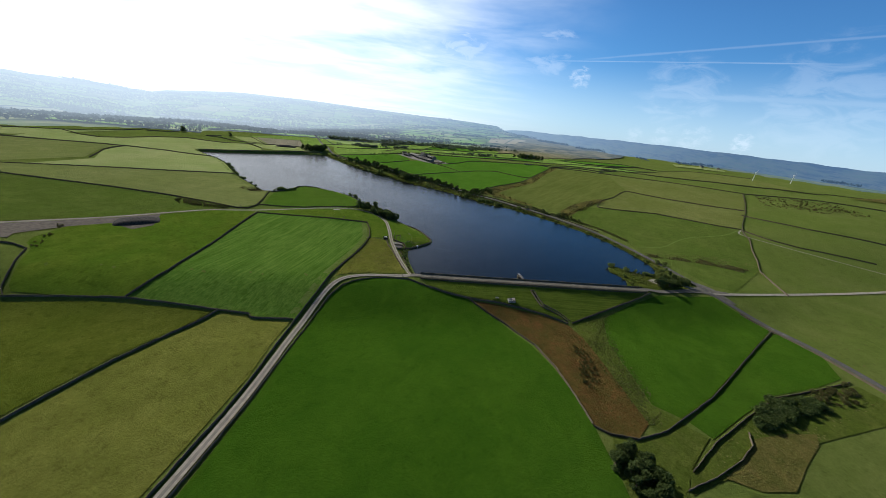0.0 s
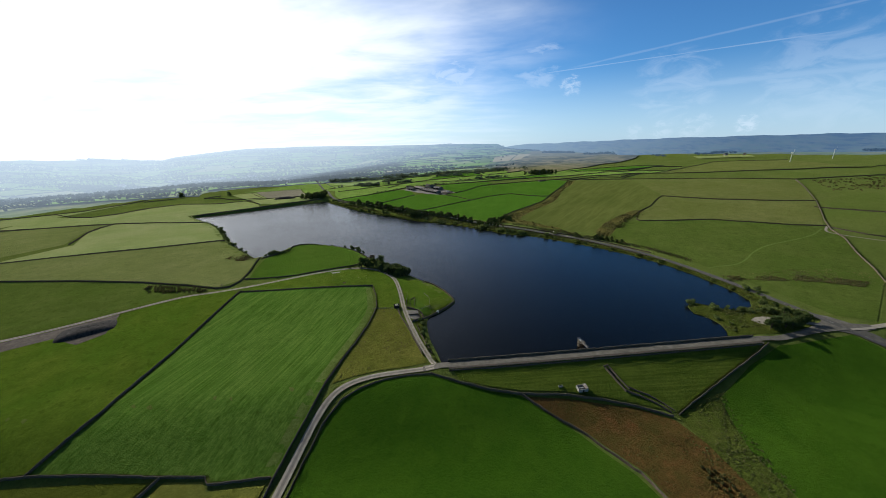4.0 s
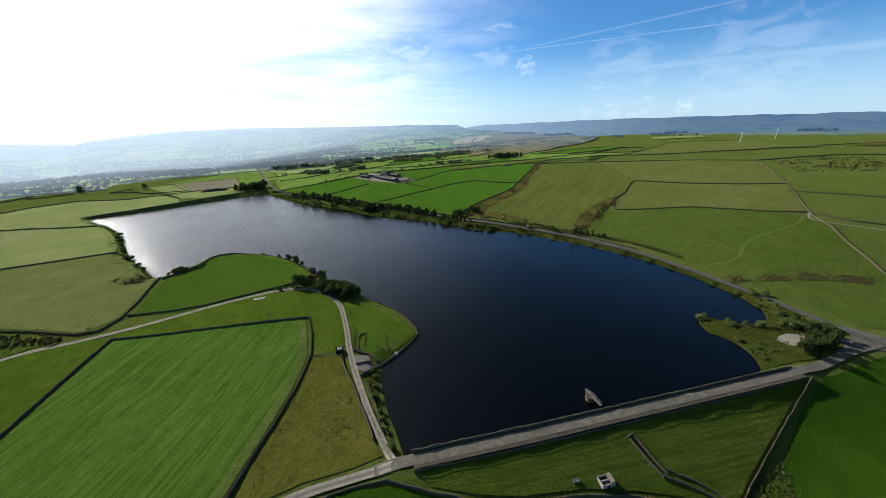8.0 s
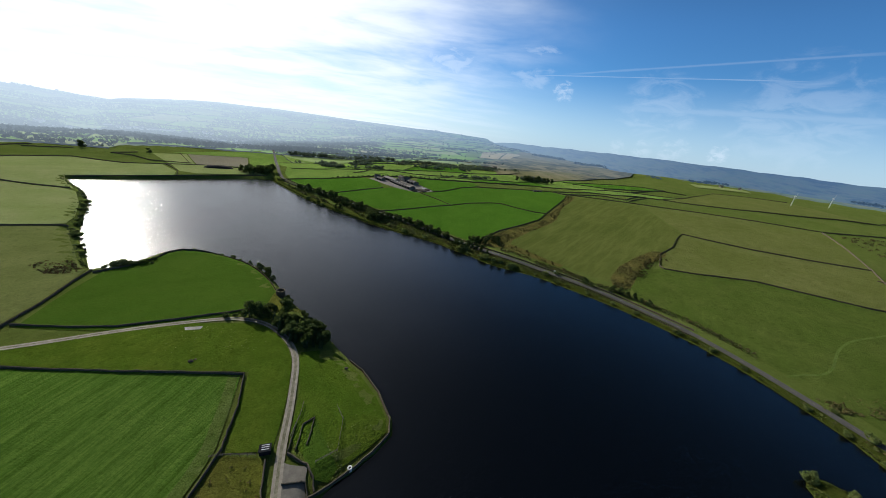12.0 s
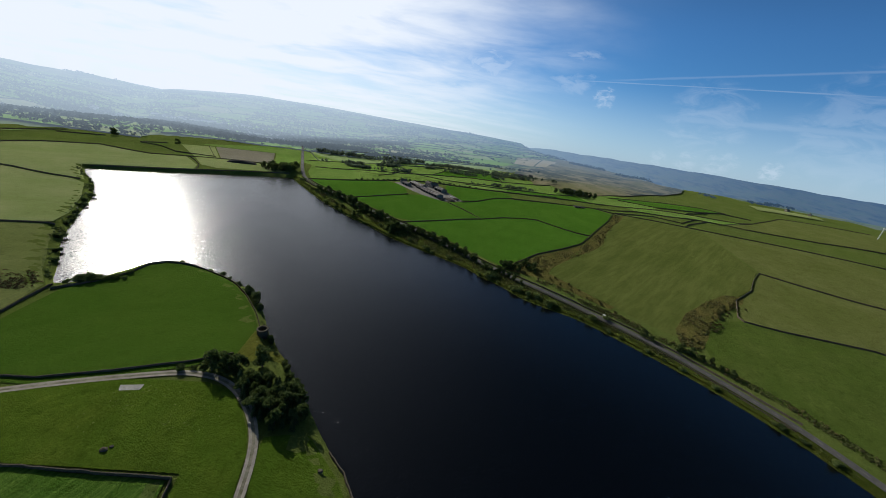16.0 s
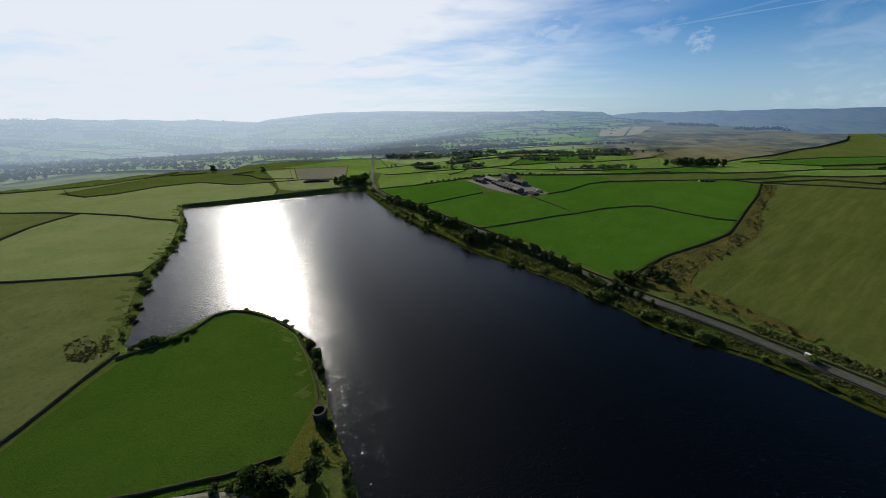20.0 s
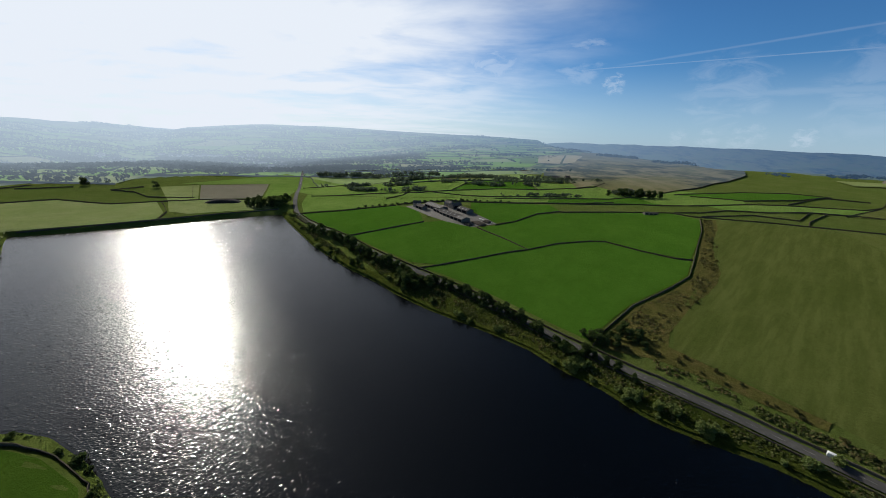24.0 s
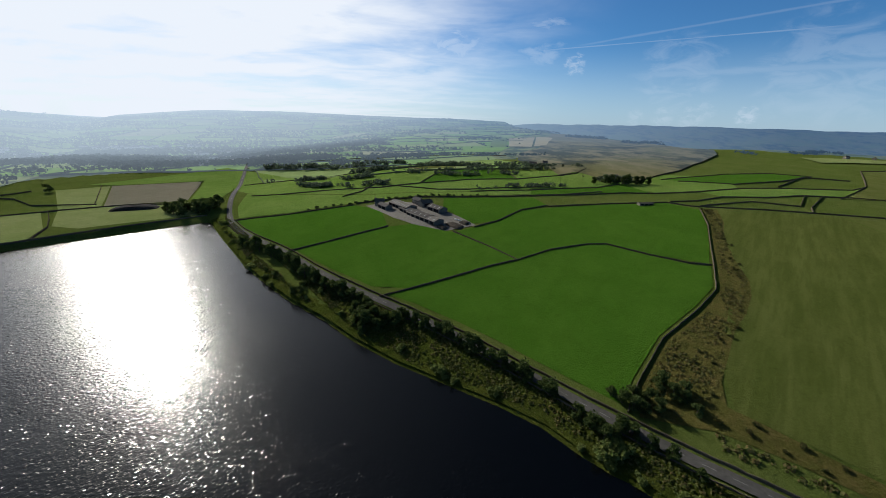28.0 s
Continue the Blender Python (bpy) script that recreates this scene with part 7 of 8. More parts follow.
def pump_hut():
    z = float(ground_height(58.5, 83.5)) - 0.1
    root = tagged(new("valve_house"), "small roofless concrete valve house with pale parapet", "building")
    root.matrix_world = pose(58.5, 83.0, z, 0, 0, 12) @ Matrix.Diagonal((0.85, 0.85, 0.7, 1))
    for n, lo, hi in (("wall", (-3.0, -2.2, 0), (3.0, -1.85, 2.5)), ("wall", (-3.0, 1.85, 0), (3.0, 2.2, 2.5)), ("wall", (-3.0, -1.85, 0), (-2.65, 1.85, 2.5)), ("wall", (2.65, -1.85, 0), (3.0, 1.85, 2.5))):
        box_part(n, lo, hi, M_CONCRETE, root, "", 0.03)
    box_part("floor_slab", (-2.65, -1.85, 0.9), (2.65, 1.85, 1.1), M_DIRT, root)
    for i, x in enumerate((-1.6, -0.4, 0.8)):
        bm = bmesh.new()
        tube(bm, 0.32, 0.32, 1.1, 2.0, 14, c=(x, 0.3))
        tube(bm, 0.5, 0.5, 1.6, 1.75, 14, c=(x, 0.3))
        part("valve", bm, M_STEEL, root, "pale pipe valve")
    box_part("roof_flap", (1.5, -2.0, 2.52), (3.6, 2.0, 2.6), M_FIBRE, root, "raised pale cover sheet", 0.02, pose(0, 0, 0.3, 0, -14, 0))
    box_part("door", (-0.5, -2.24, 0.0), (0.4, -2.2, 2.0), M_DARK, root, "dark steel door")
    tagged(new("trough"), "pale stone water trough beside the wall", "trough")
    t = bpy.data.objects["trough"]
    t.matrix_world = pose(47.5, 83.2, float(ground_height(47.5, 83.2)), 0, 0, 10)
    for lo, hi in (((-1.1, -0.55, -0.1), (1.1, -0.42, 0.6)), ((-1.1, 0.42, -0.1), (1.1, 0.55, 0.6)), ((-1.1, -0.42, -0.1), (-0.97, 0.42, 0.6)), ((0.97, -0.42, -0.1), (1.1, 0.42, 0.6)), ((-0.97, -0.42, -0.1), (0.97, 0.42, 0.1))):
        box_part("slab", lo, hi, M_CONCRETE, t)


pump_hut()


def spillway():
    line = [(76, 98.5), (79.5, 91.5), (83, 86)]
    z = [float(ground_height(x, y)) for x, y in line]
    root = tagged(new("spillway_channel"), "open stone-lined outlet channel cut into the dam slope", "channel")
    a = np.array(resample(line, 1.5))
    n = sides(a)
    g = ground_height(a[:, 0], a[:, 1])
    m = len(a)
    for s in (-1.3, 1.3):
        v = []
        for off, up in ((-0.25, -1.6), (-0.25, 0.9), (0.25, 0.9), (0.25, -1.6)):
            v.append(np.column_stack([a + n * (s + off), g + up]))
        f = [(j * m + i, ((j + 1) % 4) * m + i, ((j + 1) % 4) * m + i + 1, j * m + i + 1) for j in range(4) for i in range(m - 1)] + [(0, m, 2 * m, 3 * m), (m - 1, 2 * m - 1, 3 * m - 1, 4 * m - 1)]
        mesh_object("side_wall", np.concatenate(v), f, M_COPING, root)
    v = np.concatenate([np.column_stack([a + n * -1.06, g + 0.08]), np.column_stack([a + n * 1.06, g + 0.08])])
    mesh_object("channel_bed", v, [(i, m + i, m + i + 1, i + 1) for i in range(m - 1)], M_DARK, root, False)
    box_part("head_wall", (-1.6, -0.3, -1.5), (1.6, 0.3, 1.2), M_COPING, root, "", 0.04, pose(75.6, 99.3, z[0], 0, 0, 27))
    stone_wall([(82, 86), (86, 84.5), (91, 83), (97, 80), (101, 77)], 0.9, 0.6, "stone edge of the outlet channel", 1.5, 92)
    stone_wall([(84, 88), (88, 86.5), (93, 85), (99, 81.5), (103, 78)], 0.7, 0.6, "stone edge of the outlet channel", 1.5, 93)


spillway()


def stone_tower():
    z = float(ground_height(-113.5, 260.5)) - 0.3
    root = tagged(new("stone_tower"), "round open-topped stone tower with a pale rim", "tower")
    root.location = (-113.5, 260.5, z)
    bm = bmesh.new()
    tube(bm, 2.9, 2.75, 0, 5.2, 36, hole=2.25)
    part("drum", bm, M_STONE, root)
    bm = bmesh.new()
    tube(bm, 2.95, 2.95, 5.2, 5.5, 36, hole=2.15)
    part("rim", bm, M_COPING, root, "pale weathered stone rim")
    bm = bmesh.new()
    tube(bm, 2.25, 2.25, 0.2, 0.8, 30)
    part("floor", bm, M_DARK, root, "dark shaft bottom")


stone_tower()


def gable(root, lx, ly, wall_h, ridge_h, wall_mat, roof_mat, over=0.4, m=None, vents=0, openings=0, name=("wall", "roof")):
    """Four walls and a ridged roof, the ridge along x."""
    bm = bmesh.new()
    x, y = lx / 2, ly / 2
    p = [bm.verts.new(q) for q in ((-x, -y, -0.5), (x, -y, -0.5), (x, y, -0.5), (-x, y, -0.5), (-x, -y, wall_h), (x, -y, wall_h), (x, y, wall_h), (-x, y, wall_h), (-x, 0, ridge_h), (x, 0, ridge_h))]
    for f in ((0, 1, 5, 4), (2, 3, 7, 6), (1, 2, 6, 9, 5), (3, 0, 4, 8, 7)):
        bm.faces.new([p[i] for i in f])
    if m:
        bmesh.ops.transform(bm, matrix=m, verts=bm.verts)
    wall = part(name[0], bm, wall_mat, root)
    slope = (ridge_h - wall_h) / y
    roofs = []
    for s in (-1, 1):
        bm = bmesh.new()
        e = y + over
        q = [(-x - over, s * e, wall_h - over * slope), (x + over, s * e, wall_h - over * slope), (x + over, 0, ridge_h), (-x - over, 0, ridge_h)]
        lo = [bm.verts.new(v) for v in q]
        hi = [bm.verts.new((v[0], v[1], v[2] + 0.16)) for v in q]
        bm.faces.new(hi)
        bm.faces.new(lo[::-1])
        for i in range(4):
            bm.faces.new((lo[i], lo[(i + 1) % 4], hi[(i + 1) % 4], hi[i]))
        bmesh.ops.recalc_face_normals(bm, faces=bm.faces)
        if m:
            bmesh.ops.transform(bm, matrix=m, verts=bm.verts)
        roofs.append(part(name[1], bm, roof_mat, root))
        for k in range(vents):
            cx = -x + (k + 0.5) * lx / vents
            bm = bmesh.new()
            a, b = 0.3 * e, 0.8 * e
            zz = lambda d: ridge_h - d * slope + 0.2
            quad = [bm.verts.new(v) for v in ((cx - 0.5, s * a, zz(a)), (cx + 0.5, s * a, zz(a)), (cx + 0.5, s * b, zz(b)), (cx - 0.5, s * b, zz(b)))]
            bm.faces.new(quad if s < 0 else quad[::-1])
            bmesh.ops.recalc_face_normals(bm, faces=bm.faces)
            if m:
                bmesh.ops.transform(bm, matrix=m, verts=bm.verts)
            part("skylight", bm, M_ROOFLIGHT, roofs[-1], "pale translucent roof sheet")
    for k in range(openings):
        cx = -x + (k + 0.5) * lx / openings
        # black panel on the closed wall, painted as the shade of an open bay
        box_part("bay_opening", (cx - 0.36 * lx / openings, -y - 0.06, 0), (cx + 0.36 * lx / openings, -y + 0.02, wall_h * 0.82), M_DARK, wall, "black panel standing for the shade in an open bay", 0, m)
    return wall


M_ROOFLIGHT = plain("roof_light_sheet", (0.26, 0.27, 0.28), (0.34, 0.35, 0.36), 0.5, 0.5)
M_BLOCK = plain("concrete_block_wall", (0.12, 0.108, 0.095), (0.2, 0.182, 0.16), 0.6, 0.95, 0.08)
M_HOUSE = plain("gritstone_wall", (0.17, 0.15, 0.12), (0.27, 0.24, 0.195), 0.5, 0.92)


def shed(x, y, turn, lx, ly, wall_h, ridge_h, roof, label, vents=5, openings=4, wall=None):
    root = tagged(new("farm_shed"), label, "farm building", group="farm buildings")
    root.matrix_world = pose(x, y, float(ground_height(x, y)) + 0.05, 0, 0, turn)
    gable(root, lx, ly, wall_h, ridge_h, wall or M_BLOCK, roof, 0.5, None, vents, openings)


sheet("farmyard", [(-179.3, 685.5), (-155.6, 698.8), (-117.8, 697.4), (-92, 680.9), (-65.3, 654.4), (-49.9, 635.2), (-79.1, 619.9), (-112, 632.2), (-137, 647.7), (-160, 668.1)], M_YARD, 6.0, 0.08, "pale dirty concrete farmyard", "yard")
shed(-134.5, 680.8, -42, 34, 15, 3.6, 5.8, M_FIBRE, "long grey farm shed with pale roof lights", 8, 5)
shed(-114.5, 658.1, -42, 46, 12, 3.4, 5.4, M_SLATE, "long dark-roofed cattle shed", 6, 6)
shed(-104, 648.1, -42, 46, 13, 3.4, 5.6, M_FIBRE, "long grey-roofed cattle shed in a yard", 7, 6)
shed(-94, 673.8, -42, 20, 12, 3.8, 6.0, M_SLATE, "dark-roofed farm barn beside the yard", 3, 2)
shed(-154, 676.9, -42, 16, 9, 3.6, 5.6, M_SLATE, "small dark-roofed outbuilding at the farm", 0, 2)
shed(-109.3, 688.3, 48, 15, 9, 4.2, 7.2, M_SLATE, "stone barn with a slate roof", 0, 1, M_HOUSE)


def house(x, y, turn, lx, ly, label):
    root = tagged(new("farmhouse"), label, "house", group="stone houses")
    root.matrix_world = pose(x, y, float(ground_height(x, y)), 0, 0, turn)
    wall = gable(root, lx, ly, 5.0, 7.6, M_HOUSE, M_SLATE, 0.3)
    for s in (-1, 1):
        box_part("chimney", (s * lx * 0.42 - 0.5, -0.45, 6.8), (s * lx * 0.42 + 0.5, 0.45, 9.0), M_HOUSE, root, "stone chimney stack", 0.05)
    for k in range(3):
        cx = (k - 1) * lx * 0.3
        for zz in (1.0, 3.3):
            w = box_part("window", (cx - 0.5, -ly / 2 - 0.05, zz), (cx + 0.5, -ly / 2 + 0.05, zz + 1.2), M_WHITE, wall, "white framed window")
            box_part("pane", (cx - 0.42, -ly / 2 - 0.07, zz + 0.08), (cx + 0.42, -ly / 2 - 0.04, zz + 1.12), M_GLASS, w)
    box_part("door", (0.8, -ly / 2 - 0.06, 0), (1.7, -ly / 2, 2.05), M_TIMBER, wall, "timber door")


house(-118.9, 693.9, -42, 13, 8, "stone farmhouse with slate roof and two chimneys")
house(-163.6, 688.3, 20, 11, 7, "small stone cottage at the farm entrance")
for x, y, t, lx in ((152, 846, 5, 12), (53.1, 989.7, 0, 14), (76.5, 994.5, 20, 10), (905.4, 1317.9, 20, 14), (963.2, 1309, 40, 12)):
    house(x, y, t, lx, 7.5, "distant stone house with a slate roof")


# village walls and roofs glow with the painted haze too
HAZE_WALL = hazed("hazed_house_wall", [(0.5, 0.47, 0.42), (0.66, 0.64, 0.6)])
HAZE_ROOF = hazed("hazed_house_roof", [(0.16, 0.16, 0.17), (0.3, 0.3, 0.31)])


def village():
    """Small houses along the lanes of the valley."""
    rng = np.random.RandomState(12)
    first = None
    for cx, cy, rx, ry, turn, count in ((-1240, 1660, 260, 40, 12, 16), (-985, 1500, 200, 50, -10, 14), (-1560, 1570, 260, 40, 10, 10), (-1640, 1360, 220, 50, -15, 10), (-720, 1060, 110, 35, -10, 9), (-590, 1130, 60, 30, 20, 6), (-900, 1250, 140, 40, 0, 9)):
        c, s_ = math.cos(radians(turn)), math.sin(radians(turn))
        for _ in range(count):
            u, v = rng.uniform(-rx, rx), rng.uniform(-ry, ry)
            x, y = cx + u * c - v * s_, cy + u * s_ + v * c
            m = pose(x, y, float(ground_height(x, y)), 0, 0, turn + rng.choice([0, 90]) + rng.uniform(-15, 15)) @ Matrix.Diagonal((rng.uniform(0.8, 2.2), rng.uniform(0.9, 1.3), rng.uniform(0.9, 1.2), 1))
            if first is None:
                first = tagged(new("village_house"), "pale rendered house with a slate roof in the hazy valley", "house", group="village houses")
                first.matrix_basis = m
                gable(first, 14, 9, 6.0, 9.0, HAZE_WALL, HAZE_ROOF, 0.4)
            else:
                copy_thing(first, m)


village()


shed(141, 712.5, 14, 17, 5, 1.8, 2.9, M_SLATE, "low roofless stone sheepfold beside the field wall", 0, 3, M_HOUSE)


def heap(name, label, category, x, y, turn, lx, ly, h, mat, seed):
    """A rounded heap with a slumped outline."""
    rng = np.random.RandomState(seed)
    root = tagged(new(name), label, category)
    root.matrix_world = pose(x, y, float(ground_height(x, y)) - 0.1, 0, 0, turn)
    n, m = 28, 9
    V, F = [], []
    for j in range(m):
        r = 1 - j / (m - 1)
        for i in range(n):
            a = 2 * math.pi * i / n
            c, s = math.cos(a), math.sin(a)
            k = 1 / max(abs(c), abs(s)) ** 0.75
            z = h * (1 - r ** 3.2) * (1 + rng.normal(0, 0.05))
            V.append((c * k * r * lx / 2 + rng.normal(0, 0.12), s * k * r * ly / 2 + rng.normal(0, 0.12), z - (0.4 if j == 0 else 0)))
    F = [(j * n + i, j * n + (i + 1) % n, (j + 1) * n + (i + 1) % n, (j + 1) * n + i) for j in range(m - 1) for i in range(n)]
    mesh_object("body", V, F, mat, root, True)
    return root


def torus(bm, R, r, m=None, a=14, b=7):
    g = [[bm.verts.new(((R + r * math.cos(2 * math.pi * j / b)) * math.cos(2 * math.pi * i / a), (R + r * math.cos(2 * math.pi * j / b)) * math.sin(2 * math.pi * i / a), r * math.sin(2 * math.pi * j / b))) for j in range(b)] for i in range(a)]
    for i in range(a):
        for j in range(b):
            bm.faces.new((g[i][j], g[(i + 1) % a][j], g[(i + 1) % a][(j + 1) % b], g[i][(j + 1) % b]))
    if m:
        bmesh.ops.transform(bm, matrix=m, verts=[v for row in g for v in row])


sheet("clamp_yard", [(-357, 46), (-330, 38), (-301, 43), (-306, 50), (-292, 73), (-275, 90), (-252, 86), (-246, 99), (-258, 116), (-263, 123), (-288, 96), (-311, 77), (-334, 58), (-360, 40)], M_DIRT, 4.0, 0.09, "bare trampled earth beside the track", "yard")
clamp = heap("silage_clamp", "long heap under black plastic sheeting held by pale weights", "silage heap", -263, 101.5, 42, 32, 19, 2.8, M_HEAP, 6)
for k in range(13):
    bm = bmesh.new()
    torus(bm, 0.42, 0.16, pose(-14 + k * 2.3, -7.2 + 0.25 * math.sin(k * 2.1), 0.55, 18, 0, 0))
    part("weight", bm, M_CONCRETE if k % 2 else M_RUBBER, clamp, "pale tyre weight")
for k, (x, y, lx, ly) in enumerate(((-71.2, 634.1, 22, 12), (-61.5, 640.4, 12, 9), (-82.9, 626.9, 12, 8))):
    heap("manure_heap", "brown farmyard manure heap on the concrete", "manure heap", x, y, -42, lx, ly, 2.2, M_DIRT, 20 + k)


heap("silage_clamp", "long dark silage heap in the far field under black sheeting", "silage heap", -458, 664, 32, 48, 20, 4.2, M_HEAP, 31)


def bale_row():
    bm = bmesh.new()
    tube(bm, 0.65, 0.65, -0.6, 0.6, 16)
    bmesh.ops.recalc_face_normals(bm, faces=bm.faces)
    first = None
    for k in range(11):
        x, y = -72 + 2.0 * k * 0.74 + (k % 3) * 0.4, 649 - 2.0 * k * 0.6
        m = pose(x, y, float(ground_height(x, y)) + 0.75, 90, 0, 48 + k * 7)
        if first is None:
            root = tagged(new("silage_bale"), "round bale wrapped in pale plastic", "bale", group="wrapped bales by the farm")
            root.matrix_basis = m
            part("wrap", bm, M_WHITE, root)
            first = root
        else:
            copy_thing(first, m)


bale_row()


def turbine(x, y, turn, blade0):
    z = float(ground_height(x, y))
    root = tagged(new("wind_turbine"), "white three-bladed wind turbine standing on the hill pasture", "wind turbine", group="hill wind turbines")
    root.matrix_world = pose(x, y, z, 0, 0, turn)
    bm = bmesh.new()
    tube(bm, 0.95, 0.5, -1, 26, 18)
    part("tower", bm, M_WHITE, root)
    box_part("nacelle", (-0.7, -1.6, 25.6), (0.7, 2.2, 27.2), M_WHITE, root, "", 0.25)
    bm = bmesh.new()
    tube(bm, 0.65, 0.3, 0, 1.1, 14)
    bmesh.ops.transform(bm, matrix=pose(0, -1.6, 26.4, 90, 0, 0), verts=bm.verts)
    hub = part("hub", bm, M_WHITE, root)
    for k in range(3):
        bm = bmesh.new()
        t = [bm.verts.new(q) for q in ((-0.35, 0.12, 0.3), (0.45, -0.12, 0.3), (0.75, -0.08, 3.0), (-0.25, 0.08, 3.0), (0.12, -0.02, 11.5), (-0.06, 0.02, 11.5))]
        w = [bm.verts.new((v.co.x, v.co.y + 0.16, v.co.z)) for v in t]
        for lo, flip in ((t, 1), (w, -1)):
            for f in ((0, 1, 2, 3), (3, 2, 4, 5)):
                bm.faces.new([lo[i] for i in f][::flip])
        for i, j in ((0, 3), (3, 5), (5, 4), (4, 2), (2, 1), (1, 0)):
            bm.faces.new((t[i], t[j], w[j], w[i]))
        bmesh.ops.recalc_face_normals(bm, faces=bm.faces)
        bmesh.ops.transform(bm, matrix=pose(0, -2.3, 26.4) @ pose(0, 0, 0, 0, blade0 + 120 * k, 0), verts=bm.verts)
        part("blade", bm, M_WHITE, hub)


turbine(899.5, 1036, 40, 24)
turbine(1083, 1119, 40, 24)


# ---- by the track: shelter, parking bay, fences, van ----
def shelter():
    z = float(ground_height(-58, 153))
    root = tagged(new("field_shelter"), "small dark timber shelter with a pale slatted roof", "shed")
    root.matrix_world = pose(-59.0, 152.5, z, 0, 0, 22)
    for lo, hi in (((-1.9, -1.4, -0.2), (1.9, -1.25, 2.1)), ((-1.9, 1.25, -0.2), (1.9, 1.4, 2.1)), ((-1.9, -1.25, -0.2), (-1.75, 1.25, 2.1))):
        box_part("wall", lo, hi, M_DARK, root, "black timber boarding")
    box_part("roof", (-2.1, -1.6, 2.1), (2.1, 1.6, 2.22), M_DARK, root, "black felt roof", 0.02, pose(0, 0, 0, 5, 0, 0))
    for y in (-0.8, 0.1, 0.9):
        box_part("roof_batten", (-1.2, y, 2.26), (1.4, y + 0.22, 2.34), M_WHITE, root, "pale roof batten", 0, pose(0, 0, 0, 5, 0, 0))


shelter()
sheet("parking_bay", [(-53.5, 150), (-48, 149.5), (-42, 150), (-39.5, 142), (-44, 138), (-49.5, 141), (-51, 146)], M_LANE, 2.5, 0.12, "small grey parking bay beside the track", "parking")
sheet("gravel_bay", [(190.9, 157.4), (196, 161.5), (202.8, 163.7), (210.6, 163), (218.7, 162.5), (224, 159.5), (232.9, 156.8), (232, 154), (223, 155), (212, 157.5), (204.7, 155.1), (197.8, 151.4), (193.6, 153.7)], M_TRACK, 3.0, 0.16, "pale gravel lay-by among the scrub", "parking")
sheet("junction", [(216, 144.2), (231, 150.8), (238.1, 148.5), (246, 146), (256, 140), (262, 142), (256, 151), (264, 153.5), (264, 158.5), (253.6, 158.5), (247, 168), (241, 171), (239, 162), (231.9, 156.8), (220.3, 150), (214, 147.5)], M_LANE_MID, 3.0, 0.10, "worn grey tarmac apron where the lanes meet the road", "road")


sheet("parking_bay", [(-47.2, 142.2), (-40.4, 144.5), (-37.9, 140.3), (-40, 136), (-44.8, 138.5)], M_LANE, 2.5, 0.13, "walled tarmac bay beside the track", "parking")
stone_wall([(-47.4, 142.6), (-40.2, 144.9), (-37.4, 140.2)], 0.9, 0.45, "low stone wall round the small bay", 1.5, 81)
sheet("lawn", [(-46.9, 169.4), (-49, 163.7), (-45.8, 154), (-38.2, 146.6), (-33.4, 147.5), (-31.8, 152.3), (-37.4, 158.4), (-43.9, 164.6)], M_HEAD, 3.0, 0.07, "smooth small lawn beside the ruined pen", "lawn")
sheet("concrete_pad", [(-135.8, 207.2), (-128.3, 210.3), (-127.4, 207.6), (-133.5, 204.8)], M_CONCRETE, 2.0, 0.12, "pale concrete pad beside the track", "pad")


def marker_ring():
    z = float(ground_height(-27.6, 153.4))
    root = tagged(new("well_ring"), "pale round concrete ring on the shore wall", "concrete ring")
    root.location = (-27.6, 153.4, z)
    bm = bmesh.new()
    tube(bm, 0.9, 0.85, -0.3, 1.25, 20, hole=0.5)
    part("ring", bm, M_WHITE, root)
    bm = bmesh.new()
    tube(bm, 0.5, 0.5, 0.2, 0.9, 16)
    part("cover", bm, M_DARK, root, "dark cover plate")


marker_ring()


def boulder(x, y, size, seed):
    rng = np.random.RandomState(seed)
    bm = bmesh.new()
    bmesh.ops.create_icosphere(bm, subdivisions=2, radius=size)
    for p in bm.verts:
        p.co = Vector((p.co.x * 1.3, p.co.y, p.co.z * 0.7)) * float(rng.uniform(0.85, 1.15))
    ob = part("boulder", bm, M_COPING)
    ob.location = (x, y, float(ground_height(x, y)) + size * 0.25)
    tagged(ob, "grey weathered boulder lying in the pasture", "boulder", group="pasture boulders")


for k, (x, y, d) in enumerate(((-114, 184.9, 0.9), (-46.4, 201.5, 0.8), (-225, 178, 0.8), (-113, 186.5, 0.5))):
    boulder(x, y, d, 40 + k)


def timber_fence(line, label, gap=2.5):
    a = np.array(resample(line, gap))
    z = ground_height(a[:, 0], a[:, 1])
    root = tagged(new("timber_fence"), label, "fence", group="timber fences")
    root.location = (*a[0], z[0])
    off = np.array([*a[0], z[0]])
    bm = bmesh.new()
    box(bm, (-0.07, -0.07, -0.3), (0.07, 0.07, 1.2), bevel=0.015)
    first = part("post", bm, M_TIMBER, root)
    for i, p in enumerate(np.column_stack([a, z]) - off):
        o = first if i == 0 else new("post", first.data)
        o.parent = root
        o.location = p
    n = sides(a)
    m = len(a)
    for up in (0.35, 0.7, 1.05):
        v = np.concatenate([np.column_stack([a + n * (s + 0.09), z + up + d]) - off for s, d in ((-0.025, -0.05), (-0.025, 0.05), (0.025, 0.05), (0.025, -0.05))])
        mesh_object("rail", v, [(j * m + i, ((j + 1) % 4) * m + i, ((j + 1) % 4) * m + i + 1, j * m + i + 1) for j in range(4) for i in range(m - 1)], M_TIMBER, root)


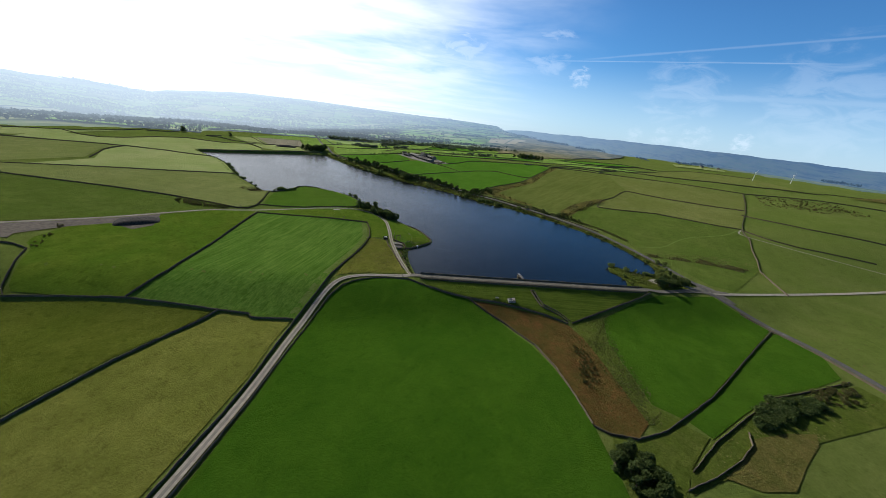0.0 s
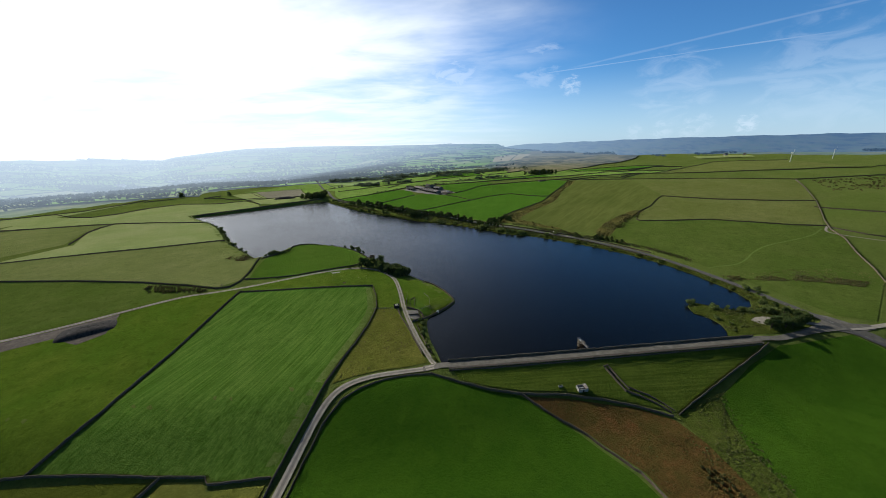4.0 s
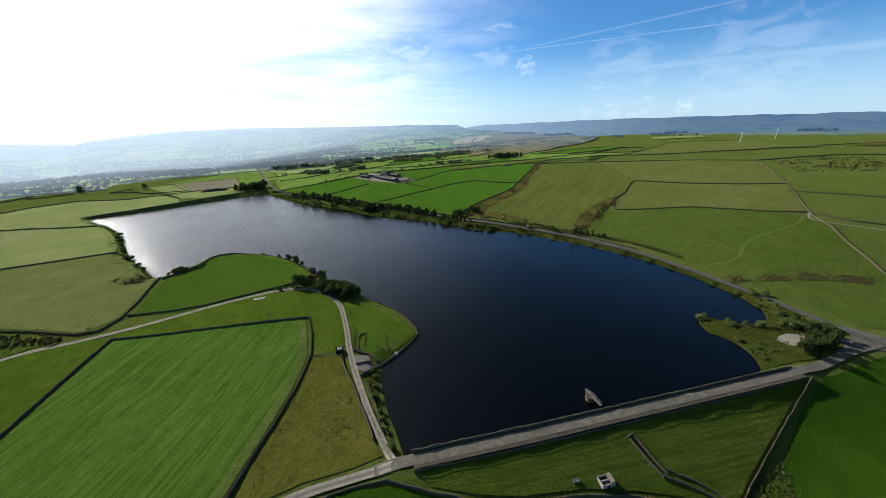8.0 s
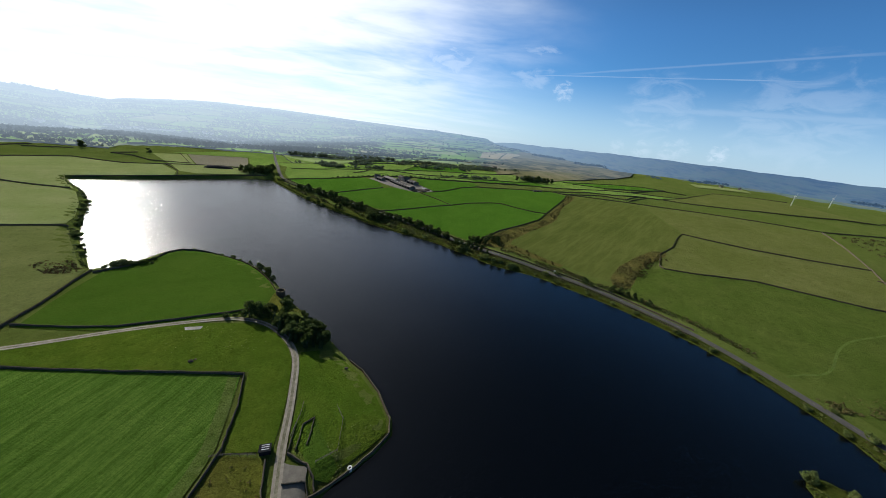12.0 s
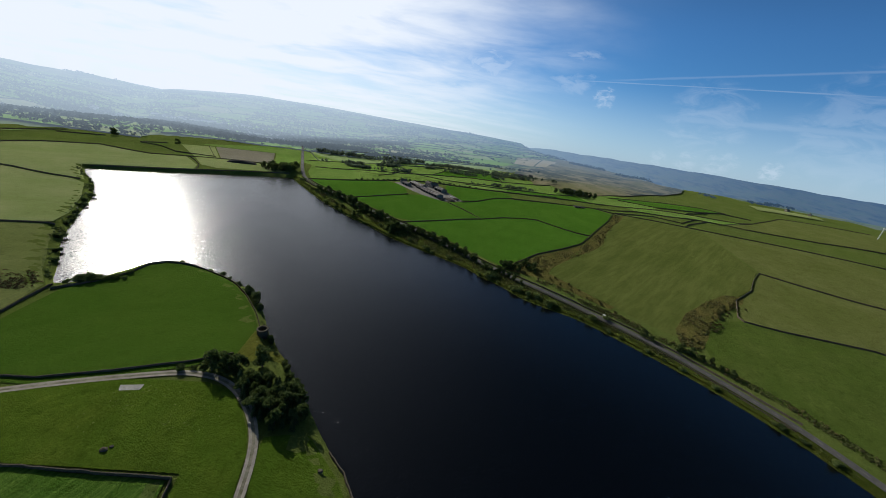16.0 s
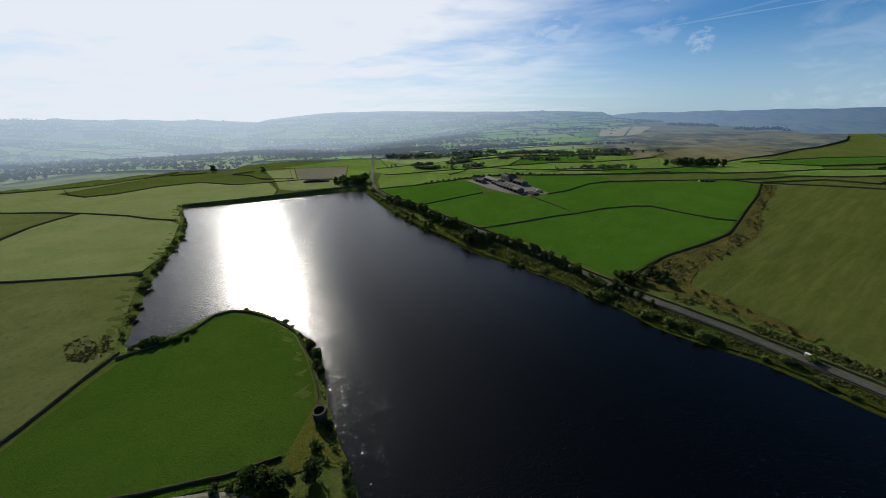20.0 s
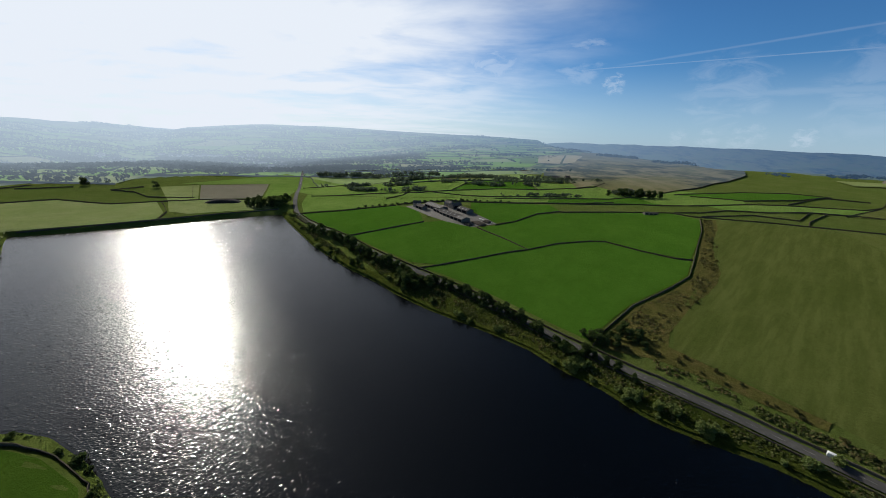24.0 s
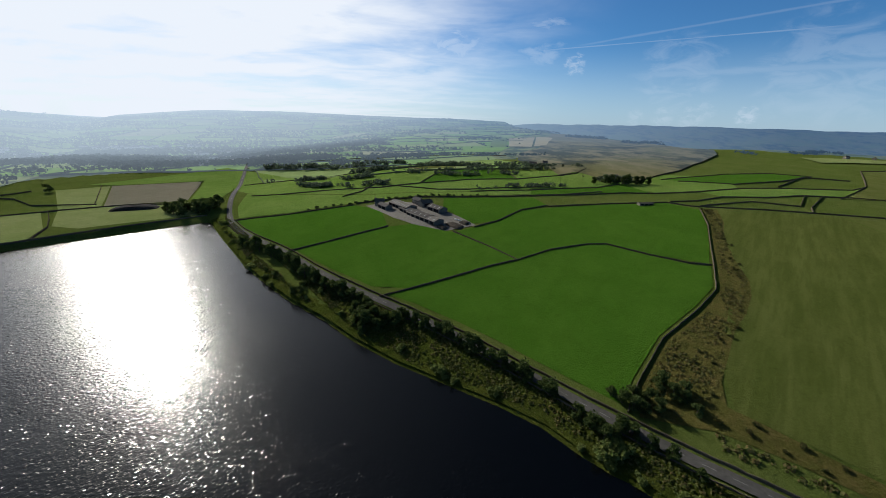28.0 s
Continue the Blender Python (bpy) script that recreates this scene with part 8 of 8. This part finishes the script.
timber_fence([(-76, 146.5), (-72, 148), (-61.5, 150.5)], "dark timber field fence across the grass")
timber_fence([(-53.5, 160), (-54.5, 170), (-56, 176)], "short timber fence beside the track", 2.0)
timber_fence([(-40, 152), (-34, 158), (-37, 172), (-42, 178)], "thin timber fence across the promontory", 3.0)


def van():
    p, q = Vector((99.9, 386)), Vector((109, 379.2))
    d = (q - p).normalized()
    c = Vector((104.4, 382.4))
    z = float(ground_height(c.x, c.y)) + 0.2
    root = tagged(new("van"), "white panel van on the main road", "van")
    root.matrix_world = pose(c.x, c.y, z, 0, 0, math.degrees(math.atan2(d.y, d.x)))
    bm = bmesh.new()
    prof = [(-2.4, 0.35), (-2.45, 1.9), (-2.3, 2.05), (0.9, 2.05), (1.6, 1.35), (2.3, 1.15), (2.45, 0.9), (2.45, 0.35)]
    l = [bm.verts.new((x, -0.92, h)) for x, h in prof]
    r = [bm.verts.new((x, 0.92, h)) for x, h in prof]
    bm.faces.new(l)
    bm.faces.new(r[::-1])
    for i in range(len(prof)):
        j = (i + 1) % len(prof)
        bm.faces.new((l[i], r[i], r[j], l[j]))
    bmesh.ops.recalc_face_normals(bm, faces=bm.faces)
    bmesh.ops.bevel(bm, geom=bm.edges[:], offset=0.07, segments=2, affect="EDGES")
    part("body", bm, M_WHITE, root)
    box_part("windscreen", (-0.45, -0.8, 0), (0.45, 0.8, 0.03), M_GLASS, root, "dark windscreen", 0, pose(1.25, 0, 1.72, 0, 45, 0))
    for s in (-1, 1):
        box_part("side_window", (0.2, s * 0.93 - 0.01, 1.3), (1.1, s * 0.93 + 0.01, 1.8), M_GLASS, root, "dark side window")
        box_part("headlight", (2.38, s * 0.7 - 0.15, 0.75), (2.47, s * 0.7 + 0.15, 0.95), M_ROOFLIGHT, root)
        for x in (-1.5, 1.5):
            bm = bmesh.new()
            torus(bm, 0.24, 0.1, pose(x, s * 0.82, 0.33, 90, 0, 0))
            w = part("wheel", bm, M_RUBBER, root, "black tyre")
            bm = bmesh.new()
            tube(bm, 0.22, 0.22, -0.06, 0.06, 14)
            bmesh.ops.transform(bm, matrix=pose(x, s * 0.84, 0.33, 90, 0, 0), verts=bm.verts)
            part("rim", bm, M_STEEL, w)


van()
